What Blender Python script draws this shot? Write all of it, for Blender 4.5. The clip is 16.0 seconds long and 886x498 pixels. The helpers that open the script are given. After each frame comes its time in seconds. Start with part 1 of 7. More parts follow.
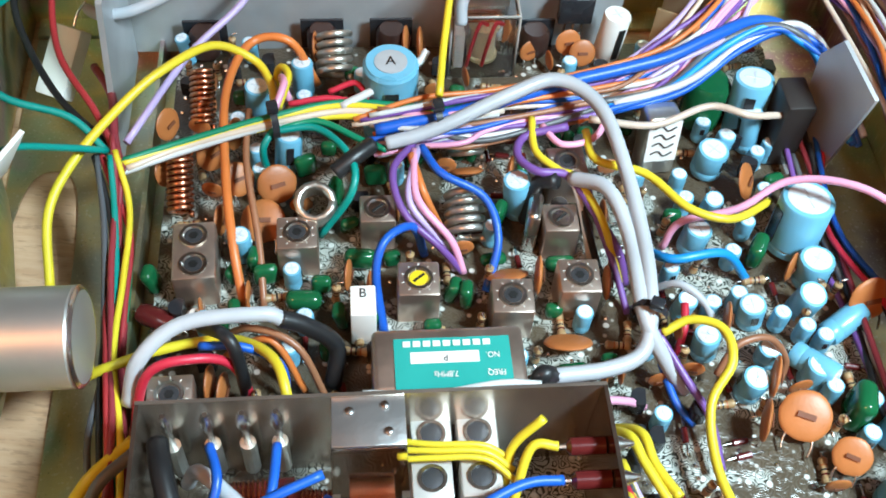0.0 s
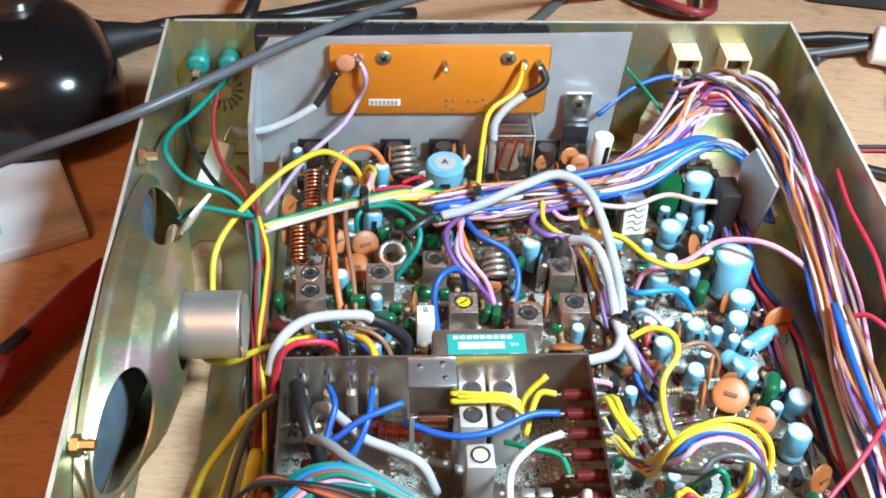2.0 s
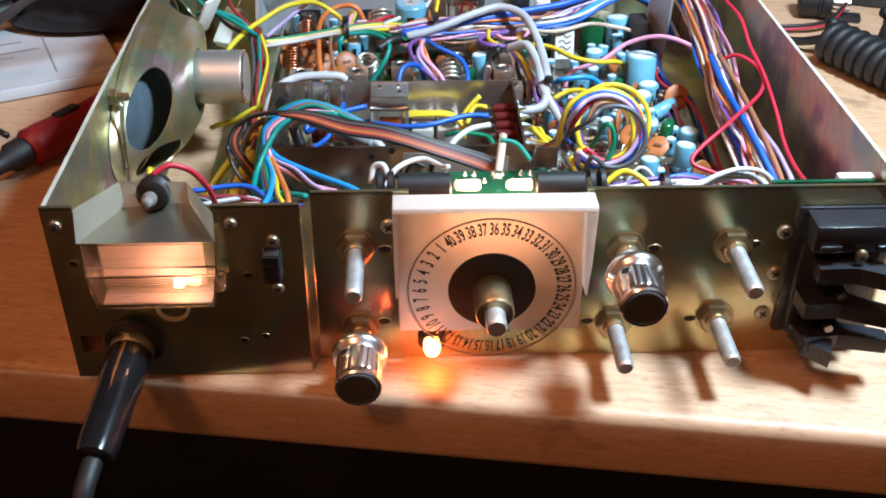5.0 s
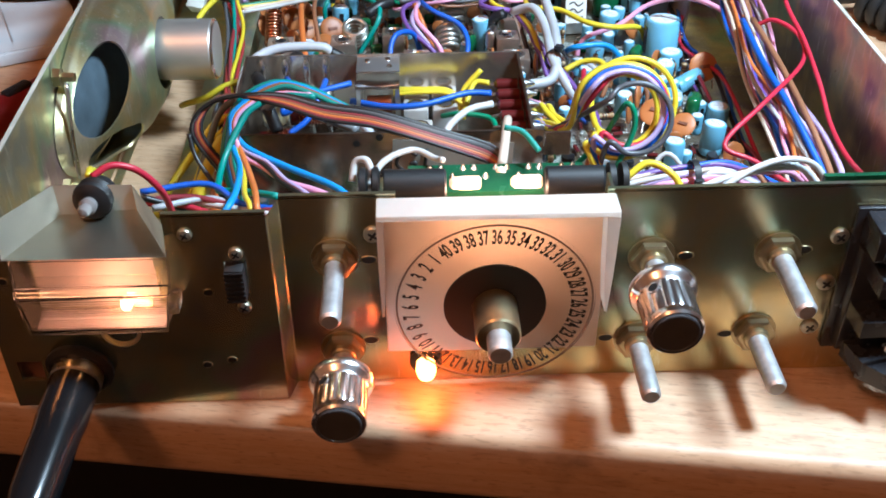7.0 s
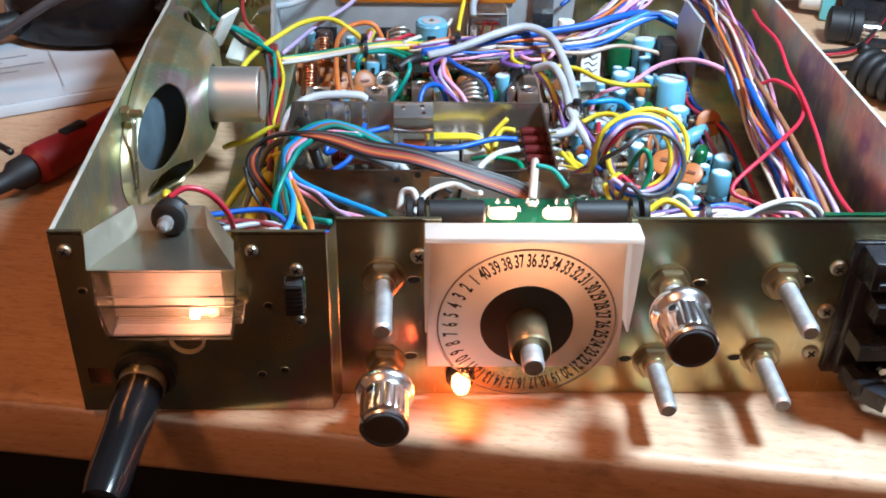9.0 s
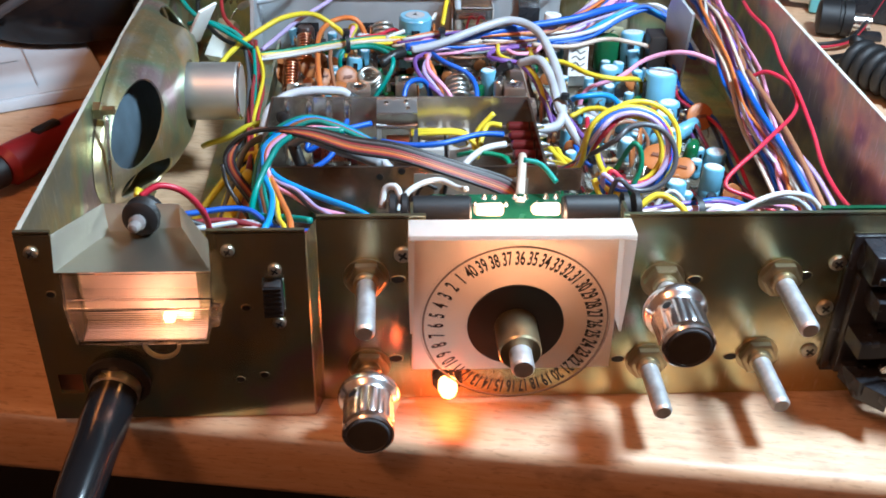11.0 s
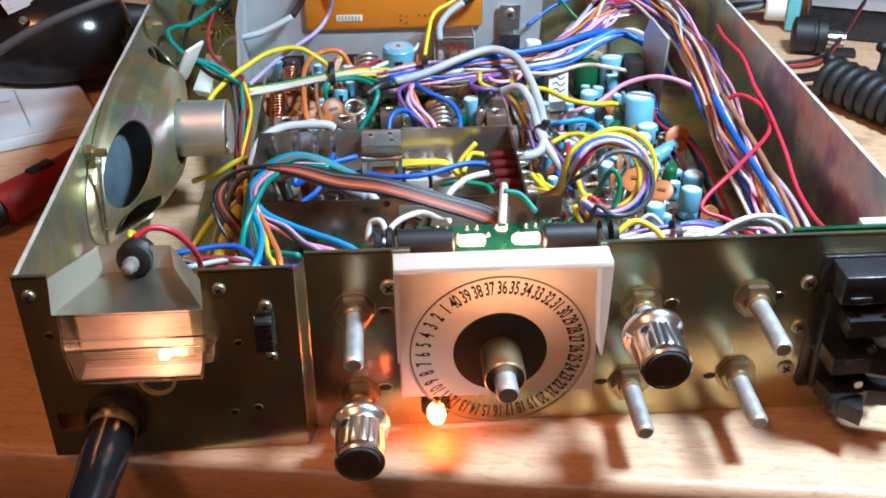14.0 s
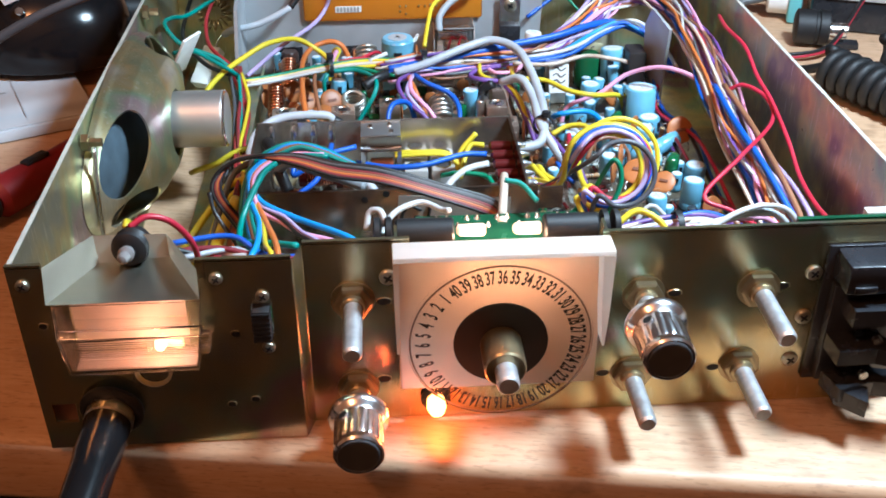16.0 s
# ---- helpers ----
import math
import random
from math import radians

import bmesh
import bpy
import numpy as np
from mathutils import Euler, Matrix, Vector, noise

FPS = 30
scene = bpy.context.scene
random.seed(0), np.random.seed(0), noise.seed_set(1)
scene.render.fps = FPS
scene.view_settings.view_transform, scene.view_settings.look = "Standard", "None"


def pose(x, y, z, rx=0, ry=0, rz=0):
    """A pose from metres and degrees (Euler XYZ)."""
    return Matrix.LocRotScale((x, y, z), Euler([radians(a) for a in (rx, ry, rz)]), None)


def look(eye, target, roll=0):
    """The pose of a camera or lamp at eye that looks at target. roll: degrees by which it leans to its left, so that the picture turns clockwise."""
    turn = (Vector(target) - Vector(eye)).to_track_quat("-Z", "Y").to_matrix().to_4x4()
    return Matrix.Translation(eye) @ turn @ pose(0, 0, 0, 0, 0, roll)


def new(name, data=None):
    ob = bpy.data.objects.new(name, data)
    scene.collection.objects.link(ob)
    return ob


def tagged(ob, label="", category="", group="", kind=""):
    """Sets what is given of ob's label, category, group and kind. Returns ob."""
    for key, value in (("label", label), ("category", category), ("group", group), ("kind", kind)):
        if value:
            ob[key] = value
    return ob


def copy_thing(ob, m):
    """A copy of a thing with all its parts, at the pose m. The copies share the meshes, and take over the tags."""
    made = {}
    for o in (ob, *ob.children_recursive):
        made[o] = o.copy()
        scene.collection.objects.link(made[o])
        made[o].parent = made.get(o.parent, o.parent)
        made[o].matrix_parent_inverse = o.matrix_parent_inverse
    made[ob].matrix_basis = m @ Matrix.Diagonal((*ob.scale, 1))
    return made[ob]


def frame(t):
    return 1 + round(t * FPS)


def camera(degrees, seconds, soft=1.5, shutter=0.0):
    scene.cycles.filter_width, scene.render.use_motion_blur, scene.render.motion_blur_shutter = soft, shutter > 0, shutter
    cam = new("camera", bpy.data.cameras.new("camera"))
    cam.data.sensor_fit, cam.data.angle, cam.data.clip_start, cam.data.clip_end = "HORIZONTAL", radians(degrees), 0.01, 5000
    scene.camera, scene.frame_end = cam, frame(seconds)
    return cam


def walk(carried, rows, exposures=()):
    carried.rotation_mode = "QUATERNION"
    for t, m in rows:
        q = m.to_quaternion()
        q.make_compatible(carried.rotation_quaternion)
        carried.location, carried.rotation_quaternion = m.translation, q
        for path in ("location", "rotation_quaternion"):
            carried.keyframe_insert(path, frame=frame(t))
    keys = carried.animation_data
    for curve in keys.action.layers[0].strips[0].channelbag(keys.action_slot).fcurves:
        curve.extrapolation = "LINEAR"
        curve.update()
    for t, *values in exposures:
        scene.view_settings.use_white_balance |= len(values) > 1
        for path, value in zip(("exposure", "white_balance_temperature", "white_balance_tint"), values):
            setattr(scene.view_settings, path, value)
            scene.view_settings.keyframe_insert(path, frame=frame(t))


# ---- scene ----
# ---- camera ----
cam = camera(46.4, 16.0, soft=1.8)
PATH = [
    (0, (0.095, 0.018, 0.225), (0.268, 1.179, -1.394), 5.1),
    (0.5, (0.094, 0.037, 0.236), (0.248, 1.189, -1.392), 5.4),
    (1, (0.092, 0.016, 0.249), (0.242, 1.271, -1.302), 4.6),
    (1.5, (0.089, -0.02, 0.275), (0.213, 1.3, -1.223), 3.5),
    (2, (0.082, -0.086, 0.286), (0.201, 1.335, -1.116), 2.9),
    (2.5, (0.088, -0.154, 0.281), (0.19, 1.342, -1.042), 2.1),
    (3, (0.091, -0.206, 0.282), (0.154, 1.343, -0.981), 0.7),
    (3.5, (0.093, -0.256, 0.276), (0.151, 1.365, -0.894), 0.4),
    (4, (0.104, -0.256, 0.252), (0.162, 1.385, -0.89), 0.2),
    (4.5, (0.105, -0.257, 0.234), (0.174, 1.393, -0.894), 0.5),
    (4.7, (0.103, -0.258, 0.224), (0.172, 1.396, -0.898), 0.5),
    (6.8, (0.106, -0.209, 0.202), (0.159, 1.385, -1.005), -0.1),
    (7, (0.108, -0.209, 0.202), (0.162, 1.389, -1.0), -0.2),
    (7.5, (0.097, -0.225, 0.201), (0.158, 1.393, -0.973), 0.0),
    (8, (0.087, -0.247, 0.213), (0.158, 1.402, -0.916), 0.7),
    (8.5, (0.09, -0.241, 0.212), (0.16, 1.424, -0.893), 1.1),
    (9, (0.093, -0.238, 0.208), (0.171, 1.434, -0.886), 1.5),
    (11.3, (0.095, -0.229, 0.201), (0.197, 1.445, -0.888), 1.3),
    (11.5, (0.096, -0.231, 0.208), (0.197, 1.445, -0.879), 1.2),
    (12, (0.099, -0.229, 0.206), (0.2, 1.451, -0.874), 0.7),
    (12.5, (0.1, -0.23, 0.209), (0.204, 1.451, -0.87), 0.1),
    (13, (0.098, -0.232, 0.208), (0.204, 1.452, -0.867), -0.0),
    (13.5, (0.097, -0.233, 0.209), (0.208, 1.452, -0.862), -0.0),
    (14, (0.097, -0.235, 0.21), (0.208, 1.454, -0.856), -0.1),
    (14.5, (0.097, -0.236, 0.211), (0.207, 1.454, -0.854), -0.1),
    (15, (0.096, -0.236, 0.209), (0.206, 1.454, -0.855), -0.2),
    (15.5, (0.098, -0.235, 0.208), (0.207, 1.452, -0.859), -0.2),
    (16, (0.097, -0.233, 0.206), (0.209, 1.453, -0.863), -0.1),
]
walk(cam, [(t, look(eye, target, roll)) for t, eye, target, roll in PATH], [(0.0, -0.22, 6450, 2), (1.0, -0.16, 6480, 4), (1.5, 0.03, 6400, 4.5), (3.0, -0.12, 6260, 6.5), (4.5, -0.26, 6200, 8.5), (7.5, -0.30, 5950, 7), (9.0, -0.22, 5950, 7), (16.0, -0.24, 5950, 7)])

# ---- world and lights ----
world = bpy.data.worlds.new("room")
scene.world = world
world.use_nodes = True
bg = world.node_tree.nodes["Background"]
bg.inputs["Color"].default_value = (0.80, 0.86, 1.0, 1)
bg.inputs["Strength"].default_value = 0.22


def lamp(name, kind, place, aim, power, colour, size=0.01, spread=None):
    data = bpy.data.lights.new(name, kind)
    data.energy, data.color = power, colour
    if kind == "AREA":
        data.shape, data.size = "DISK", size
        if spread:
            data.spread = radians(spread)
    else:
        data.shadow_soft_size = size
    ob = new(name, data)
    ob.matrix_world = look(place, aim)
    return ob


# bench lamp on the right, added warm fill overhead, and the set's small bulbs
lamp("bench_lamp_light", "AREA", (0.335, 0.0, 0.40), (0.14, 0.08, 0.0), 6.5, (0.685, 0.862, 1.0), 0.09)
lamp("ceiling_lamp_light", "POINT", (-0.55, -0.75, 1.40), (0.1, 0.1, 0.0), 30.0, (1.0, 0.39, 0.16), 0.12)
lamp("dial_bulb_light", "POINT", (0.1217, 0.0105, 0.0530), (0, 0, 0), 0.030, (1.0, 0.58, 0.36), 0.002)
lamp("dial_bulb_light", "POINT", (0.1371, 0.0105, 0.0530), (0, 0, 0), 0.030, (1.0, 0.58, 0.36), 0.002)
lamp("meter_bulb_light", "POINT", (0.0372, -0.0122, 0.0396), (0, 0, 0), 0.025, (1.0, 0.50, 0.29), 0.0015)
lamp("pilot_light", "POINT", (0.1103, -0.0110, 0.0056), (0, 0, 0), 0.021, (1.0, 0.15, 0.04), 0.003)


# ---- materials ----
def node_mat(name):
    m = bpy.data.materials.new(name)
    m.use_nodes = True
    nt = m.node_tree
    return m, nt, nt.nodes["Principled BSDF"]


def link(nt, a, b):
    nt.links.new(a, b)


def coords(nt, scale=(1, 1, 1), rot=(0, 0, 0)):
    tc, mp = nt.nodes.new("ShaderNodeTexCoord"), nt.nodes.new("ShaderNodeMapping")
    mp.inputs["Scale"].default_value = scale
    mp.inputs["Rotation"].default_value = rot
    link(nt, tc.outputs["Object"], mp.inputs["Vector"])
    return mp.outputs["Vector"]


def noise_tex(nt, vec, scale, detail=4, rough=0.55):
    n = nt.nodes.new("ShaderNodeTexNoise")
    n.inputs["Scale"].default_value, n.inputs["Detail"].default_value, n.inputs["Roughness"].default_value = scale, detail, rough
    link(nt, vec, n.inputs["Vector"])
    return n.outputs["Fac"]


def ramp(nt, fac, *stops):
    r = nt.nodes.new("ShaderNodeValToRGB")
    while len(r.color_ramp.elements) < len(stops):
        r.color_ramp.elements.new(0.5)
    for e, (p, c) in zip(r.color_ramp.elements, stops):
        e.position, e.color = p, (*c, 1)
    link(nt, fac, r.inputs["Fac"])
    return r.outputs["Color"]


def mixed(nt, fac, a, b, how="MIX"):
    x = nt.nodes.new("ShaderNodeMix")
    x.data_type, x.blend_type = "RGBA", how
    if isinstance(fac, float):
        x.inputs["Factor"].default_value = fac
    else:
        link(nt, fac, x.inputs["Factor"])
    link(nt, a, x.inputs[6])
    if isinstance(b, tuple):
        x.inputs[7].default_value = (*b, 1)
    else:
        link(nt, b, x.inputs[7])
    return x.outputs[2]


def bumped(nt, bsdf, fac, strength=0.2, distance=0.0005):
    b = nt.nodes.new("ShaderNodeBump")
    b.inputs["Strength"].default_value, b.inputs["Distance"].default_value = strength, distance
    link(nt, fac, b.inputs["Height"])
    link(nt, b.outputs["Normal"], bsdf.inputs["Normal"])


def span(nt, fac, low, high):
    r = nt.nodes.new("ShaderNodeMapRange")
    r.inputs["To Min"].default_value, r.inputs["To Max"].default_value = low, high
    link(nt, fac, r.inputs["Value"])
    return r.outputs["Result"]


def plain(name, colour, rough=0.4, metal=0.0, vary=0.25, grain=400, bump=0.1, island=0.0, coat=0.0):
    """A painted, moulded or plated surface: blotches, fine grain, uneven gloss."""
    m, nt, b = node_mat(name)
    v = coords(nt)
    big, fine = noise_tex(nt, v, grain * 0.15, 3), noise_tex(nt, v, grain * 2.5, 3)
    dark = tuple(c * (1 - vary) for c in colour)
    light = tuple(min(1, c * (1 + vary * 0.6)) for c in colour)
    c = ramp(nt, big, (0.3, dark), (0.7, light))
    c = mixed(nt, span(nt, fine, 0.0, vary * 0.5), c, tuple(x * 0.6 for x in colour))
    if island:
        info = nt.nodes.new("ShaderNodeObjectInfo")
        c = mixed(nt, span(nt, info.outputs["Random"], 0, island), c, tuple(x * 0.45 for x in colour))
    link(nt, c, b.inputs["Base Color"])
    b.inputs["Metallic"].default_value = metal
    link(nt, span(nt, big, max(0.03, rough * 0.7), min(1, rough * 1.3)), b.inputs["Roughness"])
    b.inputs["Coat Weight"].default_value = coat
    if bump:
        bumped(nt, b, fine, bump, 0.0002)
    return m


def zinc_mat(name, tone, rough=0.28, tarnish=(0.58, 0.40, 0.42)):
    """Yellow-passivated zinc sheet with drifting green, gold and violet tints."""
    m, nt, b = node_mat(name)
    v = coords(nt)
    drift, fine = noise_tex(nt, v, 22, 3), noise_tex(nt, coords(nt, (1, 1, 6)), 500, 3)
    c = ramp(nt, drift, (0.26, (0.46, 0.40, 0.24)), (0.40, tone), (0.49, (0.74, 0.60, 0.30)), (0.57, (0.44, 0.56, 0.36)), (0.65, tarnish), (0.76, (0.70, 0.54, 0.28)))
    stain = noise_tex(nt, v, 130, 5)
    c = mixed(nt, span(nt, stain, 0.0, 0.4), c, (0.28, 0.25, 0.17))
    scratch = noise_tex(nt, coords(nt, (1, 1, 0.12)), 900, 2)
    c = mixed(nt, ramp(nt, scratch, (0.60, (0, 0, 0)), (0.70, (0.45, 0.45, 0.45))), c, (0.85, 0.80, 0.66))
    speck = noise_tex(nt, v, 1400, 2)
    c = mixed(nt, ramp(nt, speck, (0.66, (0, 0, 0)), (0.74, (0.6, 0.6, 0.6))), c, (0.16, 0.14, 0.10))
    link(nt, c, b.inputs["Base Color"])
    b.inputs["Metallic"].default_value = 0.92
    link(nt, span(nt, stain, rough * 0.7, rough * 1.5), b.inputs["Roughness"])
    bumped(nt, b, fine, 0.12, 0.0002)
    return m


def wood_mat(name, light, dark, rough=0.38):
    m, nt, b = node_mat(name)
    v = coords(nt, (1.0, 9.0, 9.0))
    grain, broad = noise_tex(nt, v, 60, 6, 0.65), noise_tex(nt, coords(nt, (1, 4, 4)), 7, 4)
    pores = noise_tex(nt, coords(nt, (1.0, 5.0, 5.0)), 210, 2)
    c = ramp(nt, grain, (0.3, dark), (0.62, light))
    c = mixed(nt, span(nt, broad, 0.0, 0.55), c, tuple(x * 0.75 for x in dark))
    c = mixed(nt, ramp(nt, pores, (0.57, (0, 0, 0)), (0.66, (0.55, 0.55, 0.55))), c, tuple(x * 0.62 for x in dark))
    dirt = noise_tex(nt, coords(nt), 45, 5)
    c = mixed(nt, ramp(nt, dirt, (0.60, (0, 0, 0)), (0.76, (0.60, 0.60, 0.60))), c, (0.16, 0.09, 0.05))
    link(nt, c, b.inputs["Base Color"])
    link(nt, span(nt, broad, rough * 0.8, rough * 1.25), b.inputs["Roughness"])
    bumped(nt, b, grain, 0.15, 0.0003)
    return m


def glass_mat(name, colour=(1, 1, 1), rough=0.05, ior=1.45):
    m, nt, b = node_mat(name)
    b.inputs["Base Color"].default_value = (*colour, 1)
    b.inputs["Transmission Weight"].default_value, b.inputs["Roughness"].default_value, b.inputs["IOR"].default_value = 1, rough, ior
    bumped(nt, b, noise_tex(nt, coords(nt), 90, 2), 0.06, 0.0004)
    return m


def glow_mat(name, colour, strength):
    m, nt, b = node_mat(name)
    b.inputs["Base Color"].default_value = (*colour, 1)
    b.inputs["Emission Color"].default_value = (*colour, 1)
    b.inputs["Emission Strength"].default_value = strength
    return m


def opal_mat(name, colour):
    """Milky acrylic that lets light through."""
    m, nt, b = node_mat(name)
    tr, mx = nt.nodes.new("ShaderNodeBsdfTranslucent"), nt.nodes.new("ShaderNodeMixShader")
    fac = noise_tex(nt, coords(nt), 160, 4)
    c = ramp(nt, fac, (0.3, tuple(x * 0.94 for x in colour)), (0.7, colour))
    link(nt, c, b.inputs["Base Color"])
    link(nt, c, tr.inputs["Color"])
    b.inputs["Roughness"].default_value = 0.3
    mx.inputs[0].default_value = 0.55
    link(nt, b.outputs[0], mx.inputs[1])
    link(nt, tr.outputs[0], mx.inputs[2])
    link(nt, mx.outputs[0], nt.nodes["Material Output"].inputs["Surface"])
    return m


def board_mat(name):
    """Etched circuit board: pale lacquer with dark winding tracks and solder spots."""
    m, nt, b = node_mat(name)
    v = coords(nt)
    n = noise_tex(nt, v, 290, 1.6, 0.45)
    lines = nt.nodes.new("ShaderNodeMath")
    lines.operation = "PINGPONG"
    lines.inputs[1].default_value = 0.045
    link(nt, n, lines.inputs[0])
    fac = nt.nodes.new("ShaderNodeMath")
    fac.operation = "MULTIPLY"
    fac.inputs[1].default_value = 22
    link(nt, lines.outputs[0], fac.inputs[0])
    c = ramp(nt, fac.outputs[0], (0.30, (0.02, 0.024, 0.016)), (0.44, (0.38, 0.39, 0.35)))
    patch = noise_tex(nt, v, 55, 2)
    c = mixed(nt, ramp(nt, patch, (0.44, (0, 0, 0)), (0.48, (0.95, 0.95, 0.95))), c, (0.07, 0.05, 0.03))
    vor = nt.nodes.new("ShaderNodeTexVoronoi")
    vor.inputs["Scale"].default_value = 260
    link(nt, v, vor.inputs["Vector"])
    c = mixed(nt, ramp(nt, vor.outputs["Distance"], (0.16, (0.9, 0.9, 0.9)), (0.24, (0, 0, 0))), c, (0.62, 0.62, 0.58))
    link(nt, c, b.inputs["Base Color"])
    b.inputs["Roughness"].default_value = 0.3
    bumped(nt, b, fac.outputs[0], 0.3, 0.0003)
    return m


ZINC = zinc_mat("zinc_sheet", (0.56, 0.53, 0.35), 0.19)
ZINC_WALL = zinc_mat("zinc_wall", (0.50, 0.50, 0.40), 0.36)
# violet zinc for the unlit right side, its shade put into the darker tone
ZINC_SHADED = zinc_mat("tarnished_zinc_wall", (0.30, 0.24, 0.24), 0.30, (0.34, 0.18, 0.32))
BASKET = zinc_mat("basket_steel", (0.80, 0.75, 0.62), 0.34)
ALU = plain("brushed_aluminium", (0.64, 0.66, 0.68), 0.46, 0.6, 0.42, 120, 0.35)
STEEL = plain("plain_steel", (0.62, 0.60, 0.56), 0.28, 1.0, 0.2, 500, 0.1)
TIN = plain("tinned_can", (0.70, 0.55, 0.46), 0.34, 0.9, 0.3, 500, 0.15)
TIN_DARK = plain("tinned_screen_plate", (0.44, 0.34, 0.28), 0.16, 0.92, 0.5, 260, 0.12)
CHROME = plain("chrome", (0.93, 0.93, 0.94), 0.22, 1.0, 0.05, 300, 0.0)
SOLDER = plain("solder", (0.78, 0.78, 0.76), 0.25, 1.0, 0.15, 900, 0.3)
SHAFT = plain("turned_shaft", (0.66, 0.67, 0.68), 0.40, 0.75, 0.38, 900, 0.3)
SCREW = plain("yellow_zinc_screw", (0.50, 0.47, 0.36), 0.36, 0.9, 0.2, 500, 0.15)
BRASS = plain("dull_brass", (0.48, 0.40, 0.24), 0.35, 0.95, 0.3, 600, 0.1)
BLACK = plain("black_plastic", (0.022, 0.023, 0.027), 0.26, 0, 0.3, 500, 0.08)
RUBBER = plain("black_rubber", (0.011, 0.011, 0.012), 0.55, 0, 0.3, 500, 0.15)
GLOSS_BLACK = plain("glossy_black_moulding", (0.008, 0.008, 0.009), 0.16, 0, 0.2, 300, 0.04)
CONE = plain("grey_paper_cone", (0.06, 0.085, 0.105), 0.9, 0, 0.35, 700, 0.5)
ORANGE_BOARD = plain("amber_circuit_board", (0.62, 0.20, 0.015), 0.32, 0, 0.10, 200, 0.05)
WOOD = wood_mat("beech_bench", (0.66, 0.44, 0.28), (0.54, 0.32, 0.18), 0.46)
PCB = board_mat("main_board_lacquer")
GREEN_PCB = plain("green_board", (0.012, 0.075, 0.035), 0.25, 0, 0.4, 500, 0.2)
OPAL = opal_mat("opal_acrylic", (0.90, 0.84, 0.78))
# peach tone holds the warm glow of the bulbs on the backplate
OPAL_GLOW = opal_mat("peach_diffusing_film", (0.90, 0.74, 0.61))
CLEAR = glass_mat("clear_acrylic", (1, 1, 1), 0.03, 1.2)
EDGE_GLINT = plain("frosted_edge_plastic", (0.30, 0.28, 0.26), 0.12, 0, 0.2, 500, 0.1, 0, 0.5)
LENS_MAT = glass_mat("ribbed_clear_plastic", (1.0, 0.95, 0.93), 0.10)
lens_nodes = LENS_MAT.node_tree
ribs = lens_nodes.nodes.new("ShaderNodeTexWave")
ribs.bands_direction = "Z"
ribs.inputs["Scale"].default_value = 520
link(lens_nodes, coords(lens_nodes), ribs.inputs["Vector"])
relief = lens_nodes.nodes.new("ShaderNodeBump")
relief.inputs["Strength"].default_value = 0.14
relief.inputs["Distance"].default_value = 0.0003
link(lens_nodes, ribs.outputs["Fac"], relief.inputs["Height"])
for nd in lens_nodes.nodes:
    if "Normal" in nd.inputs and nd != relief:
        link(lens_nodes, relief.outputs["Normal"], nd.inputs["Normal"])
# also laid over small holes and recesses, where the black stands for shade
INK = plain("black_print", (0.01, 0.01, 0.01), 0.5, 0, 0.1, 300, 0)
WHITE = plain("white_plastic", (0.80, 0.79, 0.75), 0.45, 0, 0.08, 400, 0.1)
PAPER = plain("paper", (0.58, 0.61, 0.64), 0.8, 0, 0.05, 200, 0.1)
CREAM = plain("cream_plastic", (0.66, 0.58, 0.36), 0.4, 0, 0.12, 400, 0.1)
FILAMENT = glow_mat("lit_bulb", (1.0, 0.62, 0.42), 0.9)
METER_GLOW = glow_mat("meter_bulb", (1.0, 0.55, 0.25), 6)
PILOT = glow_mat("lit_pilot_lamp", (1.0, 0.36, 0.10), 12)
BULB = plain("grey_bulb_glass", (0.20, 0.185, 0.18), 0.08, 0, 0.5, 300, 0.05, 0, 0.6)


# ---- mesh helpers ----
def mesh_of(name, bm, material, smooth=0):
    me = bpy.data.meshes.new(name)
    if smooth:
        for f in bm.faces:
            f.smooth = True
        for e in bm.edges:
            e.smooth = len(e.link_faces) == 2 and e.calc_face_angle(0) < radians(smooth)
    bm.to_mesh(me)
    bm.free()
    me.materials.append(material)
    return me


def part(name, bm, material, parent=None, label="", smooth=35):
    ob = new(name, mesh_of(name, bm, material, smooth))
    ob.parent = parent
    if label:
        ob["label"] = label
    return ob


def thing(name, label, category, group="", kind="", at=(0, 0, 0), rz=0, rx=0, ry=0):
    ob = new(name)
    ob.empty_display_size = 0.005
    ob.matrix_world = pose(*at, rx, ry, rz)
    return tagged(ob, label, category, group, kind)


def box(x0, x1, y0, y1, z0, z1, bevel=0.0, seg=2, bm=None):
    own = bmesh.new()
    bmesh.ops.create_cube(own, size=1)
    bmesh.ops.transform(own, matrix=Matrix.LocRotScale(((x0 + x1) / 2, (y0 + y1) / 2, (z0 + z1) / 2), None, (abs(x1 - x0), abs(y1 - y0), abs(z1 - z0))), verts=own.verts)
    if bevel:
        bmesh.ops.bevel(own, geom=own.edges[:], offset=bevel, segments=seg, affect="EDGES", profile=0.5)
    return own if bm is None else merge(bm, own)


def merge(bm, other, m=None):
    if m is not None:
        bmesh.ops.transform(other, matrix=m, verts=other.verts)
    me = bpy.data.meshes.new("joined")
    other.to_mesh(me)
    other.free()
    bm.from_mesh(me)
    bpy.data.meshes.remove(me)
    return bm


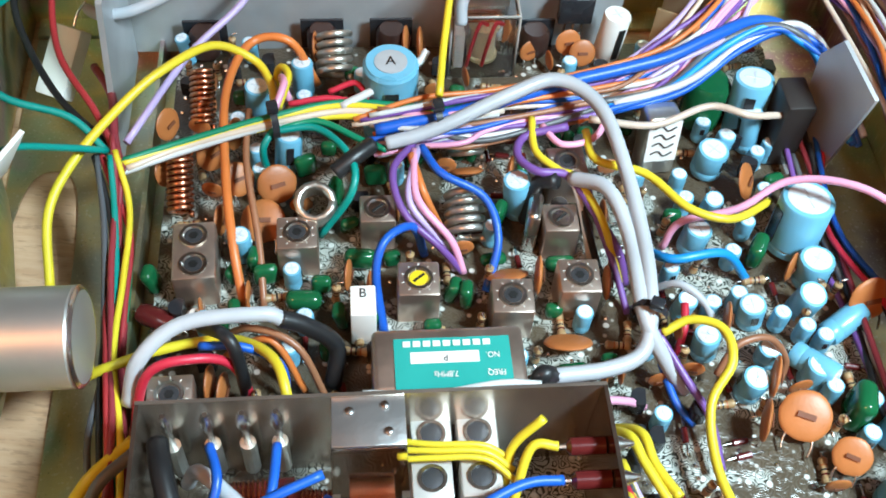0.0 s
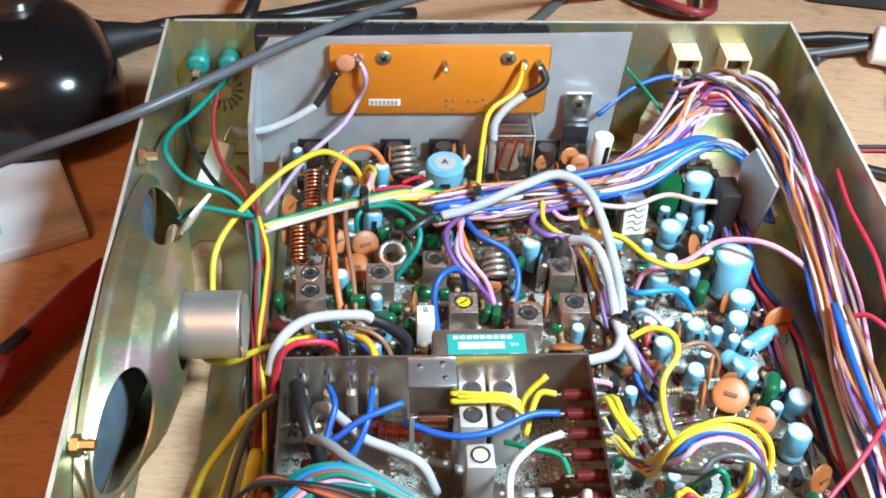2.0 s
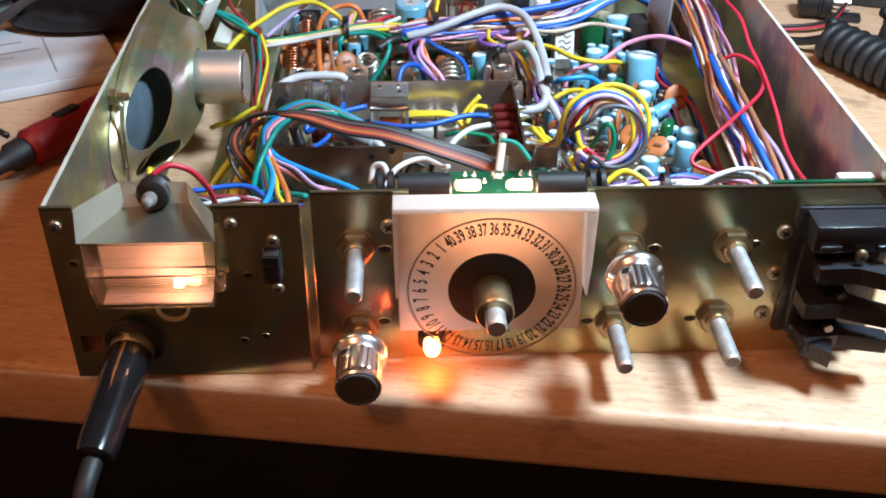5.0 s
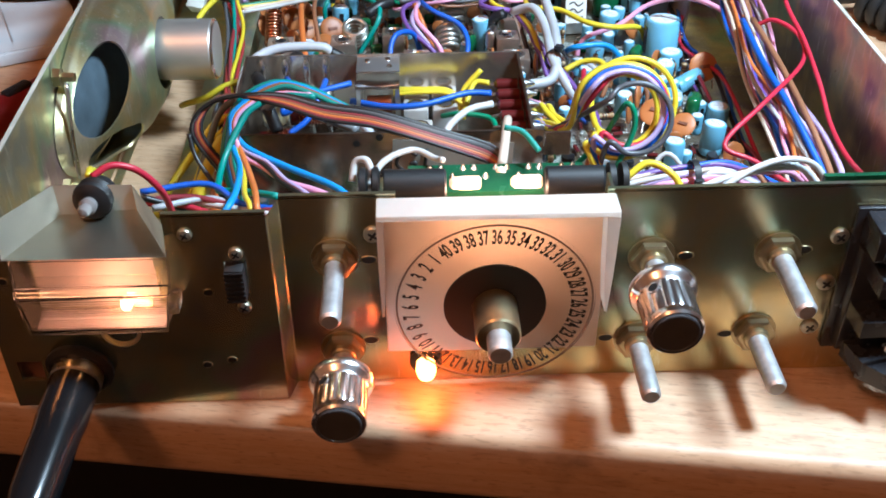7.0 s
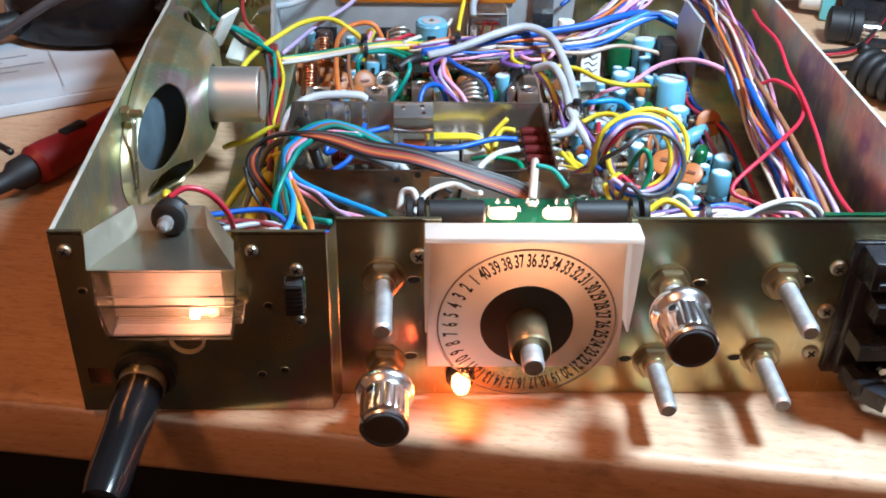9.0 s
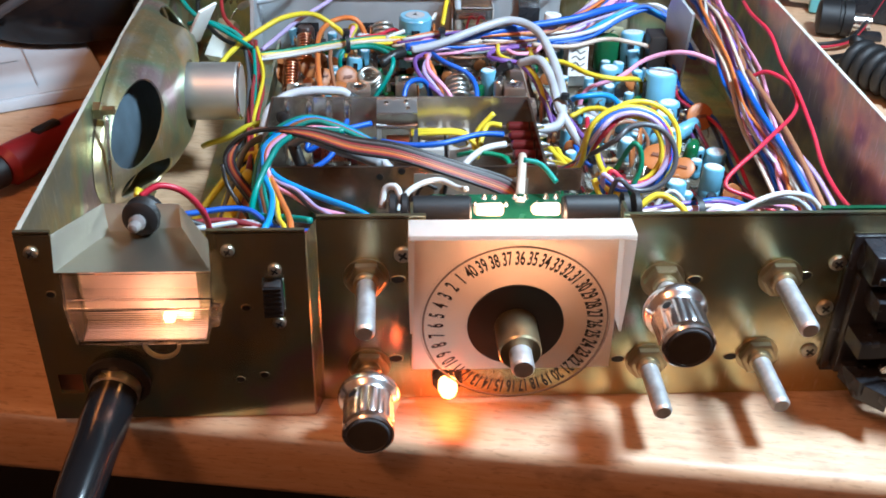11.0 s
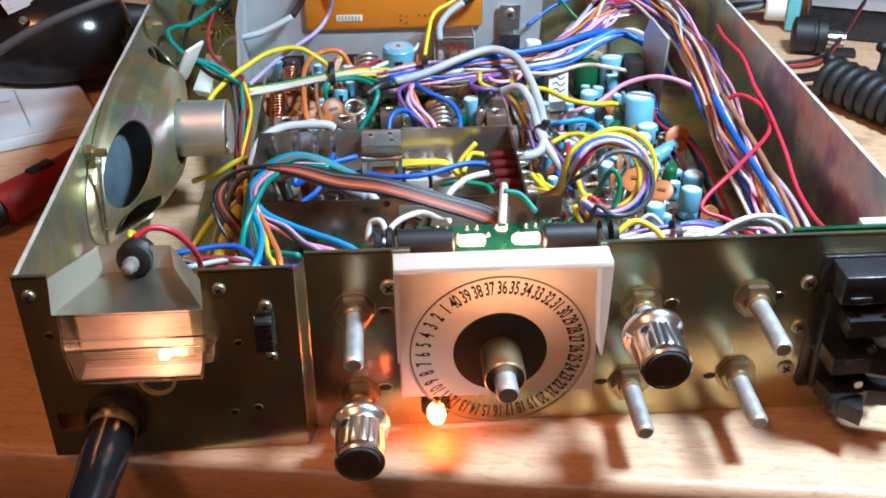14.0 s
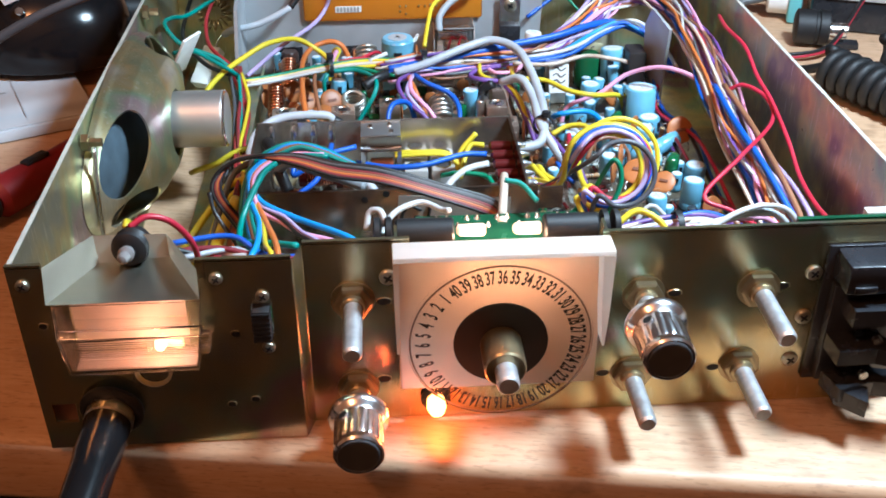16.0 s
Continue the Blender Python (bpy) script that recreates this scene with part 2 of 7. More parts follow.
def lathe(profile, n=24, axis="z", cap=True):
    """A turned body from (radius, height) pairs."""
    bm = bmesh.new()
    rings = []
    for r, h in profile:
        ring = []
        for i in range(n):
            a = 2 * math.pi * i / n
            p = (r * math.cos(a), r * math.sin(a), h)
            ring.append(bm.verts.new(p))
        rings.append(ring)
    for a, b in zip(rings, rings[1:]):
        for i in range(n):
            bm.faces.new((a[i], a[(i + 1) % n], b[(i + 1) % n], b[i]))
    if cap:
        bm.faces.new(rings[0][::-1])
        bm.faces.new(rings[-1])
    bmesh.ops.recalc_face_normals(bm, faces=bm.faces)
    turn = {"z": pose(0, 0, 0), "-y": pose(0, 0, 0, 90), "x": pose(0, 0, 0, 0, 90), "y": pose(0, 0, 0, -90)}[axis]
    bmesh.ops.transform(bm, matrix=turn, verts=bm.verts)
    return bm


def smooth_path(pts, per=7):
    pts = [Vector(p) for p in pts]
    ext = [2 * pts[0] - pts[1], *pts, 2 * pts[-1] - pts[-2]]
    out = []
    for i in range(1, len(ext) - 2):
        a, b, c, d = ext[i - 1 : i + 3]
        for k in range(per):
            t = k / per
            out.append(0.5 * (2 * b + (c - a) * t + (2 * a - 5 * b + 4 * c - d) * t * t + (3 * b - a - 3 * c + d) * t ** 3))
    out.append(ext[-2])
    return out


def tube(pts, r, n=8, per=7, sharp=False, bm=None):
    """A round cord along a smooth line through the points."""
    line = [Vector(p) for p in pts] if sharp else smooth_path(pts, per)
    own = bm if bm is not None else bmesh.new()
    rings, side = [], None
    for i, p in enumerate(line):
        d = (line[min(i + 1, len(line) - 1)] - line[max(i - 1, 0)]).normalized()
        if side is None:
            side = d.orthogonal().normalized()
        side = (side - d * side.dot(d))
        side = side.normalized() if side.length > 1e-6 else d.orthogonal().normalized()
        up = d.cross(side)
        rings.append([own.verts.new(p + (side * math.cos(2 * math.pi * k / n) + up * math.sin(2 * math.pi * k / n)) * r) for k in range(n)])
    for a, b in zip(rings, rings[1:]):
        for k in range(n):
            own.faces.new((a[k], a[(k + 1) % n], b[(k + 1) % n], b[k]))
    own.faces.new(rings[0][::-1])
    own.faces.new(rings[-1])
    return own


def sheet(xs, zs, holes, thick, skip=()):
    """An upright sheet in x and z, of thickness towards +y, with rectangular openings (x0, x1, z0, z1)."""
    xs = sorted({*xs, *(v for h in holes for v in h[:2])})
    zs = sorted({*zs, *(v for h in holes for v in h[2:])})
    bm = bmesh.new()
    at = {(x, z): bm.verts.new((x, 0, z)) for x in xs for z in zs}
    for x0, x1 in zip(xs, xs[1:]):
        for z0, z1 in zip(zs, zs[1:]):
            cx, cz = (x0 + x1) / 2, (z0 + z1) / 2
            if not any(h[0] < cx < h[1] and h[2] < cz < h[3] for h in holes):
                bm.faces.new((at[x0, z0], at[x1, z0], at[x1, z1], at[x0, z1]))
    bmesh.ops.delete(bm, geom=[v for v in bm.verts if not v.link_faces], context="VERTS")
    out = bmesh.ops.extrude_face_region(bm, geom=bm.faces[:])
    bmesh.ops.translate(bm, vec=(0, thick, 0), verts=[g for g in out["geom"] if isinstance(g, bmesh.types.BMVert)])
    bmesh.ops.recalc_face_normals(bm, faces=bm.faces)
    return bm


def moved(bm, x=0, y=0, z=0, rx=0, ry=0, rz=0):
    bmesh.ops.transform(bm, matrix=pose(x, y, z, rx, ry, rz), verts=bm.verts)
    return bm


def prism(outline, along):
    """A flat plate from its outline, thickened along a vector."""
    bm = bmesh.new()
    f = bm.faces.new([bm.verts.new(p) for p in outline])
    out = bmesh.ops.extrude_face_region(bm, geom=[f])
    bmesh.ops.translate(bm, vec=along, verts=[g for g in out["geom"] if isinstance(g, bmesh.types.BMVert)])
    bmesh.ops.recalc_face_normals(bm, faces=bm.faces)
    return bm

# ---- bench and room ----
EDGE = math.degrees(math.atan2(-0.0322, 0.2132))


def room():
    bm = box(-2.2, 2.4, -1.8, 3.0, -0.84, -0.80)
    tagged(part("floor", bm, plain("dark_floor", (0.022, 0.016, 0.013), 0.7, 0, 0.3, 20)), "dark brown floor under the workbench", "floor", kind="structure")
    wallm = plain("dim_room_wall", (0.60, 0.57, 0.53), 0.8, 0, 0.15, 12)
    for name, b in (("wall_north", (-2.2, 2.4, 2.9, 3.0)), ("wall_south", (-2.2, 2.4, -1.8, -1.7)), ("wall_west", (-2.2, -2.1, -1.7, 2.9)), ("wall_east", (2.3, 2.4, -1.7, 2.9))):
        tagged(part(name, box(b[0], b[1], b[2], b[3], -0.80, 1.7), wallm), "plain dim painted room wall", "wall", kind="structure")
    tagged(part("ceiling", box(-2.2, 2.4, -1.8, 3.0, 1.7, 1.75), wallm), "plain painted room ceiling", "ceiling", kind="structure")


room()
bench = thing("workbench", "worn beech workbench top with rounded front edge", "workbench", at=(0.0269, -0.0082, 0), rz=EDGE)
part("tabletop", box(-0.9, 1.1, 0.0, 0.8, -0.026, -0.0005, 0.004, 3), WOOD, bench)
part("apron", box(-0.88, 1.08, 0.70, 0.72, -0.12, -0.0265), WOOD, bench)
for lx in (-0.85, 1.0):
    for ly in (0.06, 0.72):
        part("leg", box(lx, lx + 0.05, ly, ly + 0.05, -0.80, -0.0265, 0.003), WOOD, bench)

# ---- radio chassis ----
EDGE_METAL = plain("bare_cut_edge", (0.70, 0.67, 0.58), 0.45, 0.35, 0.25, 500, 0.1)
H, W, DEEP, STEP = 0.0610, 0.250, 0.272, -0.0066
chassis = thing("radio_chassis", "yellow-passivated zinc radio chassis with its covers off", "radio chassis")
panel_l = part("front_panel_left", moved(sheet((0.0, 0.0725), (0.0, H), ((0.0030, 0.0094, 0.0093, 0.0160), (0.0608, 0.0664, 0.0365, 0.0475), (0.0140, 0.0440, 0.036, 0.0530), (0.0090, 0.0478, 0.0530, H + 0.001)), 0.0012), 0, STEP, 0), ZINC, chassis)
bend = bmesh.new()
for k in range(13):
    a = k / 12
    bend.verts.new((0.0725 + 0.0026 * a, STEP + (0 - STEP) * (0.5 - 0.5 * math.cos(math.pi * a)), 0.0)), bend.verts.new((0.0725 + 0.0026 * a, STEP + (0 - STEP) * (0.5 - 0.5 * math.cos(math.pi * a)), H))
bend.verts.ensure_lookup_table()
for k in range(12):
    bend.faces.new([bend.verts[i] for i in (2 * k, 2 * k + 2, 2 * k + 3, 2 * k + 1)])
bmesh.ops.solidify(bend, geom=bend.faces[:], thickness=-0.0012)
part("front_panel_bend", bend, ZINC, chassis)
part("front_panel_right", sheet((0.0751, W), (0.0, H), ((0.1035, 0.1555, 0.012, H + 0.001),), 0.0012), ZINC, chassis)
bow = [(0.0, STEP + 0.0012), (-0.0004, 0.030), (-0.0012, 0.080), (-0.0016, 0.130), (-0.0018, 0.200), (-0.0018, DEEP)]
part("side_wall_left", prism([(x, y, 0) for x, y in bow] + [(x + 0.0012, y, 0) for x, y in reversed(bow)], (0, 0, H)), ZINC_WALL, chassis, smooth=0)
part("cut_edge", prism([(x, y, H + 0.0001) for x, y in bow] + [(x + 0.0012, y, H + 0.0001) for x, y in reversed(bow)], (0, 0, 0.0003)), EDGE_METAL, chassis, smooth=0)
part("side_wall_right", box(W - 0.0012, W, 0.0012, DEEP, 0, H), ZINC_SHADED, chassis)
# added plate: blocks the lit bench and gives the square hole its red-brown
part("inner_bracket", box(0.0015, 0.0125, -0.0036, -0.0028, 0.0014, 0.024), plain("rusty_bracket", (0.22, 0.075, 0.04), 0.6, 0.0, 0.4, 200, 0.2), chassis)
part("rear_wall", moved(sheet((-0.0006, W - 0.0012), (0, H), ((0.2030, 0.2106, 0.0430, 0.0506), (0.2234, 0.2310, 0.0430, 0.0506)), 0.0012), 0, DEEP - 0.0012, 0), ZINC_WALL, chassis)
lip = box(0.0012, W - 0.0012, DEEP - 0.009, DEEP - 0.0012, 0.0, 0.0012)
part("rear_flange", lip, ZINC_WALL, chassis)
part("side_flange", box(0.0405, 0.0475, 0.012, DEEP - 0.010, 0.0, 0.0012), ZINC_WALL, chassis)
tray, inner, outer = bmesh.new(), [], []
for k in range(72):
    ca, sa = math.cos(math.pi * k / 36), math.sin(math.pi * k / 36)
    inner.append(tray.verts.new((0.0135 + math.copysign(abs(ca) ** 0.7, ca) * 0.0092, 0.1330 + math.copysign(abs(sa) ** 0.35, sa) * 0.0765, 0.0006)))
    far = max(abs(ca), abs(sa))
    outer.append(tray.verts.new((0.0209 + ca / far * 0.0194, 0.1491 + sa / far * 0.1129, 0.0006)))
for k in range(72):
    tray.faces.new((inner[k], outer[k], outer[(k + 1) % 72], inner[(k + 1) % 72]))
bmesh.ops.recalc_face_normals(tray, faces=tray.faces)
bmesh.ops.solidify(tray, geom=tray.faces[:], thickness=0.0004)
bmesh.ops.recalc_face_normals(tray, faces=tray.faces)
part("slotted_floor", tray, ZINC_WALL, chassis, smooth=0)
part("front_floor", box(0.0014, 0.0403, STEP + 0.0014, 0.0360, 0.0, 0.0012), ZINC_WALL, chassis)
part("side_rail", box(0.0405, 0.0417, 0.012, DEEP - 0.010, 0.0014, 0.0105), ZINC_WALL, chassis)
part("side_flange", box(0.222, W - 0.0013, 0.004, DEEP - 0.010, 0.0, 0.0012), ZINC_SHADED, chassis)
for e in ((0.0, 0.0088, STEP, STEP + 0.0012), (0.0480, 0.0725, STEP, STEP + 0.0012), (0.0752, 0.1033, 0.0, 0.0012), (0.1557, W - 0.0013, 0.0, 0.0012), (W - 0.0012, W, 0.0002, DEEP), (0.0014, W - 0.0014, DEEP - 0.0012, DEEP)):
    part("cut_edge", box(*e, H + 0.0001, H + 0.0004), EDGE_METAL, chassis)


def screw(x, y, z, r=0.0018, parent=chassis, axis="-y", mat=SCREW, name="screw"):
    bm = lathe([(r, 0), (r, 0.0005), (r * 0.85, 0.0009), (r * 0.4, 0.0011)], 18, axis)
    s = part(name, moved(bm, x, y, z), mat, parent)
    if axis == "-y":
        for a in (35, 125):
            # black bars paint the shade in the screw's cross
            part("cross_recess", moved(box(-r * 0.55, r * 0.55, -0.00125, -0.0008, -r * 0.13, r * 0.13), x, y, z, 0, a, 0), INK, s)
    return s


def slot(x, y, z, w, h, parent=chassis):
    """A small punched hole: a dark disc for its shaded depth, with a raised burr."""
    bm = bmesh.new()
    bmesh.ops.create_cone(bm, segments=14, radius1=h / 2, radius2=h / 2, depth=0.0003, cap_ends=True)
    bmesh.ops.transform(bm, matrix=Matrix.Translation((x, y, z)) @ Matrix.Diagonal((w / h, 1, 1, 1)) @ pose(0, 0, 0, 90), verts=bm.verts)
    part("punched_hole", bm, INK, parent)
    ring = bmesh.new()
    bmesh.ops.create_cone(ring, segments=16, radius1=h * 0.62, radius2=h * 0.56, depth=0.0002, cap_ends=False)
    bmesh.ops.transform(ring, matrix=Matrix.Translation((x, y - 0.0001, z)) @ Matrix.Diagonal((w / h, 1, 1, 1)) @ pose(0, 0, 0, 90), verts=ring.verts)
    part("hole_rim", ring, BRASS, parent)


for x, z in ((0.0036, 0.0560), (0.0528, 0.0560), (0.0643, 0.0500), (0.0645, 0.0330)):
    screw(x, STEP, z)
for x, z in ((0.0525, 0.0135), (0.0592, 0.0150), (0.0560, 0.0380), (0.0062, 0.0430)):
    slot(x, STEP - 0.0001, z, 0.0022, 0.0018)
for x, z in ((0.0962, 0.0420), (0.1774, 0.0409), (0.1920, 0.0137), (0.1592, 0.0134), (0.0955, 0.0148), (0.2080, 0.0419)):
    slot(x, -0.0001, z, 0.0036, 0.0022)
for x, z in ((0.2163, 0.0460), (0.2148, 0.0156), (0.2160, 0.0309), (0.0975, 0.0500), (0.2440, 0.0500)):
    screw(x, 0, z, 0.0024)

# meter hood, window and its bulb holder
hood = thing("meter_hood", "folded shiny zinc hood above the meter window", "meter hood")
HOOD = plain("bright_zinc_fold", (0.86, 0.79, 0.66), 0.33, 0.95, 0.35, 70, 0.05)
A, B, C, D = Vector((0.0108, -0.0103, 0.0636)), Vector((0.0208, 0.0030, 0.0646)), Vector((0.0398, 0.0030, 0.0643)), Vector((0.0490, -0.0103, 0.0616))
E, F, G, K = Vector((0.0489, -0.0118, 0.0532)), Vector((0.0101, -0.0118, 0.0532)), Vector((0.0213, 0.0020, 0.0566)), Vector((0.0400, 0.0020, 0.0578))
for fold, corners in (("back_plate", (B, C, K, G)), ("slope", (G, K, E, F)), ("left_fold", (A, B, G, F)), ("right_fold", (C, D, E, K))):
    hb = bmesh.new()
    if len(corners) == 4 and fold.endswith("fold"):
        a, b, c, d = [hb.verts.new(p) for p in corners]
        (hb.faces.new((a, b, d)), hb.faces.new((b, c, d))) if fold == "left_fold" else (hb.faces.new((a, b, c)), hb.faces.new((a, c, d)))
    else:
        hb.faces.new([hb.verts.new(p) for p in corners])
    bmesh.ops.solidify(hb, geom=hb.faces[:], thickness=0.0005)
    part(fold, hb, HOOD, hood, smooth=70)
meter = thing("meter_window", "clear ribbed plastic meter window glowing warm inside", "meter window")
SECTION = ((-0.0080, 0.0528, 0.0112, 0.0487), (-0.0116, 0.0526, 0.0112, 0.0487), (-0.0134, 0.0462, 0.0115, 0.0489), (-0.0150, 0.0452, 0.0118, 0.0491), (-0.0158, 0.0446, 0.0122, 0.0488), (-0.0164, 0.0346, 0.0139, 0.0474), (-0.0156, 0.0336, 0.0143, 0.0470), (-0.0080, 0.0330, 0.0146, 0.0468))
mw = bmesh.new()
lefts = [mw.verts.new((x0, y, z)) for y, z, x0, x1 in SECTION]
rights = [mw.verts.new((x1, y, z)) for y, z, x0, x1 in SECTION]
for k in range(len(SECTION) - 1):
    mw.faces.new((lefts[k], lefts[k + 1], rights[k + 1], rights[k]))
mw.faces.new(list(reversed(lefts)))
mw.faces.new(rights)
bmesh.ops.recalc_face_normals(mw, faces=mw.faces)
bmesh.ops.solidify(mw, geom=mw.faces[:], thickness=0.0006)
part("window_shell", mw, LENS_MAT, meter, smooth=20)
for z0, z1, y0, y1 in ((0.0468, 0.0490, -0.0134, -0.0128), (0.0358, 0.0384, -0.0166, -0.0164), (0.0392, 0.0418, -0.0164, -0.0162)):
    band = bmesh.new()
    for k in range(56):
        x = 0.0146 + 0.00058 * k
        merge(band, prism([(x, y0, z0), (x + 0.0003, y0, z0), (x + 0.0003, y1, z1), (x, y1, z1)], (0, -0.0002, 0)))
    part("rib_band", band, LENS_MAT, meter, smooth=0)
part("window_rim", tube([(0.0141, -0.0166, 0.0343), (0.0124, -0.0160, 0.0445), (0.0486, -0.0160, 0.0445), (0.0472, -0.0166, 0.0343), (0.0141, -0.0166, 0.0343)], 0.0004, 6, sharp=True), LENS_MAT, meter)
part("window_step", tube([(0.0118, -0.0137, 0.0461), (0.0488, -0.0137, 0.0461)], 0.0003, 6, sharp=True), LENS_MAT, meter)
part("window_lug", box(0.0476, 0.0500, -0.0140, -0.0082, 0.0372, 0.0410, 0.0004), LENS_MAT, meter)
# added pale card that throws bulb light into the lower window
part("lamp_tray", box(0.0152, 0.0462, -0.0148, -0.0084, 0.0341, 0.0346), plain("meter_tray_card", (0.80, 0.62, 0.54), 0.5, 0, 0.25, 300, 0.1), meter)
part("meter_back", box(0.0138, 0.0442, STEP + 0.0016, STEP + 0.003, 0.0355, 0.0545), plain("meter_scale_card", (0.80, 0.62, 0.54), 0.5, 0, 0.25, 300, 0.1), meter)
# cream colour gives this clip the bulb light that does not reach it
part("retaining_clip", moved(lathe([(0.0042, 0), (0.0050, 0.0004), (0.0050, 0.0012), (0.0042, 0.0016)], 24, "-y", False), 0.0338, STEP - 0.004, 0.0300), CREAM, meter)
part("lamp_capsule", moved(lathe([(0.0003, -0.0034), (0.0010, -0.0024), (0.0010, 0.0024), (0.0003, 0.0034)], 12, "x"), 0.0398, -0.0108, 0.0398, 0, 12, 0), METER_GLOW, meter)

socket = thing("bulb_socket", "black rubber grommet holding a small clear bulb", "bulb holder", at=(0.0303, 0.0016, 0.0612), rx=-6, rz=-6)
part("grommet", lathe([(0.0030, -0.0050), (0.0046, -0.0045), (0.0050, -0.0020), (0.0042, -0.0008), (0.0050, 0.0004), (0.0047, 0.0014), (0.0036, 0.0021), (0.0024, 0.0022)], 24, "-y"), RUBBER, socket)
part("bulb", lathe([(0.0019, 0.0022), (0.0022, 0.0030), (0.0022, 0.0040), (0.0015, 0.0048), (0.0016, 0.0062), (0.0011, 0.0072), (0.0003, 0.0076)], 18, "-y"), BULB, socket)

# rocker switch between meter and bend
sw = thing("slide_switch", "black plastic slide switch lever on zinc panel", "switch", at=(0.0636, STEP, 0.0420))
part("lever", moved(box(-0.0024, 0.0024, -0.0034, 0.0022, -0.0052, 0.0050, 0.0006), 0, 0, 0), RUBBER, sw)
for k in range(7):
    part("lever_rib", box(-0.0024, 0.0024, -0.0039, -0.0035, -0.0046 + 0.0014 * k, -0.0039 + 0.0014 * k), RUBBER, sw)

# ---- controls on the panel ----
HEX = [(0.0056, 0), (0.0056, 0.0018), (0.0048, 0.0021)]


def control(x, z, length, r=0.0026, knob=False):
    """A potentiometer: washer, hex nut, threaded bush, shaft, and a chrome knob where it has one."""
    c = thing("potentiometer", "bare aluminium control shaft with hex nut on panel" if not knob else "fluted chrome control knob on its hex-nutted shaft", "control", "front panel controls", at=(x, 0, z))
    part("washer", lathe([(0.0061, 0), (0.0061, 0.0005)], 24, "-y"), BRASS, c)
    part("hex_nut", moved(lathe(HEX, 6, "-y"), 0, -0.0006, 0), BRASS, c, smooth=0)
    part("bush", moved(lathe([(0.0035, 0), (0.0035, 0.0014), (0.0031, 0.0018)], 20, "-y"), 0, -0.0027, 0), BRASS, c)
    part("shaft", moved(lathe([(r, 0), (r, length - 0.0008), (r - 0.0006, length)], 24, "-y"), 0, -0.0028, 0), SHAFT, c)
    part("potentiometer_body", moved(lathe([(0.0070, 0), (0.0078, 0.0006), (0.0078, 0.008), (0.006, 0.0085)], 24, "y"), 0, 0.0014, 0), STEEL, c)
    if knob:
        prof = [(0.0034, -0.0024), (0.0040, -0.0022), (0.0040, 0.0), (0.0074, 0.0002), (0.0085, 0.0012), (0.0086, 0.0024), (0.0080, 0.0036), (0.0072, 0.0042), (0.0069, 0.0050)]
        part("knob_skirt", moved(lathe(prof, 40, "-y"), 0, -knob, 0), CHROME, c)
        n, flute = 96, bmesh.new()
        rings = []
        for h in (0.0048, 0.0054, 0.0138, 0.0144, 0.0150, 0.0166, 0.0172):
            ring = []
            for i in range(n):
                a = 2 * math.pi * i / n
                g = 0.00036 if (i % 6) in (0, 1) and 0.0053 < h < 0.0143 else 0.0003 if h == 0.0144 else 0
                rr = (0.0069 if h < 0.017 else 0.0064) - g
                ring.append(flute.verts.new((rr * math.cos(a), rr * math.sin(a), h)))
            rings.append(ring)
        for a, b in zip(rings, rings[1:]):
            for i in range(n):
                flute.faces.new((a[i], a[(i + 1) % n], b[(i + 1) % n], b[i]))
        flute.faces.new(rings[-1])
        bmesh.ops.transform(flute, matrix=pose(0, -knob, 0, 90), verts=flute.verts)
        cap = part("knob_cap", flute, CHROME, c)
        part("knob_face", moved(lathe([(0.0057, 0), (0.0057, 0.0003), (0.0053, 0.0004), (0.0052, 0.0002)], 32, "-y"), 0, -knob - 0.0173, 0), plain("dark_insert", (0.075, 0.076, 0.08), 0.26, 0.0, 0.3, 300, 0.05), cap)
        part("grub_screw", moved(lathe([(0.0012, 0), (0.0012, 0.0003)], 14, "z"), -0.0041, -knob - 0.0070, 0.0055, 0, -37, 0), INK, cap)
        part("grub_rim", moved(lathe([(0.0016, 0), (0.0016, 0.0002), (0.0012, 0.0003)], 16, "z", False), -0.0041, -knob - 0.0070, 0.0055, 0, -37, 0), CHROME, cap)
    return c


control(0.0877, 0.0428, 0.0222)
control(0.0880, 0.0122, 0.018, 0.0026, 0.0116)
control(0.1686, 0.0409, 0.019, 0.0026, 0.0126)
control(0.1676, 0.0127, 0.0198)
control(0.2012, 0.0415, 0.0216)
control(0.1997, 0.0144, 0.0198)

# ---- channel dial ----
DX, DZ = 0.1283, 0.0294
dial = thing("channel_dial", "backlit opal channel dial with black numerals and brass hub", "dial", at=(DX, 0, DZ))
part("backplate", box(-0.0283, 0.0280, -0.0022, -0.0012, -0.0172, 0.0300, 0.0003), OPAL_GLOW, dial)
part("top_cover", box(-0.0295, 0.0292, -0.0088, -0.0006, 0.0302, 0.0319, 0.0005), OPAL, dial)
for outline in (((0.0292, 0.0301), (0.0260, 0.0301), (0.0268, 0.0120), (0.0277, 0.0008), (0.0283, 0.0006), (0.0289, 0.0120)), ((-0.0295, 0.0301), (-0.0279, 0.0301), (-0.0280, 0.0120), (-0.0283, 0.0008), (-0.0290, 0.0006), (-0.0293, 0.0120))):
    part("side_fin", prism([(x, -0.0087, z) for x, z in outline], (0, 0.0064, 0)), OPAL, dial, smooth=0)
part("clear_disc", moved(lathe([(0.0262, 0), (0.0262, 0.0010)], 72, "-y"), 0, -0.0030, 0), CLEAR, dial)
part("disc_ring", moved(lathe([(0.0257, 0), (0.0257, 0.00015), (0.0252, 0.00015), (0.0252, 0)], 72, "-y", False), 0, -0.0042, 0), plain("grey_print", (0.25, 0.19, 0.15), 0.5, 0, 0.1, 300, 0), dial)
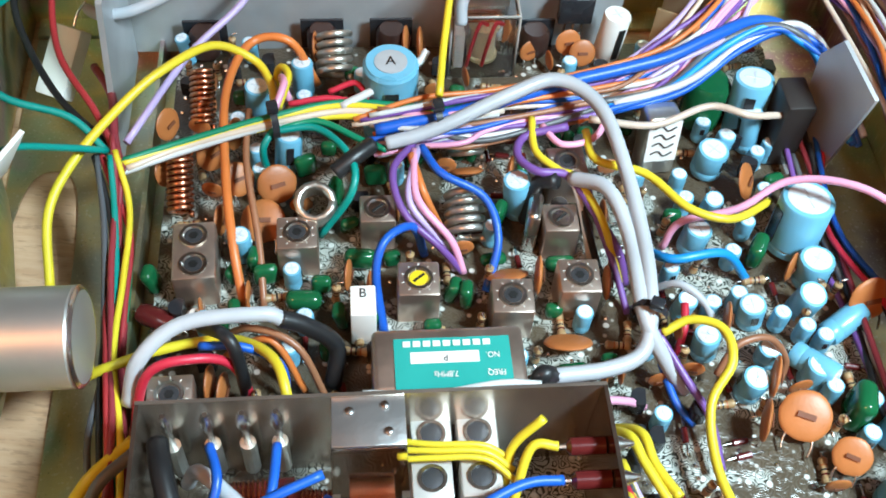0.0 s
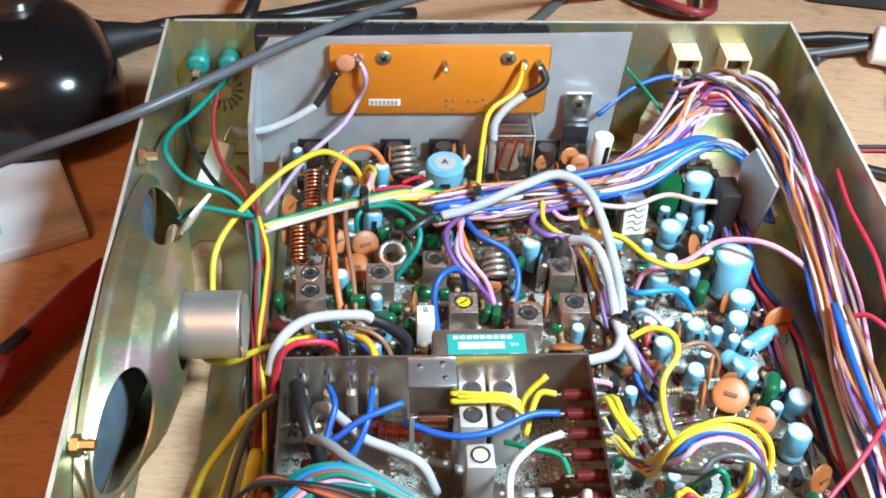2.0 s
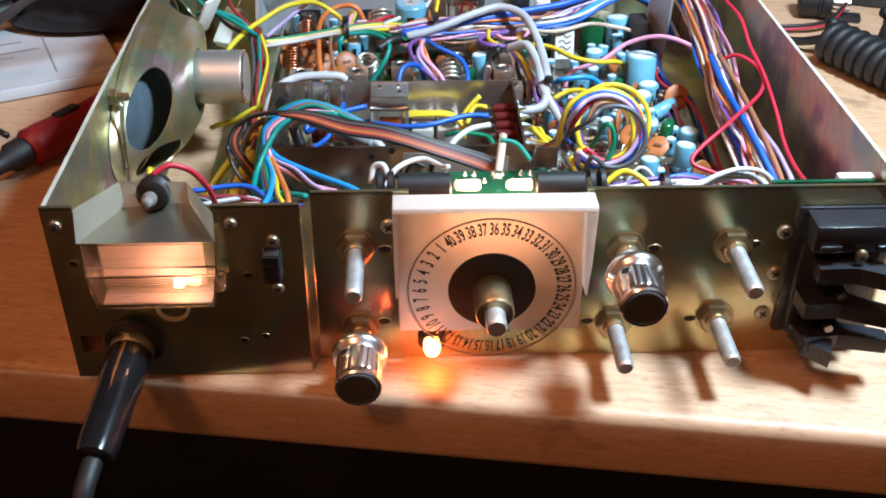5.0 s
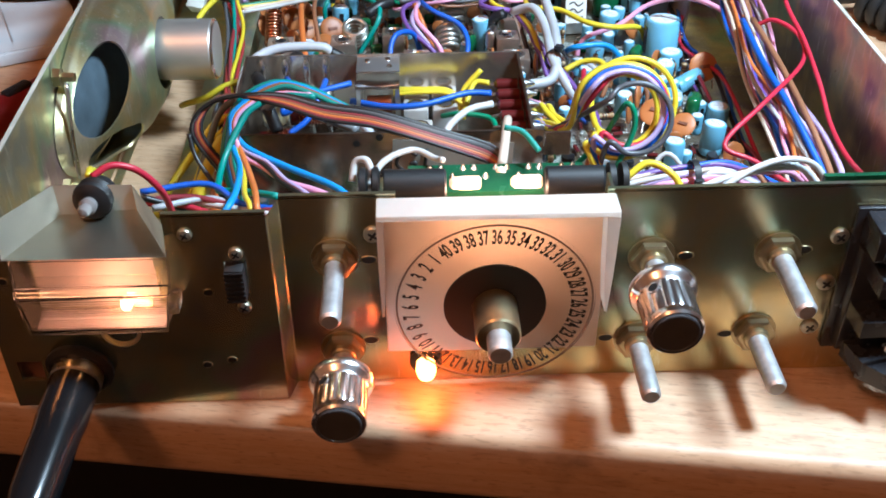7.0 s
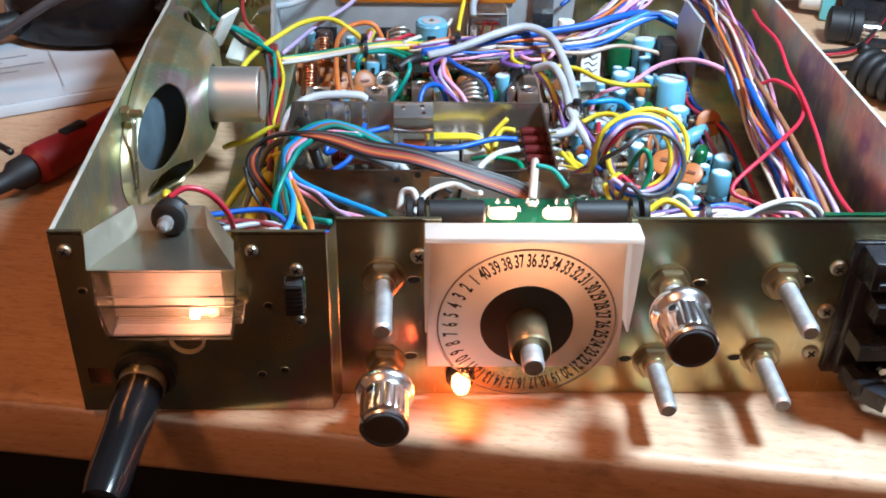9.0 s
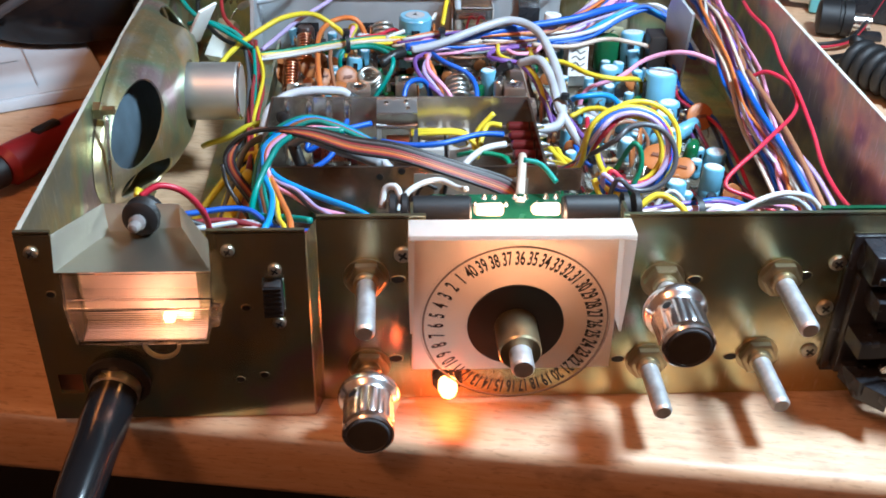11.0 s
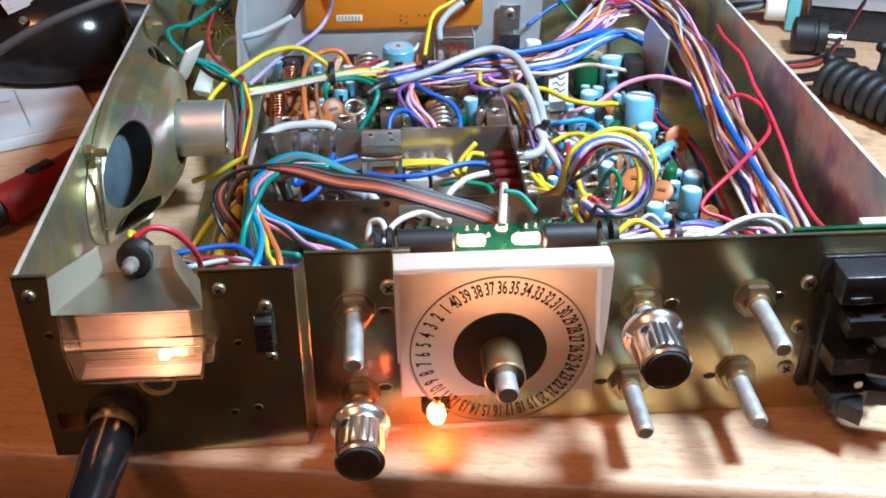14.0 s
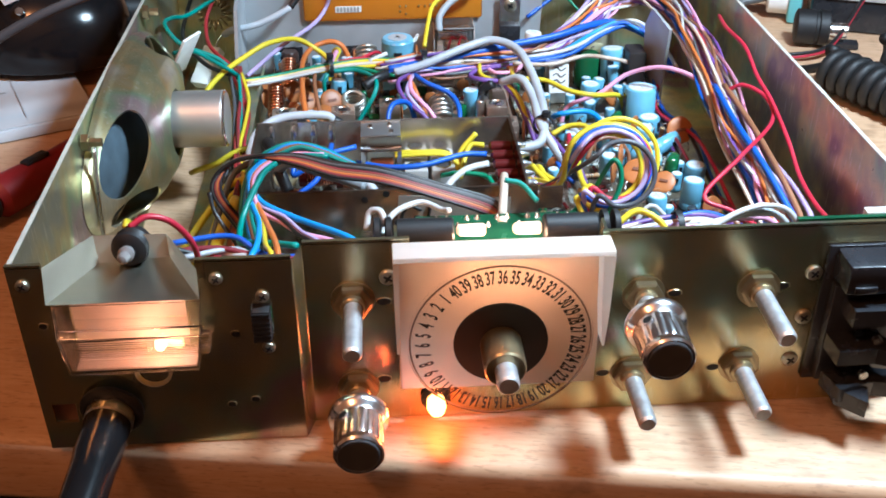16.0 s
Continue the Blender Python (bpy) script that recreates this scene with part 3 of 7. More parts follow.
part("dark_centre", moved(lathe([(0.0133, 0), (0.0133, 0.0006)], 64, "-y"), 0, -0.0041, 0), plain("matt_black_disc", (0.012, 0.011, 0.011), 0.55, 0, 0.3, 400, 0.1), dial)
part("brass_hub", moved(lathe([(0.0058, 0), (0.0058, 0.0115), (0.0054, 0.0120), (0.0040, 0.0121)], 32, "-y"), 0, -0.0048, 0), BRASS, dial)
part("inner_shaft", moved(lathe([(0.0031, 0), (0.0031, 0.0062), (0.0026, 0.0068)], 24, "-y"), 0, -0.0168, 0), SHAFT, dial)
part("cable_drum", moved(lathe([(0.009, 0), (0.011, 0.001), (0.011, 0.008), (0.009, 0.009)], 32, "y"), 0, 0.012, -0.004), BLACK, dial)


def lettering(text, size, squeeze, m, material, parent, name="numeral", depth=0.00004, bold=0.0):
    cu = bpy.data.curves.new("type", "FONT")
    cu.body, cu.size, cu.align_x, cu.align_y, cu.extrude, cu.offset = text, size, "CENTER", "CENTER", depth, bold
    tmp = bpy.data.objects.new("type", cu)
    scene.collection.objects.link(tmp)
    bpy.context.view_layer.update()
    me = bpy.data.meshes.new_from_object(tmp.evaluated_get(bpy.context.evaluated_depsgraph_get()))
    bpy.data.objects.remove(tmp)
    me.transform(m @ Matrix.Diagonal((squeeze, 1, 1, 1)))
    me.materials.clear()
    me.materials.append(material)
    ob = new(name, me)
    ob.parent = parent
    return ob


for n in range(1, 41):
    a = (n - 36) * 9.0
    m = pose(0, -0.0043, 0, 90) @ pose(0, 0, 0, 0, 0, a) @ Matrix.Translation((0, 0.0217, 0))
    lettering(str(n), 0.0060, 0.46, m, INK, dial, bold=0.00013)

pilot = thing("pilot_lamp", "glowing amber-red pilot lamp on the lower panel", "lamp", at=(0.1102, 0, 0.0075))
part("lamp_bezel", lathe([(0.0036, 0), (0.0044, 0.0004), (0.0044, 0.0016), (0.0030, 0.0022)], 20, "-y"), BLACK, pilot)
part("lamp_dome", lathe([(0.0026, 0.0022), (0.0028, 0.0050), (0.0022, 0.0070), (0.0008, 0.0080)], 18, "-y"), PILOT, pilot)

# lever switch bank at the panel's end
bank = thing("lever_switch_bank", "black plastic lever switch bank with angled paddles", "switch bank", at=(0.2335, 0, 0.032))
part("backing_plate", box(-0.0148, 0.0150, -0.0016, -0.0002, -0.0228, 0.0235, 0.0004), BLACK, bank)
part("housing", box(-0.0130, 0.0110, -0.0060, -0.0017, -0.0200, 0.0130, 0.0006), BLACK, bank)
top = part("upper_cover", box(-0.0130, 0.0125, -0.0120, -0.0017, 0.0140, 0.0232, 0.0008), BLACK, bank)
for x0, x1 in ((-0.0112, -0.0050), (0.0055, 0.0112)):
    part("cover_lip", box(x0, x1, -0.0132, -0.0121, 0.0150, 0.0172, 0.0003), BLACK, top)
part("cover_screw", moved(lathe([(0.0018, 0), (0.0016, 0.0012), (0.0008, 0.0016)], 14, "-y"), 0.0014, -0.0125, 0.0140), BRASS, top)
PADDLE = ((-0.0105, -0.0060), (-0.0105, -0.0150), (0.0005, -0.0150), (0.0140, -0.0215), (0.0158, -0.0165), (0.0045, -0.0095), (0.0045, -0.0060))
for z, dx, turn, tall in ((0.0080, 0.0, 0, 0.0055), (-0.0050, -0.0025, 2, 0.0050), (-0.0170, -0.0040, 14, 0.0050)):
    lever = part("paddle", moved(prism([(x, y, -tall / 2) for x, y in PADDLE], (0, 0, tall)), dx, 0, z, 0, 0, turn), BLACK, bank, smooth=0)
    part("pivot_pin", moved(lathe([(0.0013, 0), (0.0013, 0.0016)], 12, "-y"), dx + 0.0010, -0.0125, z + tall * 0.9), STEEL, lever)
part("wedge", moved(prism(((-0.0080, -0.0060, -0.0030), (-0.0085, -0.0150, -0.0030), (-0.0020, -0.0215, -0.0030), (0.0010, -0.0140, -0.0030)), (0, 0, 0.0055)), -0.002, 0, -0.0185), BLACK, bank, smooth=0)
screw(0.0148, 0, 0.018, 0.0016, bank, mat=BRASS)

# microphone plug and its lead
mic = thing("microphone_plug", "black microphone plug and lead in its panel socket", "plug", at=(0.0197, STEP, 0.0146), rx=7, rz=-4)
part("socket_ring", lathe([(0.0070, 0), (0.0086, 0.0006), (0.0088, 0.0020), (0.0076, 0.0030)], 32, "-y"), RUBBER, mic)
part("metal_collar", moved(lathe([(0.0066, 0), (0.0067, 0.0030), (0.0060, 0.0036)], 32, "-y"), 0, -0.0030, 0), STEEL, mic)
part("plug_body", moved(lathe([(0.0064, 0), (0.0064, 0.012), (0.0060, 0.016), (0.0059, 0.034), (0.0052, 0.0385), (0.0034, 0.0395)], 32, "-y"), 0, -0.0066, 0), GLOSS_BLACK, mic)
part("lead", tube([(0, -0.045, 0), (-0.001, -0.056, -0.004), (-0.004, -0.066, -0.020), (-0.010, -0.070, -0.060), (-0.03, -0.075, -0.20)], 0.0030), RUBBER, mic)

# ---- loudspeaker ----
SY, SZ = 0.1315, 0.0365
spk = thing("loudspeaker", "oval loudspeaker with pressed zinc basket and magnet can", "loudspeaker", at=(0.0002, SY, SZ))


def ring_at(u):
    """Half height, half depth and distance from the wall along the basket."""
    prof = ((0, 0.0690, 0.0252, 0.0), (0.10, 0.0675, 0.0250, 0.0022), (0.14, 0.0645, 0.0246, 0.0032), (0.45, 0.0550, 0.0236, 0.0100), (0.72, 0.0420, 0.0200, 0.0152), (0.90, 0.0270, 0.0160, 0.0182), (1.0, 0.0130, 0.0125, 0.0190))
    for a, b in zip(prof, prof[1:]):
        if u <= b[0]:
            k = (u - a[0]) / (b[0] - a[0])
            return [p + (q - p) * k for p, q in zip(a[1:], b[1:])]
    return prof[-1][1:]


WINDOWS = ((154, 29), (42, 30), (212, 24), (322, 24))


def in_window(a, u):
    """How far a place on the basket lies from the middle of the nearest opening, 1 at its edge."""
    best = None
    for mid, half in WINDOWS:
        d = (a - mid + 180) % 360 - 180
        q = math.sqrt((d / half) ** 2 + ((u - 0.47) / 0.30) ** 2)
        if best is None or q < best[0]:
            best = (q, mid, d)
    return best


def basket():
    bm, n, rows = bmesh.new(), 144, 44
    grid, where = [], {}

    def spot(a, u):
        ry, rz, x = ring_at(min(max(u, 0), 1))
        return Vector((x, ry * math.cos(radians(a)), rz * math.sin(radians(a))))

    for j in range(rows + 1):
        ring = []
        for i in range(n):
            v = bm.verts.new(spot(i * 360 / n, j / rows))
            where[v] = (i * 360 / n, j / rows)
            ring.append(v)
        grid.append(ring)
    for j in range(rows):
        for i in range(n):
            if in_window((i + 0.5) * 360 / n, (j + 0.5) / rows)[0] >= 1:
                bm.faces.new((grid[j][i], grid[j][(i + 1) % n], grid[j + 1][(i + 1) % n], grid[j + 1][i]))
    for v, (a, u) in where.items():
        q, mid, d = in_window(a, u)
        if v.link_faces and any(e.is_boundary for e in v.link_edges) and 0.6 < q < 1.4 and 0 < u < 1:
            v.co = spot(mid + d / q, 0.47 + (u - 0.47) / q)
    bmesh.ops.delete(bm, geom=[v for v in bm.verts if not v.link_faces], context="VERTS")
    bmesh.ops.recalc_face_normals(bm, faces=bm.faces)
    bmesh.ops.solidify(bm, geom=bm.faces[:], thickness=-0.0008)
    return bm


part("basket", basket(), BASKET, spk, smooth=50)
cone = bmesh.new()
rows = []
for j in range(9):
    u = j / 8
    rows.append([cone.verts.new((0.0008 + 0.0095 * u, (0.060 - 0.048 * u) * math.cos(k * math.pi / 24), (0.0240 - 0.014 * u) * math.sin(k * math.pi / 24))) for k in range(48)])
for a, b in zip(rows, rows[1:]):
    for k in range(48):
        cone.faces.new((a[k], a[(k + 1) % 48], b[(k + 1) % 48], b[k]))
cone.faces.new(rows[-1])
part("cone", cone, CONE, spk)
part("magnet_can", moved(lathe([(0.0102, 0), (0.0108, 0.0006), (0.0108, 0.0192), (0.0098, 0.0206), (0.0064, 0.0208)], 40, "x"), 0.0180, 0.002, 0.0002), plain("magnet_steel", (0.68, 0.67, 0.64), 0.44, 0.85, 0.35, 120, 0.15), spk)
part("magnet_rim", moved(lathe([(0.0102, 0), (0.0109, 0.0004), (0.0102, 0.0010)], 40, "x"), 0.0180 + 0.0196, 0.002, 0.0002), CHROME, spk)
part("terminal_strip", moved(box(-0.0006, 0.0006, -0.006, 0.006, -0.010, 0.010, 0.0002), 0.0185, 0.038, 0.012, 0, 30, -25), WHITE, spk)
for dy, dz in ((-0.0570, 0.0202), (0.0575, 0.0235)):
    part("mounting_bolt", moved(lathe([(0.0030, 0), (0.0030, 0.0022), (0.0016, 0.0024), (0.0016, 0.0062)], 6, "x"), 0.0006, dy, dz), BRASS, spk, smooth=0)
part("mounting_bolt", moved(lathe([(0.0030, 0), (0.0030, 0.0022), (0.0016, 0.0024), (0.0016, 0.0062)], 6, "x"), 0.0030, -0.0765, -0.0065), BRASS, spk, smooth=0)
part("rim_wire", tube([(0.0048, -0.060, 0.020), (0.0048, -0.0655, 0.006), (0.0040, -0.066, -0.010)], 0.0007), STEEL, spk)

# ---- boards, heat sink and screening box ----
BZ = 0.0100
main = thing("main_circuit_board", "large circuit board with pale lacquer and dark tracks", "circuit board")
part("board", box(0.0462, 0.2215, 0.0160, 0.2470, BZ - 0.0016, BZ, 0.0002), PCB, main)
for px, py in ((0.049, 0.030), (0.049, 0.235), (0.205, 0.030), (0.205, 0.235)):
    part("standoff", box(px - 0.002, px + 0.002, py - 0.002, py + 0.002, 0.0, BZ - 0.0017), STEEL, main)

sink = thing("heat_sink_plate", "plain aluminium heat sink plate behind the main board", "heat sink")
part("plate", prism(((0.0330, 0.2505, 0.006), (0.1760, 0.2505, 0.006), (0.1790, 0.2505, 0.0690), (0.0400, 0.2505, 0.0660), (0.0355, 0.2505, 0.0600)), (0, 0.0018, 0)), ALU, sink, smooth=0)
part("side_wing", prism(((0.0330, 0.2502, 0.004), (0.0355, 0.2502, 0.0600), (0.0345, 0.2230, 0.0480), (0.0330, 0.2080, 0.004)), (-0.0016, 0, 0)), ALU, sink, smooth=0)

amber = thing("amber_board", "amber circuit board screwed to the aluminium heat sink", "circuit board", at=(0.1055, 0.2496, 0.0490))
part("board", box(-0.0430, 0.0425, -0.0016, 0.0, -0.0160, 0.0160, 0.0012), ORANGE_BOARD, amber)
for x in (-0.0220, 0.0262):
    screw(x, -0.0016, 0.0108, 0.0030, amber)
for x, z in ((-0.0340, 0.0115), (-0.0310, 0.0115), (0.0018, 0.0090), (0.0325, 0.0105), (0.0380, 0.0100)):
    part("terminal_pin", moved(lathe([(0.0010, 0), (0.0012, 0.0015), (0.0007, 0.0045), (0.0003, 0.005)], 10, "-y"), x, -0.0016, z, 25), SOLDER, amber)
part("part_label", box(-0.0280, -0.0155, -0.00185, -0.00165, -0.0118, -0.0088), WHITE, amber)
for k in range(7):
    part("label_bar", box(-0.0272 + 0.0016 * k, -0.0262 + 0.0016 * k, -0.00205, -0.0019, -0.0114, -0.0092), plain("faint_ink", (0.35, 0.33, 0.30), 0.5, 0, 0.1, 300, 0), amber)
for x, z in ((0.0030, -0.0095), (0.0058, -0.0095), (0.0030, -0.0120), (0.0058, -0.0132), (0.0120, -0.0094), (0.0150, -0.0097), (0.0175, -0.0090), (0.0205, -0.0096), (0.0232, -0.0094), (0.0270, -0.0090), (0.0190, -0.0115)):
    part("solder_pip", moved(lathe([(0.0006, 0), (0.0003, 0.0006)], 8, "-y"), x, -0.0016, z), BRASS, amber)

tray = thing("screening_box", "open tinned screening box over the tuning section", "screening box")
X0, X1, Y0, Y1, Z1 = 0.0520, 0.1450, 0.0612, 0.1146, 0.0430
# back wall in a lighter tin tone; the light on it is in the colour
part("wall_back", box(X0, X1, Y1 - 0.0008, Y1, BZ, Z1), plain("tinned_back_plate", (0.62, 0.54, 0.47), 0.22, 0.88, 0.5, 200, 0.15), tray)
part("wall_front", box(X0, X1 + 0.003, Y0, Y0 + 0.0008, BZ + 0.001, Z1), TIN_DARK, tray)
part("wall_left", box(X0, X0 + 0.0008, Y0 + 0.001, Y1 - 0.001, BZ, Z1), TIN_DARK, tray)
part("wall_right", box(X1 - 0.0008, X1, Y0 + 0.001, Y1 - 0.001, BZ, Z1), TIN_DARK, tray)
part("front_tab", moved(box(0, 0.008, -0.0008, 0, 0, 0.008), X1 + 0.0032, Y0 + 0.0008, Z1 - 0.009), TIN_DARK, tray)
for x, z in ((0.098, 0.0415), (0.091, 0.0395), (0.1465, 0.0400)):
    # dark disc on the wall in place of a shaded hole
    part("punched_hole", moved(lathe([(0.0011, 0), (0.0011, 0.0002)], 12, "-y"), x, Y0 - 0.00005, z), INK, tray)

side = thing("side_bracket", "upright grey metal bracket beside the wire loom", "bracket")
part("plate", prism(((0.2190, 0.2060, 0.0105), (0.2235, 0.1930, 0.0105), (0.2225, 0.1850, 0.0480), (0.2185, 0.2020, 0.0520), (0.2178, 0.2080, 0.0420)), (0.0012, 0.0004, 0)), ALU, side, smooth=0)
part("foot", box(0.2150, 0.2250, 0.1940, 0.2040, 0.0014, 0.0104), ALU, side)
part("clamped_device", box(0.2095, 0.2172, 0.1970, 0.2090, 0.0102, 0.0330, 0.0008), plain("dark_resin", (0.025, 0.020, 0.018), 0.5, 0, 0.4, 200, 0.2), side)
# ---- components on the main board ----
SLEEVE = plain("light_blue_sleeve", (0.17, 0.46, 0.64), 0.30, 0, 0.2, 300, 0.05, 0.25)
CAP_END = plain("capacitor_end", (0.74, 0.80, 0.84), 0.38, 0.2, 0.15, 400, 0.1)
CERAMIC = plain("orange_ceramic", (0.48, 0.16, 0.045), 0.45, 0, 0.22, 500, 0.2, 0.55)
MYLAR = plain("green_dipped_film", (0.012, 0.11, 0.040), 0.14, 0, 0.3, 300, 0.05, 0.3)
COPPER = plain("copper_wire", (0.72, 0.33, 0.20), 0.25, 1.0, 0.2, 800, 0.1)
SILVERED = plain("silvered_wire", (0.66, 0.64, 0.58), 0.34, 0.9, 0.25, 800, 0.1)
TAN = plain("tan_resistor_body", (0.42, 0.27, 0.13), 0.4, 0, 0.25, 800, 0.1, 0.5)
WINE = plain("wine_red_resin", (0.11, 0.014, 0.014), 0.2, 0, 0.3, 400, 0.05)
CORE = plain("ferrite_core", (0.06, 0.06, 0.065), 0.4, 0.3, 0.3, 700, 0.2)
YELLOW_CORE = plain("yellow_core", (0.75, 0.55, 0.02), 0.4, 0, 0.1, 700, 0.1)
TEAL_LABEL = plain("teal_label", (0.03, 0.31, 0.27), 0.4, 0, 0.12, 300, 0.05)


def leads(parent, pts, z1):
    for x, y in pts:
        part("lead", tube([(x, y, 0), (x, y, z1)], 0.0003, 6, sharp=True), SOLDER, parent)


def elco(r, h, pale=False):
    c = thing("electrolytic_capacitor", "light blue sleeved electrolytic capacitor standing on the board" if not pale else "pale grey electrolytic capacitor standing on the board", "capacitor", "board capacitors")
    part("sleeve", lathe([(r * 0.92, 0.0006), (r, 0.0012), (r, 0.0030), (r * 0.95, 0.0034), (r, 0.0038), (r, h - 0.0006), (r * 0.94, h), (r * 0.80, h + 0.0001)], 28), WHITE if pale else SLEEVE, c)
    part("end_disc", lathe([(r * 0.80, h - 0.0003), (r * 0.78, h + 0.0002), (r * 0.3, h + 0.0003)], 24), CAP_END, c)
    for a in (0, 90):
        part("vent_groove", moved(box(-r * 0.5, r * 0.5, -0.00025, 0.00025, h + 0.0003, h + 0.00045), 0, 0, 0, 0, 0, a), plain("groove_grey", (0.60, 0.68, 0.74), 0.5) if "groove_grey" not in bpy.data.materials else bpy.data.materials["groove_grey"], c)
    part("polarity_stripe", moved(box(-r * 0.25, r * 0.25, -0.0002, 0.0001, 0.0045, h * 0.85), 0, -r, 0), BLACK if not pale else INK, c)
    leads(c, ((-r * 0.4, 0), (r * 0.4, 0)), 0.001)
    return c


ELCOS = ((0.1061, 0.2121, 0.0073, 0.027), (0.0676, 0.1716, 0.0026, 0.011), (0.2056, 0.2093, 0.0055, 0.020), (0.1921, 0.1956, 0.0043, 0.0096), (0.1960, 0.2001, 0.0026, 0.010),
         (0.1895, 0.1812, 0.0026, 0.0081), (0.2090, 0.1700, 0.0068, 0.0180), (0.2108, 0.1580, 0.0045, 0.0100), (0.1922, 0.1468, 0.0033, 0.0089), (0.2055, 0.1495, 0.0036, 0.0104),
         (0.1819, 0.1696, 0.0036, 0.0089), (0.1786, 0.1383, 0.0032, 0.0089), (0.1863, 0.1270, 0.0033, 0.0089), (0.2024, 0.1293, 0.0033, 0.0081), (0.1935, 0.1358, 0.0030, 0.0080))
ELCOS += ((0.1749, 0.1496, 0.0026, 0.0080), (0.1385, 0.1833, 0.0036, 0.014), (0.2178, 0.1139, 0.0040, 0.0104), (0.0701, 0.2197, 0.0036, 0.012), (0.0782, 0.2007, 0.0036, 0.012),
          (0.2134, 0.1211, 0.0022, 0.0080), (0.0825, 0.2277, 0.0030, 0.012), (0.0499, 0.2416, 0.0020, 0.010), (0.2056, 0.2033, 0.0030, 0.014), (0.2120, 0.0980, 0.0040, 0.012), (0.1960, 0.0870, 0.0036, 0.012), (0.2080, 0.0640, 0.0036, 0.011), (0.1840, 0.0560, 0.0030, 0.010))
rnd = random.Random(5)
for x, y, r, h in ELCOS:
    e = elco(r, h)
    tilt = 0 if r > 0.006 else 6
    e.matrix_world = pose(x, y, BZ, rnd.uniform(-tilt, tilt), rnd.uniform(-tilt, tilt) - (4 if x > 0.18 else 0), rnd.uniform(0, 360))
    if r == 0.0073:
        tagged(e, "large light blue electrolytic capacitor marked with letter A")
        e.matrix_world = pose(x, y, BZ)
        part("end_collar", lathe([(0.0067, h + 0.0001), (0.0065, h + 0.0005)], 28), SLEEVE, e)
        part("end_cap", lathe([(0.0043, h + 0.0005), (0.0043, h + 0.0007)], 28), plain("grey_end_cap", (0.42, 0.44, 0.46), 0.45), e)
        lettering("A", 0.0042, 0.9, Matrix.Translation((0, 0, h + 0.0009)), INK, e, "letter")
elco(0.0040, 0.018, True).matrix_world = pose(0.1709, 0.2392, BZ, 0, 5, 20)
for x, y, rz in ((0.1990, 0.1360, 40), (0.2085, 0.1395, 120)):
    e = elco(0.0032, 0.012)
    tagged(e, "light blue electrolytic capacitor lying against the board")
    e.matrix_world = pose(x, y, BZ + 0.0040, 78, 0, rz)


def disc_cap(r):
    c = thing("ceramic_capacitor", "orange-brown ceramic disc capacitor on bent leads", "capacitor", "board ceramic discs")
    bm = bmesh.new()
    bmesh.ops.create_uvsphere(bm, u_segments=24, v_segments=14, radius=r)
    for v in bm.verts:
        v.co.z *= 0.20
        v.co += Vector((noise.noise(v.co * 400), noise.noise(v.co * 300 + Vector((3, 1, 2))), 0)) * r * 0.06
    part("disc", moved(bm, 0, 0, 0, 90), CERAMIC, c)
    for s in (-1, 1):
        part("lead", tube([(s * r * 0.5, 0, -r * 0.75), (s * r * 0.55, 0, -r * 1.1), (s * r * 0.5, 0, -r * 1.55)], 0.0003, 6, 4), SOLDER, c)
    part("value_mark", moved(box(-r * 0.35, r * 0.35, -0.0002, 0, -r * 0.1, r * 0.12), 0, -r * 0.27, 0), plain("brown_mark", (0.16, 0.05, 0.02), 0.6) if "brown_mark" not in bpy.data.materials else bpy.data.materials["brown_mark"], c)
    return c


DISCS = ((0.0761, 0.1884, 0.0052, 20, 35), (0.0726, 0.1786, 0.0056, 0, 60), (0.0467, 0.2110, 0.0045, 60, 15), (0.0472, 0.1951, 0.0045, 70, 15), (0.2203, 0.1467, 0.0058, 10, 30),
         (0.1967, 0.1179, 0.0060, -25, 58), (0.1387, 0.2450, 0.0052, 0, 5), (0.1483, 0.2388, 0.0034, 20, 10), (0.1599, 0.2411, 0.0040, 10, 20), (0.1634, 0.2365, 0.0040, 0, 30),
         (0.1993, 0.1857, 0.0050, 60, 30), (0.1591, 0.1762, 0.0045, 85, 2), (0.1327, 0.1598, 0.0052, 10, -48), (0.1400, 0.1580, 0.0050, 82, 2), (0.1449, 0.1397, 0.0058, 0, -48), (0.1370, 0.1917, 0.0045, 75, 2))
DISCS += ((0.1260, 0.1942, 0.0045, 5, -48), (0.0593, 0.1998, 0.0050, 40, 20), (0.0660, 0.1913, 0.0045, 30, 40), (0.0646, 0.2071, 0.0045, 70, 10), (0.1915, 0.1272, 0.0052, 70, 5),
          (0.1864, 0.1163, 0.0052, 70, 5), (0.1843, 0.1438, 0.0045, 75, 5), (0.1567, 0.1556, 0.0045, 85, 2), (0.0567, 0.2174, 0.0040, 60, 10), (0.0936, 0.1609, 0.0040, 80, 5), (0.2048, 0.1589, 0.0040, 50, 10), (0.0620, 0.1788, 0.0040, 80, 10), (0.1649, 0.1472, 0.0040, 60, 10))
DISCS += ((0.0860, 0.2400, 0.0045, 85, 4), (0.1160, 0.2400, 0.0050, 85, 4), (0.1120, 0.2420, 0.0045, 80, 6), (0.0620, 0.1320, 0.0045, 85, 4), (0.0650, 0.1300, 0.0045, 80, 4), (0.0690, 0.1240, 0.0040, 60, 10), (0.2160, 0.0840, 0.0050, 30, 25), (0.1780, 0.0720, 0.0045, 70, 10), (0.1620, 0.0660, 0.0040, 20, 20), (0.2040, 0.1070, 0.0045, -30, 50))
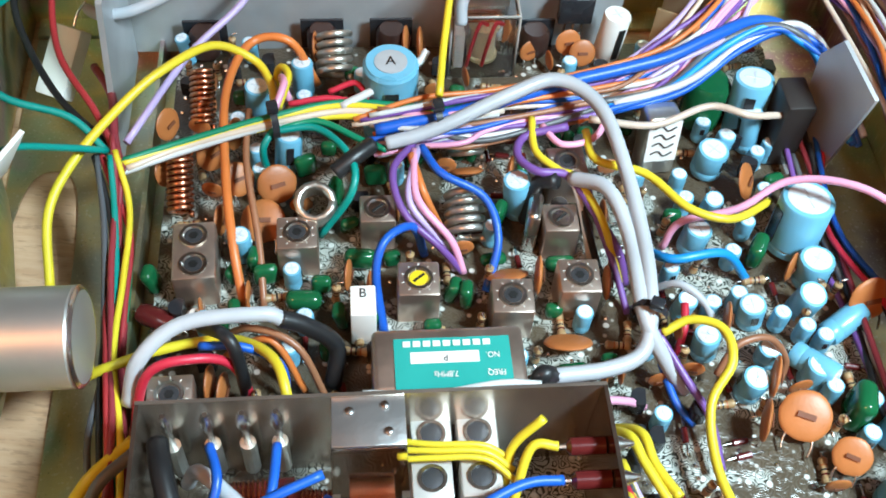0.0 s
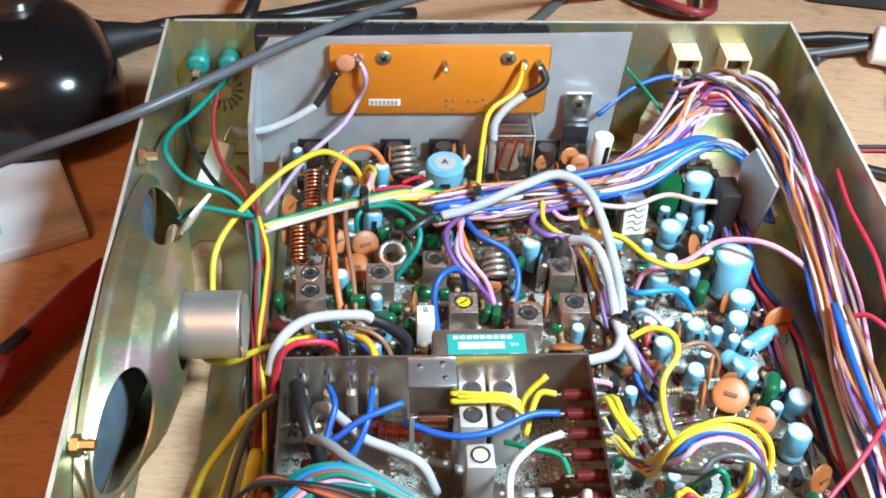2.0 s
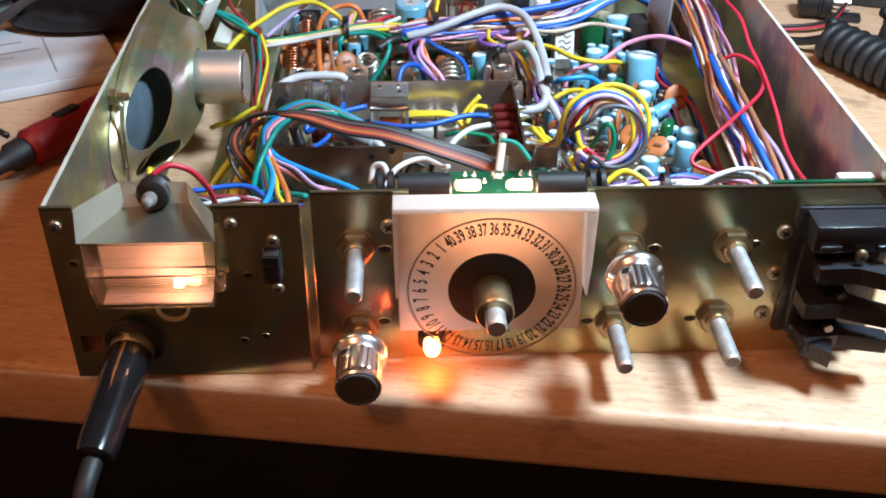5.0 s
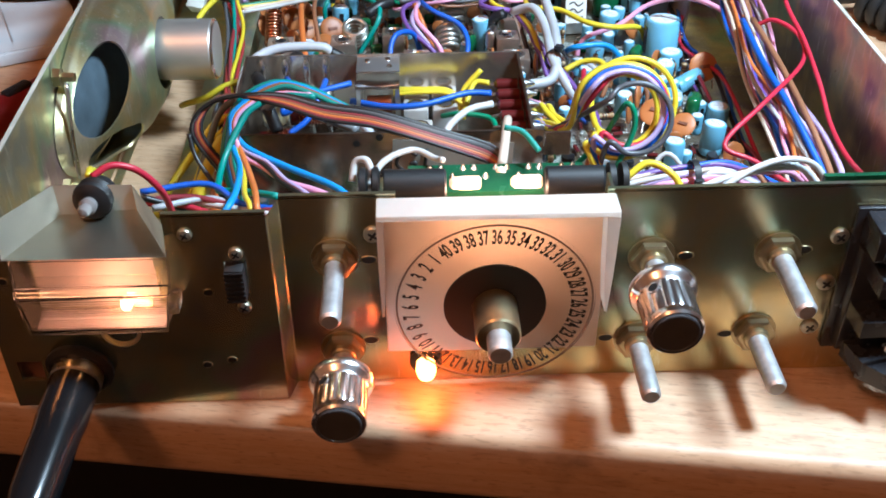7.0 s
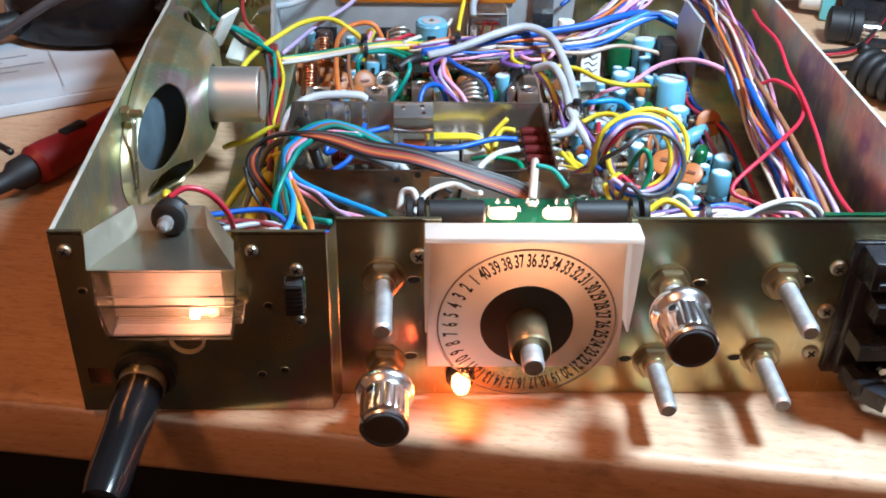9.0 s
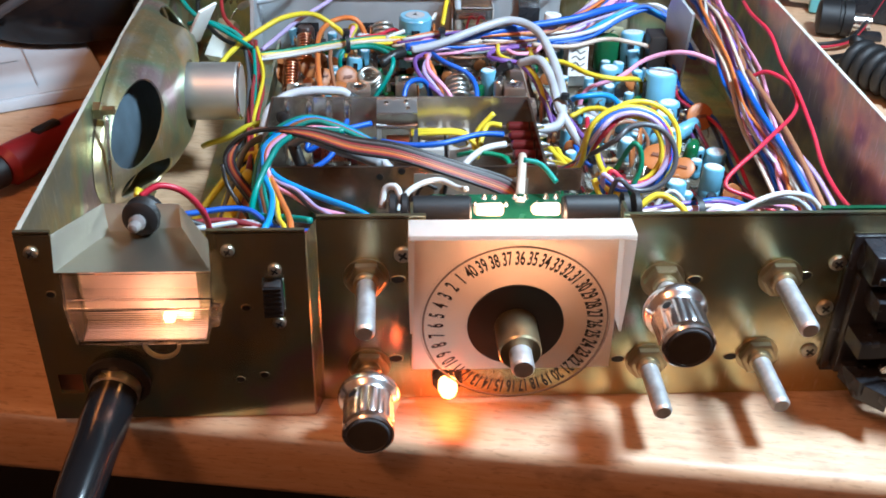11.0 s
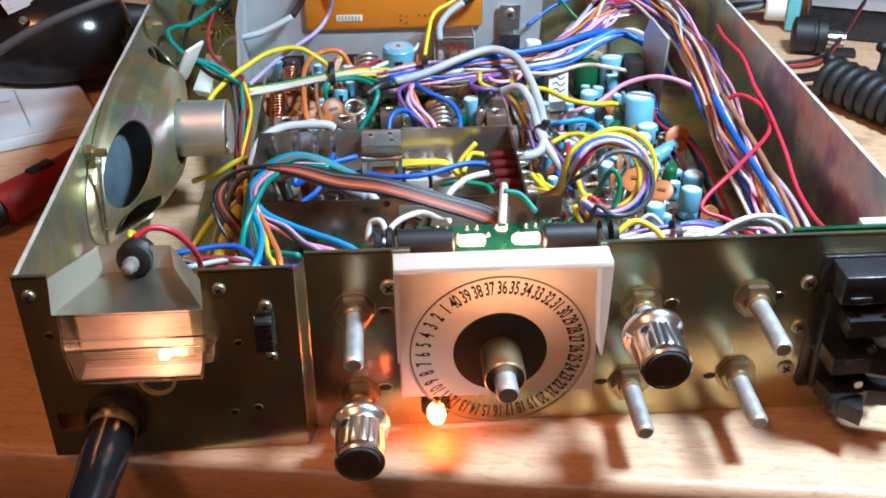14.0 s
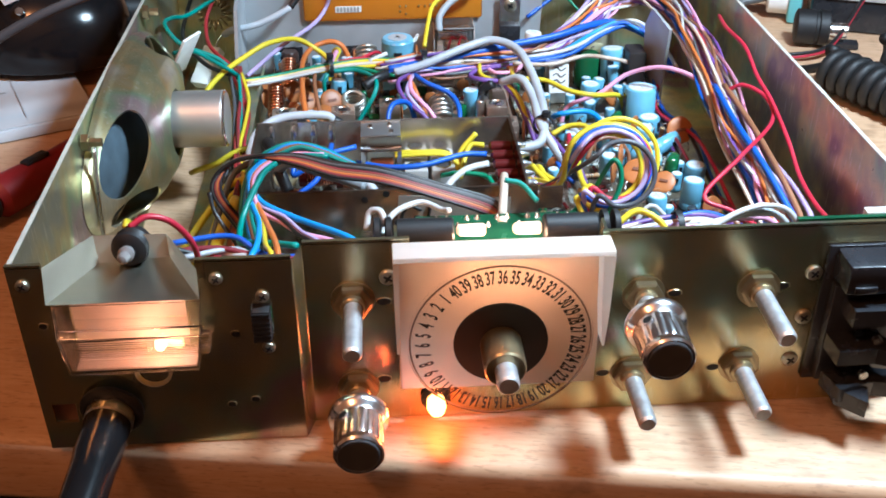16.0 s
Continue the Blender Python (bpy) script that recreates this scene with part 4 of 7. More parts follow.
for x, y, r, rz, lay in DISCS:
    disc_cap(r).matrix_world = pose(x, y, BZ + r * (1.55 if 0 <= lay < 55 else 1.0), 0, 0, rz) @ pose(0, 0, 0, -lay)


def film_cap(w, h):
    c = thing("film_capacitor", "glossy dark green dipped film capacitor", "capacitor", "board film capacitors")
    thick = max(0.0016, w * 0.26)
    bm = box(-w / 2, w / 2, -thick, thick, 0.0008, h, thick * 0.92, 4)
    part("body", bm, MYLAR, c)
    leads(c, ((-w * 0.3, 0), (w * 0.3, 0)), 0.0014)
    return c


GREENS = ((0.0472, 0.1625, 0.0050, 0.009, 80), (0.0823, 0.1560, 0.009, 0.006, 0), (0.0729, 0.1631, 0.006, 0.007, 10), (0.0833, 0.1979, 0.006, 0.008, 20), (0.0915, 0.1883, 0.006, 0.009, 70), (0.1018, 0.1936, 0.006, 0.007, 0), (0.0960, 0.1676, 0.008, 0.007, 0), (0.1141, 0.1560, 0.0050, 0.008, 80),
          (0.1180, 0.1570, 0.0050, 0.008, 75), (0.1224, 0.1552, 0.0050, 0.009, 80), (0.1466, 0.1645, 0.008, 0.005, 5), (0.1980, 0.1652, 0.008, 0.009, 60), (0.2087, 0.1880, 0.006, 0.006, 20), (0.0925, 0.1503, 0.0050, 0.008, 85), (0.0698, 0.1684, 0.0050, 0.008, 80), (0.2090, 0.1190, 0.010, 0.012, 70))
GREENS += ((0.1300, 0.1670, 0.007, 0.004, 10), (0.1458, 0.1336, 0.008, 0.004, 5), (0.0866, 0.1597, 0.005, 0.006, 0), (0.0660, 0.1642, 0.005, 0.006, 60), (0.1115, 0.2001, 0.005, 0.006, 30), (0.0940, 0.1791, 0.005, 0.006, 20), (0.1781, 0.1779, 0.005, 0.006, 0), (0.1330, 0.1800, 0.006, 0.008, 60), (0.2110, 0.0760, 0.008, 0.010, 80), (0.1690, 0.0520, 0.006, 0.007, 20))
for x, y, w, h, rz in GREENS:
    film_cap(w, h).matrix_world = pose(x, y, BZ, rnd.uniform(-14, 14), rnd.uniform(-8, 8), rz)
big = thing("film_capacitor", "large dark green cylinder capacitor standing on board", "capacitor", at=(0.1942, 0.2147, BZ))
part("body", lathe([(0.0050, 0.0005), (0.0060, 0.0015), (0.0060, 0.0150), (0.0050, 0.0165), (0.002, 0.0168)], 28), MYLAR, big)


def if_can(kind):
    """Tinned coil can with slotted tuning core; kind 2 has two cores, 1 a bare slotted screw, 3 a yellow core."""
    w, d = (0.0102, 0.0168) if kind == 2 else (0.0100, 0.0098) if kind != 1 else (0.0088, 0.0086)
    c = thing("tuning_can", {0: "tinned coil can with ferrite tuning core", 2: "double tinned coil can with two tuning cores", 1: "small tinned can with bright slotted screw", 3: "tinned coil can with exposed yellow core"}[kind], "coil can", "tuning cans")
    part("can", box(-w / 2, w / 2, -d / 2, d / 2, 0.0, 0.0120, 0.0006), TIN, c)
    for y in ((-0.0042, 0.0042) if kind == 2 else (0.0,)):
        part("rim", moved(lathe([(0.0034, 0.0120), (0.0033, 0.0125), (0.0026, 0.0125), (0.0023, 0.0121)], 24, "z", False), 0, y, 0), STEEL, c)
        part("core", moved(lathe([(0.0022, 0.0121), (0.0015, 0.01215), (0.0006, 0.01218)], 20), 0, y, 0), YELLOW_CORE if kind == 3 else SOLDER if kind == 1 else CORE, c)
        # flat black mark paints the dark of the core's recess
        part("core_slot", moved(box(-0.0017, 0.0017, -0.0003, 0.0003, 0.0122, 0.01235), 0, y, 0, 0, 0, 40) if kind in (1, 3) else moved(lathe([(0.0011, 0.0122), (0.0011, 0.0124)], 6), 0, y, 0), INK, c)
    for k in range(10):
        if kind in (0, 3):
            part("scale_tick", moved(box(-0.0001, 0.0001, 0.0037, 0.0043, 0.01205, 0.0121), 0, 0, 0, 0, 0, k * 36), WHITE, c)
    return c


for x, y, kind in ((0.0570, 0.1656, 2), (0.0815, 0.1700, 0), (0.1013, 0.1767, 1), (0.1103, 0.1553, 3), (0.1323, 0.1496, 0), (0.1491, 0.1546, 0), (0.0543, 0.1270, 0), (0.1513, 0.1906, 0), (0.1470, 0.1722, 1)):
    if_can(kind).matrix_world = pose(x, y, BZ, 0, 0, rnd.uniform(-3, 3))


def coil(kind):
    c = thing("wire_coil", "air-wound bare copper coil on the board" if kind == 0 else "wide silvered spring coil on the board", "coil", "board coils")
    r, pitch, turns = (0.0029, 0.0015, 10) if kind == 0 else (0.0044, 0.0024, 5)
    pts = [(r * math.cos(a * math.pi / 6), r * math.sin(a * math.pi / 6), 0.0012 + pitch * a / 12) for a in range(12 * turns + 1)]
    part("winding", tube([(r, 0, 0.0), *pts], 0.00072 if kind == 0 else 0.0010, 7, sharp=True), COPPER if kind == 0 else SILVERED, c)
    return c


for x, y, kind, lean in ((0.0555, 0.2120, 0, 55), (0.0515, 0.1825, 0, 55), (0.1261, 0.1991, 1, 40), (0.1236, 0.1720, 1, 62), (0.0860, 0.1841, 1, -30), (0.0914, 0.2303, 1, 50)):
    coil(kind).matrix_world = pose(x, y, BZ + 0.003, -lean, 0, 0)

# crystal filter with its printed label
flt = thing("crystal_filter", "tinned crystal filter block with teal printed label", "filter", at=(0.1151, 0.1294, BZ - 0.0022))
part("block", box(-0.0168, 0.0168, -0.0080, 0.0078, 0.0022, 0.0215, 0.0014, 3), TIN, flt)
part("label", box(-0.0120, 0.0135, -0.0076, 0.0048, 0.0216, 0.0218), TEAL_LABEL, flt)
part("label_blank", box(-0.0085, 0.0065, -0.0016, 0.0012, 0.0219, 0.0220), WHITE, flt)
for text, x, y, s in (("FREQ", 0.0100, -0.0044, 0.0020), ("NO.", 0.0095, 0.0000, 0.0020), ("7.8MHz", -0.0010, -0.0044, 0.0020), ("P", -0.0008, -0.0003, 0.0024)):
    lettering(text, s, 0.85, pose(x, y, 0.0221, 0, 0, 180), INK if text == "P" else WHITE, flt, "print")
for k in range(9):
    part("maker_bar", box(-0.0100 + 0.0022 * k, -0.0084 + 0.0022 * k, 0.0026, 0.0040, 0.0219, 0.0220), WHITE, flt)

xt = thing("crystal", "tall tinned crystal can with handwritten marks", "crystal", at=(0.1778, 0.1985, BZ), rz=4, rx=-10)
part("can", box(-0.0048, 0.0048, -0.0040, 0.0040, 0.0, 0.0190, 0.0012, 3), SILVERED, xt)
part("paper_label", box(-0.0044, 0.0044, -0.0043, -0.0041, 0.0050, 0.0180), WHITE, xt)
for k in range(4):
    part("pen_stroke", tube([(-0.003, -0.0044, 0.0160 - 0.0028 * k), (-0.001, -0.0044, 0.0168 - 0.0028 * k), (0.0008, -0.0044, 0.0152 - 0.0028 * k), (0.003, -0.0044, 0.0164 - 0.0028 * k)], 0.00025, 5, 4), INK, xt)
bx = thing("boxed_capacitor", "small white box component marked B", "capacitor", at=(0.0969, 0.1490, BZ), rz=0)
part("case", box(-0.0030, 0.0030, -0.0042, 0.0042, 0.0, 0.0130, 0.0004), WHITE, bx)
lettering("B", 0.0036, 0.9, Matrix.Translation((0, 0.0018, 0.0132)), INK, bx, "letter")
hc = thing("crystal", "slim upright plated crystal can", "crystal", at=(0.1405, 0.1740, BZ), rz=75, ry=8)
part("can", box(-0.0050, 0.0050, -0.0018, 0.0018, 0.0, 0.0135, 0.0016, 4), STEEL, hc)

relay = thing("relay", "clear plastic cased relay with red coil wires", "relay", at=(0.1335, 0.2335, BZ))
part("case", sheet((-0.0095, 0.0095), (0.0, 0.0220), (), 0.0008), CLEAR, relay)
for b in ((-0.0095, 0.0095, 0.0150, 0.0158, 0, 0.022), (-0.0095, -0.0087, 0.001, 0.0148, 0, 0.022), (0.0087, 0.0095, 0.001, 0.0148, 0, 0.022), (-0.0095, 0.0095, 0.0, 0.0158, 0.0222, 0.0230)):
    part("case_wall", box(*b), CLEAR, relay)
# strips along the clear case edges, coloured as the light they catch
for sx in (-0.0095, 0.0095):
    for sy in (0.0, 0.0158):
        part("case_edge", tube([(sx, sy, 0.001), (sx, sy, 0.0228)], 0.0004, 6, sharp=True), EDGE_GLINT, relay)
    part("case_edge", tube([(sx, 0.0, 0.0230), (sx, 0.0158, 0.0230)], 0.0004, 6, sharp=True), EDGE_GLINT, relay)
for sy, z in ((0.0, 0.0230), (0.0158, 0.0230)):
    part("case_edge", tube([(-0.0095, sy, z), (0.0095, sy, z)], 0.0004, 6, sharp=True), EDGE_GLINT, relay)
part("relay_frame", box(-0.0070, 0.0070, 0.0095, 0.0135, 0.0012, 0.0175, 0.0004), SOLDER, relay)
part("contact_block", box(-0.0078, -0.0050, 0.0030, 0.0090, 0.0012, 0.0140, 0.0004), WHITE, relay)
part("armature_plate", box(-0.0080, 0.0080, 0.0100, 0.0108, 0.0178, 0.0205, 0.0002), SILVERED, relay)
part("coil_bobbin", moved(lathe([(0.0045, 0), (0.0045, 0.001), (0.0036, 0.0012), (0.0036, 0.011), (0.0045, 0.0112), (0.0045, 0.012)], 20), 0.001, 0.008, 0.002), CREAM, relay)
part("contact_arm", box(-0.0060, 0.0060, 0.0070, 0.0090, 0.0150, 0.0158), COPPER, relay)
for dx in (-0.004, 0.0005):
    part("red_lead", tube([(dx, 0.003, 0.002), (dx + 0.001, 0.0025, 0.010), (dx + 0.003, 0.004, 0.017), (dx + 0.0055, 0.005, 0.016)], 0.0006), plain("red_lead_pvc", (0.5, 0.02, 0.03), 0.35) if "red_lead_pvc" not in bpy.data.materials else bpy.data.materials["red_lead_pvc"], relay)

for x, z in ((0.1614, 0.0290),):
    q = thing("power_transistor", "power transistor bolted to the heat sink", "transistor", at=(x, 0.2484, z))
    part("tab", box(-0.0050, 0.0050, -0.0014, 0.0, 0.0, 0.0145), SOLDER, q)
    part("body", box(-0.0050, 0.0050, -0.0050, -0.0015, -0.008, 0.0010, 0.0004), BLACK, q)
    screw(0, -0.0015, 0.0100, 0.0030, q)
    for k in (-1, 0, 1):
        part("leg", box(k * 0.0025 - 0.0004, k * 0.0025 + 0.0004, -0.0036, -0.0030, -0.0185, -0.0081), SOLDER, q)
for x, y in ((0.0545, 0.2440), (0.0880, 0.2440), (0.1080, 0.2440), (0.1500, 0.2430)):
    q = thing("driver_transistor", "dark clamped driver transistor at heat sink foot", "transistor", "driver transistors", at=(x, y, BZ))
    part("body", lathe([(0.0042, 0.002), (0.0044, 0.003), (0.0044, 0.0085), (0.0034, 0.0100)], 20), plain("dark_brown_case", (0.05, 0.025, 0.02), 0.3, 0.2) if "dark_brown_case" not in bpy.data.materials else bpy.data.materials["dark_brown_case"], q)
    part("clip", box(-0.0062, 0.0062, 0.0030, 0.0038, 0.0, 0.0105), BLACK, q)


def resistor():
    c = thing("resistor", "small tan resistor with coloured bands", "resistor", "board resistors")
    part("body", lathe([(0.0007, -0.0031), (0.0011, -0.0027), (0.0011, -0.0019), (0.0009, -0.0016), (0.0009, 0.0016), (0.0011, 0.0019), (0.0011, 0.0027), (0.0007, 0.0031)], 12, "x"), TAN, c)
    for k, m in enumerate((WINE, BLACK, CERAMIC)):
        part("band", moved(lathe([(0.00096, 0), (0.00096, 0.0004)], 12, "x", False), -0.0014 + 0.0011 * k, 0, 0), m, c)
    part("lead", tube([(-0.0031, 0, 0), (-0.0043, 0, -0.0001), (-0.0048, 0, -0.0016)], 0.0003, 6, 4), SOLDER, c)
    part("lead", tube([(0.0031, 0, 0), (0.0043, 0, -0.0001), (0.0048, 0, -0.0016)], 0.0003, 6, 4), SOLDER, c)
    return c


def small_transistor():
    c = thing("small_transistor", "small black plastic transistor on three legs", "transistor", "board transistors")
    bm = bmesh.new()
    prof = [(0.0023 * math.cos(radians(a)), 0.0023 * math.sin(radians(a))) for a in range(-30, 211, 20)]
    f = bm.faces.new([bm.verts.new((x, y, 0.0022)) for x, y in prof])
    out = bmesh.ops.extrude_face_region(bm, geom=[f])
    bmesh.ops.translate(bm, vec=(0, 0, 0.0045), verts=[g for g in out["geom"] if isinstance(g, bmesh.types.BMVert)])
    bmesh.ops.recalc_face_normals(bm, faces=bm.faces)
    part("body", bm, BLACK, c)
    leads(c, ((-0.0013, 0.0006), (0, 0.0006), (0.0013, 0.0006)), 0.0024)
    return c


def diode():
    c = thing("diode", "small glass diode lying on the board", "diode", "board diodes")
    part("body", lathe([(0.0004, -0.002), (0.0008, -0.0017), (0.0008, 0.0017), (0.0004, 0.002)], 10, "x"), WINE, c)
    part("lead", tube([(-0.005, 0, -0.001), (-0.004, 0, 0), (0.004, 0, 0), (0.005, 0, -0.001)], 0.00028, 6, 4), SOLDER, c)
    return c


taken = [(x, y, r) for x, y, r, *_ in ELCOS] + [(x, y, 0.0035) for x, y, *_ in DISCS] + [(x, y, 0.004) for x, y, *_ in GREENS] + [(0.0570, 0.1656, 0.009), (0.0815, 0.1700, 0.006), (0.1013, 0.1767, 0.006), (0.1103, 0.1553, 0.006), (0.1323, 0.1496, 0.006), (0.1491, 0.1546, 0.006), (0.0543, 0.1270, 0.006), (0.1513, 0.1906, 0.006), (0.1070, 0.128, 0.010), (0.1220, 0.128, 0.010), (0.1335, 0.242, 0.010), (0.1778, 0.1975, 0.006)]
models = [resistor(), small_transistor(), diode(), resistor(), disc_cap(0.0030), film_cap(0.0045, 0.0055), elco(0.0022, 0.0075)]
homes = [(0.0555, 0.1990), (0.0900, 0.2150), (0.0960, 0.2050), (0.1000, 0.1440), (0.1660, 0.1650), (0.1720, 0.2100), (0.1710, 0.1900)]
for m, (x, y) in zip(models, homes):
    m.matrix_world = pose(x, y, BZ + (0.0016 if m.name[:2] in ("re", "di") else 0.0045 if m.name[0] == "c" else 0), 0, 0, rnd.uniform(0, 360))
    taken.append((x, y, 0.003))
placed = 0
while placed < 430:
    x, y = rnd.uniform(0.0485, 0.2195), rnd.uniform(0.018, 0.243)
    if (X0 - 0.003 < x < X1 + 0.003 and Y0 - 0.003 < y < Y1 + 0.003) or any((x - a) ** 2 + (y - b) ** 2 < (r + 0.0010) ** 2 for a, b, r in taken):
        if rnd.random() < 0.02:
            placed += 1
        continue
    k = rnd.choice((0, 0, 0, 1, 1, 2, 3, 4, 4, 5, 5, 6) if x < 0.165 else (0, 0, 2, 3, 1, 4, 6, 6, 6, 2))
    z = BZ + (0.0016 if k in (0, 2, 3) else 0.0046 if k == 4 else 0)
    upright = k == 0 and rnd.random() < 0.4
    copy_thing(models[k], pose(x, y, z + (0.0034 if upright else 0), 0, 86 if upright else 0, rnd.choice((0, 90, 90, 180)) + rnd.uniform(-12, 12)))
    taken.append((x, y, 0.0024))
    placed += 1
joints = bmesh.new()
for k in range(420):
    x, y = rnd.uniform(0.048, 0.220), rnd.uniform(0.018, 0.245)
    bmesh.ops.create_icosphere(joints, subdivisions=1, radius=rnd.uniform(0.0004, 0.0009), matrix=Matrix.Translation((x, y, BZ + 0.0002)))
tagged(part("solder_joints", joints, SOLDER), "many small bright solder joints over the board", "solder", kind="stuff")

# ---- inside the screening box ----
for x, y, m in ((0.1098, 0.1108, WHITE), (0.1194, 0.1108, WHITE), (0.1094, 0.1010, WHITE), (0.1194, 0.1010, WHITE), (0.1106, 0.0866, CREAM)):
    t = thing("trimmer", "square trimmer block with round slotted centre", "trimmer", "trimmers in the screening box", at=(x, y, BZ))
    part("block", box(-0.0042, 0.0042, -0.0042, 0.0042, 0.0, 0.0205, 0.0006), plain("trimmer_case", (0.58, 0.57, 0.54), 0.35, 0.35, 0.15, 300, 0.1) if "trimmer_case" not in bpy.data.materials else bpy.data.materials["trimmer_case"], t)
    part("ring", lathe([(0.0030, 0.0206), (0.0030, 0.0209), (0.0023, 0.0209), (0.0022, 0.0205)], 20, "z", False), STEEL, t)
    part("rotor", lathe([(0.0022, 0.0206), (0.0014, 0.02075), (0.0004, 0.0208)], 18), CORE if m is WHITE else CREAM, t)
wc = thing("resin_capacitor", "maroon barrel capacitor lying at the board edge", "capacitor", at=(0.0480, 0.1524, BZ + 0.0028), rz=-25)
part("barrel", lathe([(0.0008, -0.0052), (0.0022, -0.0046), (0.0027, -0.0030), (0.0027, 0.0030), (0.0022, 0.0046), (0.0008, 0.0052)], 18, "x"), WINE, wc)
for s_ in (-1, 1):
    part("lead", tube([(s_ * 0.0050, 0, 0), (s_ * 0.0066, 0, -0.0006), (s_ * 0.0070, 0, -0.0028)], 0.0003, 6, 4), SOLDER, wc)
wb = thing("white_bead", "small white ceramic bead on the board", "bead", at=(0.0572, 0.1520, BZ))
part("bead", lathe([(0.0016, 0.0), (0.0024, 0.0012), (0.0024, 0.0038), (0.0015, 0.0050), (0.0004, 0.0053)], 18), WHITE, wb)
part("bead_lead", tube([(0.0, 0, 0.005), (0.001, 0, 0.0062), (0.0030, 0, 0.0050), (0.0034, 0, 0.0)], 0.0003, 6, 4), SOLDER, wb)
pt = thing("crystal_plate", "silvery mounting plate with clear window and coil", "mounting plate", at=(0.0972, 0.1038, -0.0018))
part("plate", box(-0.0075, 0.0070, -0.0005, 0.0105, 0.0430, 0.0440, 0.0003), plain("crumpled_foil", (0.66, 0.66, 0.66), 0.30, 0.85, 0.5, 110, 0.9), pt)
for dx, dy in ((-0.0040, 0.0070), (0.0030, 0.0080), (0.0036, 0.0024)):
    part("rivet", moved(lathe([(0.0010, 0.0440), (0.0008, 0.0445), (0.0003, 0.0447)], 12), dx, dy, 0), SOLDER, pt)
part("window", box(-0.0075, 0.0070, -0.0110, -0.0007, 0.0425, 0.0437, 0.0003), CLEAR, pt)
for dx, dy in ((-0.0066, -0.0100), (0.0062, -0.0100), (-0.0066, 0.0096), (0.0062, 0.0096)):
    part("post", box(dx - 0.0007, dx + 0.0007, dy - 0.0007, dy + 0.0007, BZ, 0.0424), SILVERED, pt)
part("wound_core", moved(lathe([(0.003, -0.004), (0.003, 0.004)], 16, "x"), 0, -0.005, 0.034), COPPER, pt)
for x, y, rz, l in ((0.0745, 0.1008, 4, 0.008), (0.0872, 0.0980, -6, 0.007), (0.0640, 0.0860, 10, 0.006)):
    t = thing("wound_choke", "copper wound choke lying in the screening box", "coil", "chokes", at=(x, y, 0.0270), rz=rz)
    part("core", lathe([(0.0018, -l), (0.0030, -l + 0.0005), (0.0030, l - 0.0005), (0.0018, l)], 18, "x"), WINE, t)
    for k in range(10):
        part("turn", moved(lathe([(0.0031, 0), (0.0034, 0.0003), (0.0031, 0.0006)], 16, "x", False), -l * 0.6 + k * l * 0.12, 0, 0), COPPER, t)
    part("stem", box(-0.0004, 0.0004, -0.0004, 0.0004, -0.0170, -0.0030), SOLDER, t)
for x in (0.1238, 0.1290):
    t = thing("film_capacitor", "small red and clear block capacitor", "capacitor", at=(x, 0.0760, BZ))
    part("case", box(-0.0020, 0.0020, -0.0016, 0.0016, 0, 0.0170, 0.0005), SILVERED, t)
    part("red_core", box(-0.0013, 0.0013, -0.0021, -0.0017, 0.0100, 0.0160), plain("bright_red_resin", (0.5, 0.02, 0.03), 0.3) if "bright_red_resin" not in bpy.data.materials else bpy.data.materials["bright_red_resin"], t)
for k in range(6):
    y = 0.0680 + 0.0072 * k
    t = thing("feedthrough_capacitor", "brown feedthrough capacitor in the box wall", "capacitor", "feedthroughs", at=(X1 - 0.0009, y, 0.0360))
    part("bead", lathe([(0.0008, -0.0080), (0.0019, -0.0072), (0.0019, -0.0002)], 14, "x"), WINE, t)
    part("pin", lathe([(0.0004, -0.0105), (0.0007, -0.0081)], 8, "x"), SOLDER, t)
    part("solder_cone", moved(lathe([(0.0022, 0.0012), (0.0016, 0.0030), (0.0005, 0.0058)], 12, "x"), 0, 0, 0), SOLDER, t)
for x in (0.0575, 0.0655, 0.0725, 0.0790):
    t = thing("solder_post", "upright solder post at the box wall", "terminal", "solder posts", at=(x, Y1 - 0.0035, 0.0))
    part("pin", lathe([(0.0008, BZ), (0.0008, 0.036), (0.0015, 0.0385), (0.0013, 0.0415), (0.0005, 0.043)], 10), SOLDER, t)
    part("sleeve", lathe([(0.0017, 0.018), (0.0017, 0.030)], 10), SILVERED, t)
t = thing("film_capacitor", "pale ceramic disc standing inside the screening box", "capacitor", at=(0.0625, 0.0960, BZ))
part("disc", moved(lathe([(0.004, -0.0008), (0.0044, 0), (0.004, 0.0008)], 20, "y"), 0, 0, 0.020), CREAM, t)
part("stem", box(-0.0005, 0.0005, -0.0004, 0.0004, 0, 0.0160), SOLDER, t)

tag = thing("paper_label", "cream paper label with handwritten marks on box", "label", at=(0.1184, Y0 - 0.0002, 0.0284))
part("sheet", moved(box(-0.0170, 0.0200, -0.0002, 0, -0.0110, 0.0115), 0, 0, 0, 0, 3), plain("aged_paper", (0.34, 0.30, 0.25), 0.7, 0, 0.2, 150, 0.1), tag)
part("pen_stroke", tube([(-0.009, -0.0005, 0.007), (-0.013, -0.0005, 0.0085), (-0.0155, -0.0005, 0.004), (-0.012, -0.0005, 0.001), (-0.0095, -0.0005, 0.004), (-0.0115, -0.0005, 0.0042)], 0.0006, 6), INK, tag)
part("pen_stroke", tube([(-0.006, -0.0005, 0.009), (-0.0065, -0.0005, 0.002), (-0.002, -0.0005, 0.0018)], 0.0006, 6), INK, tag)
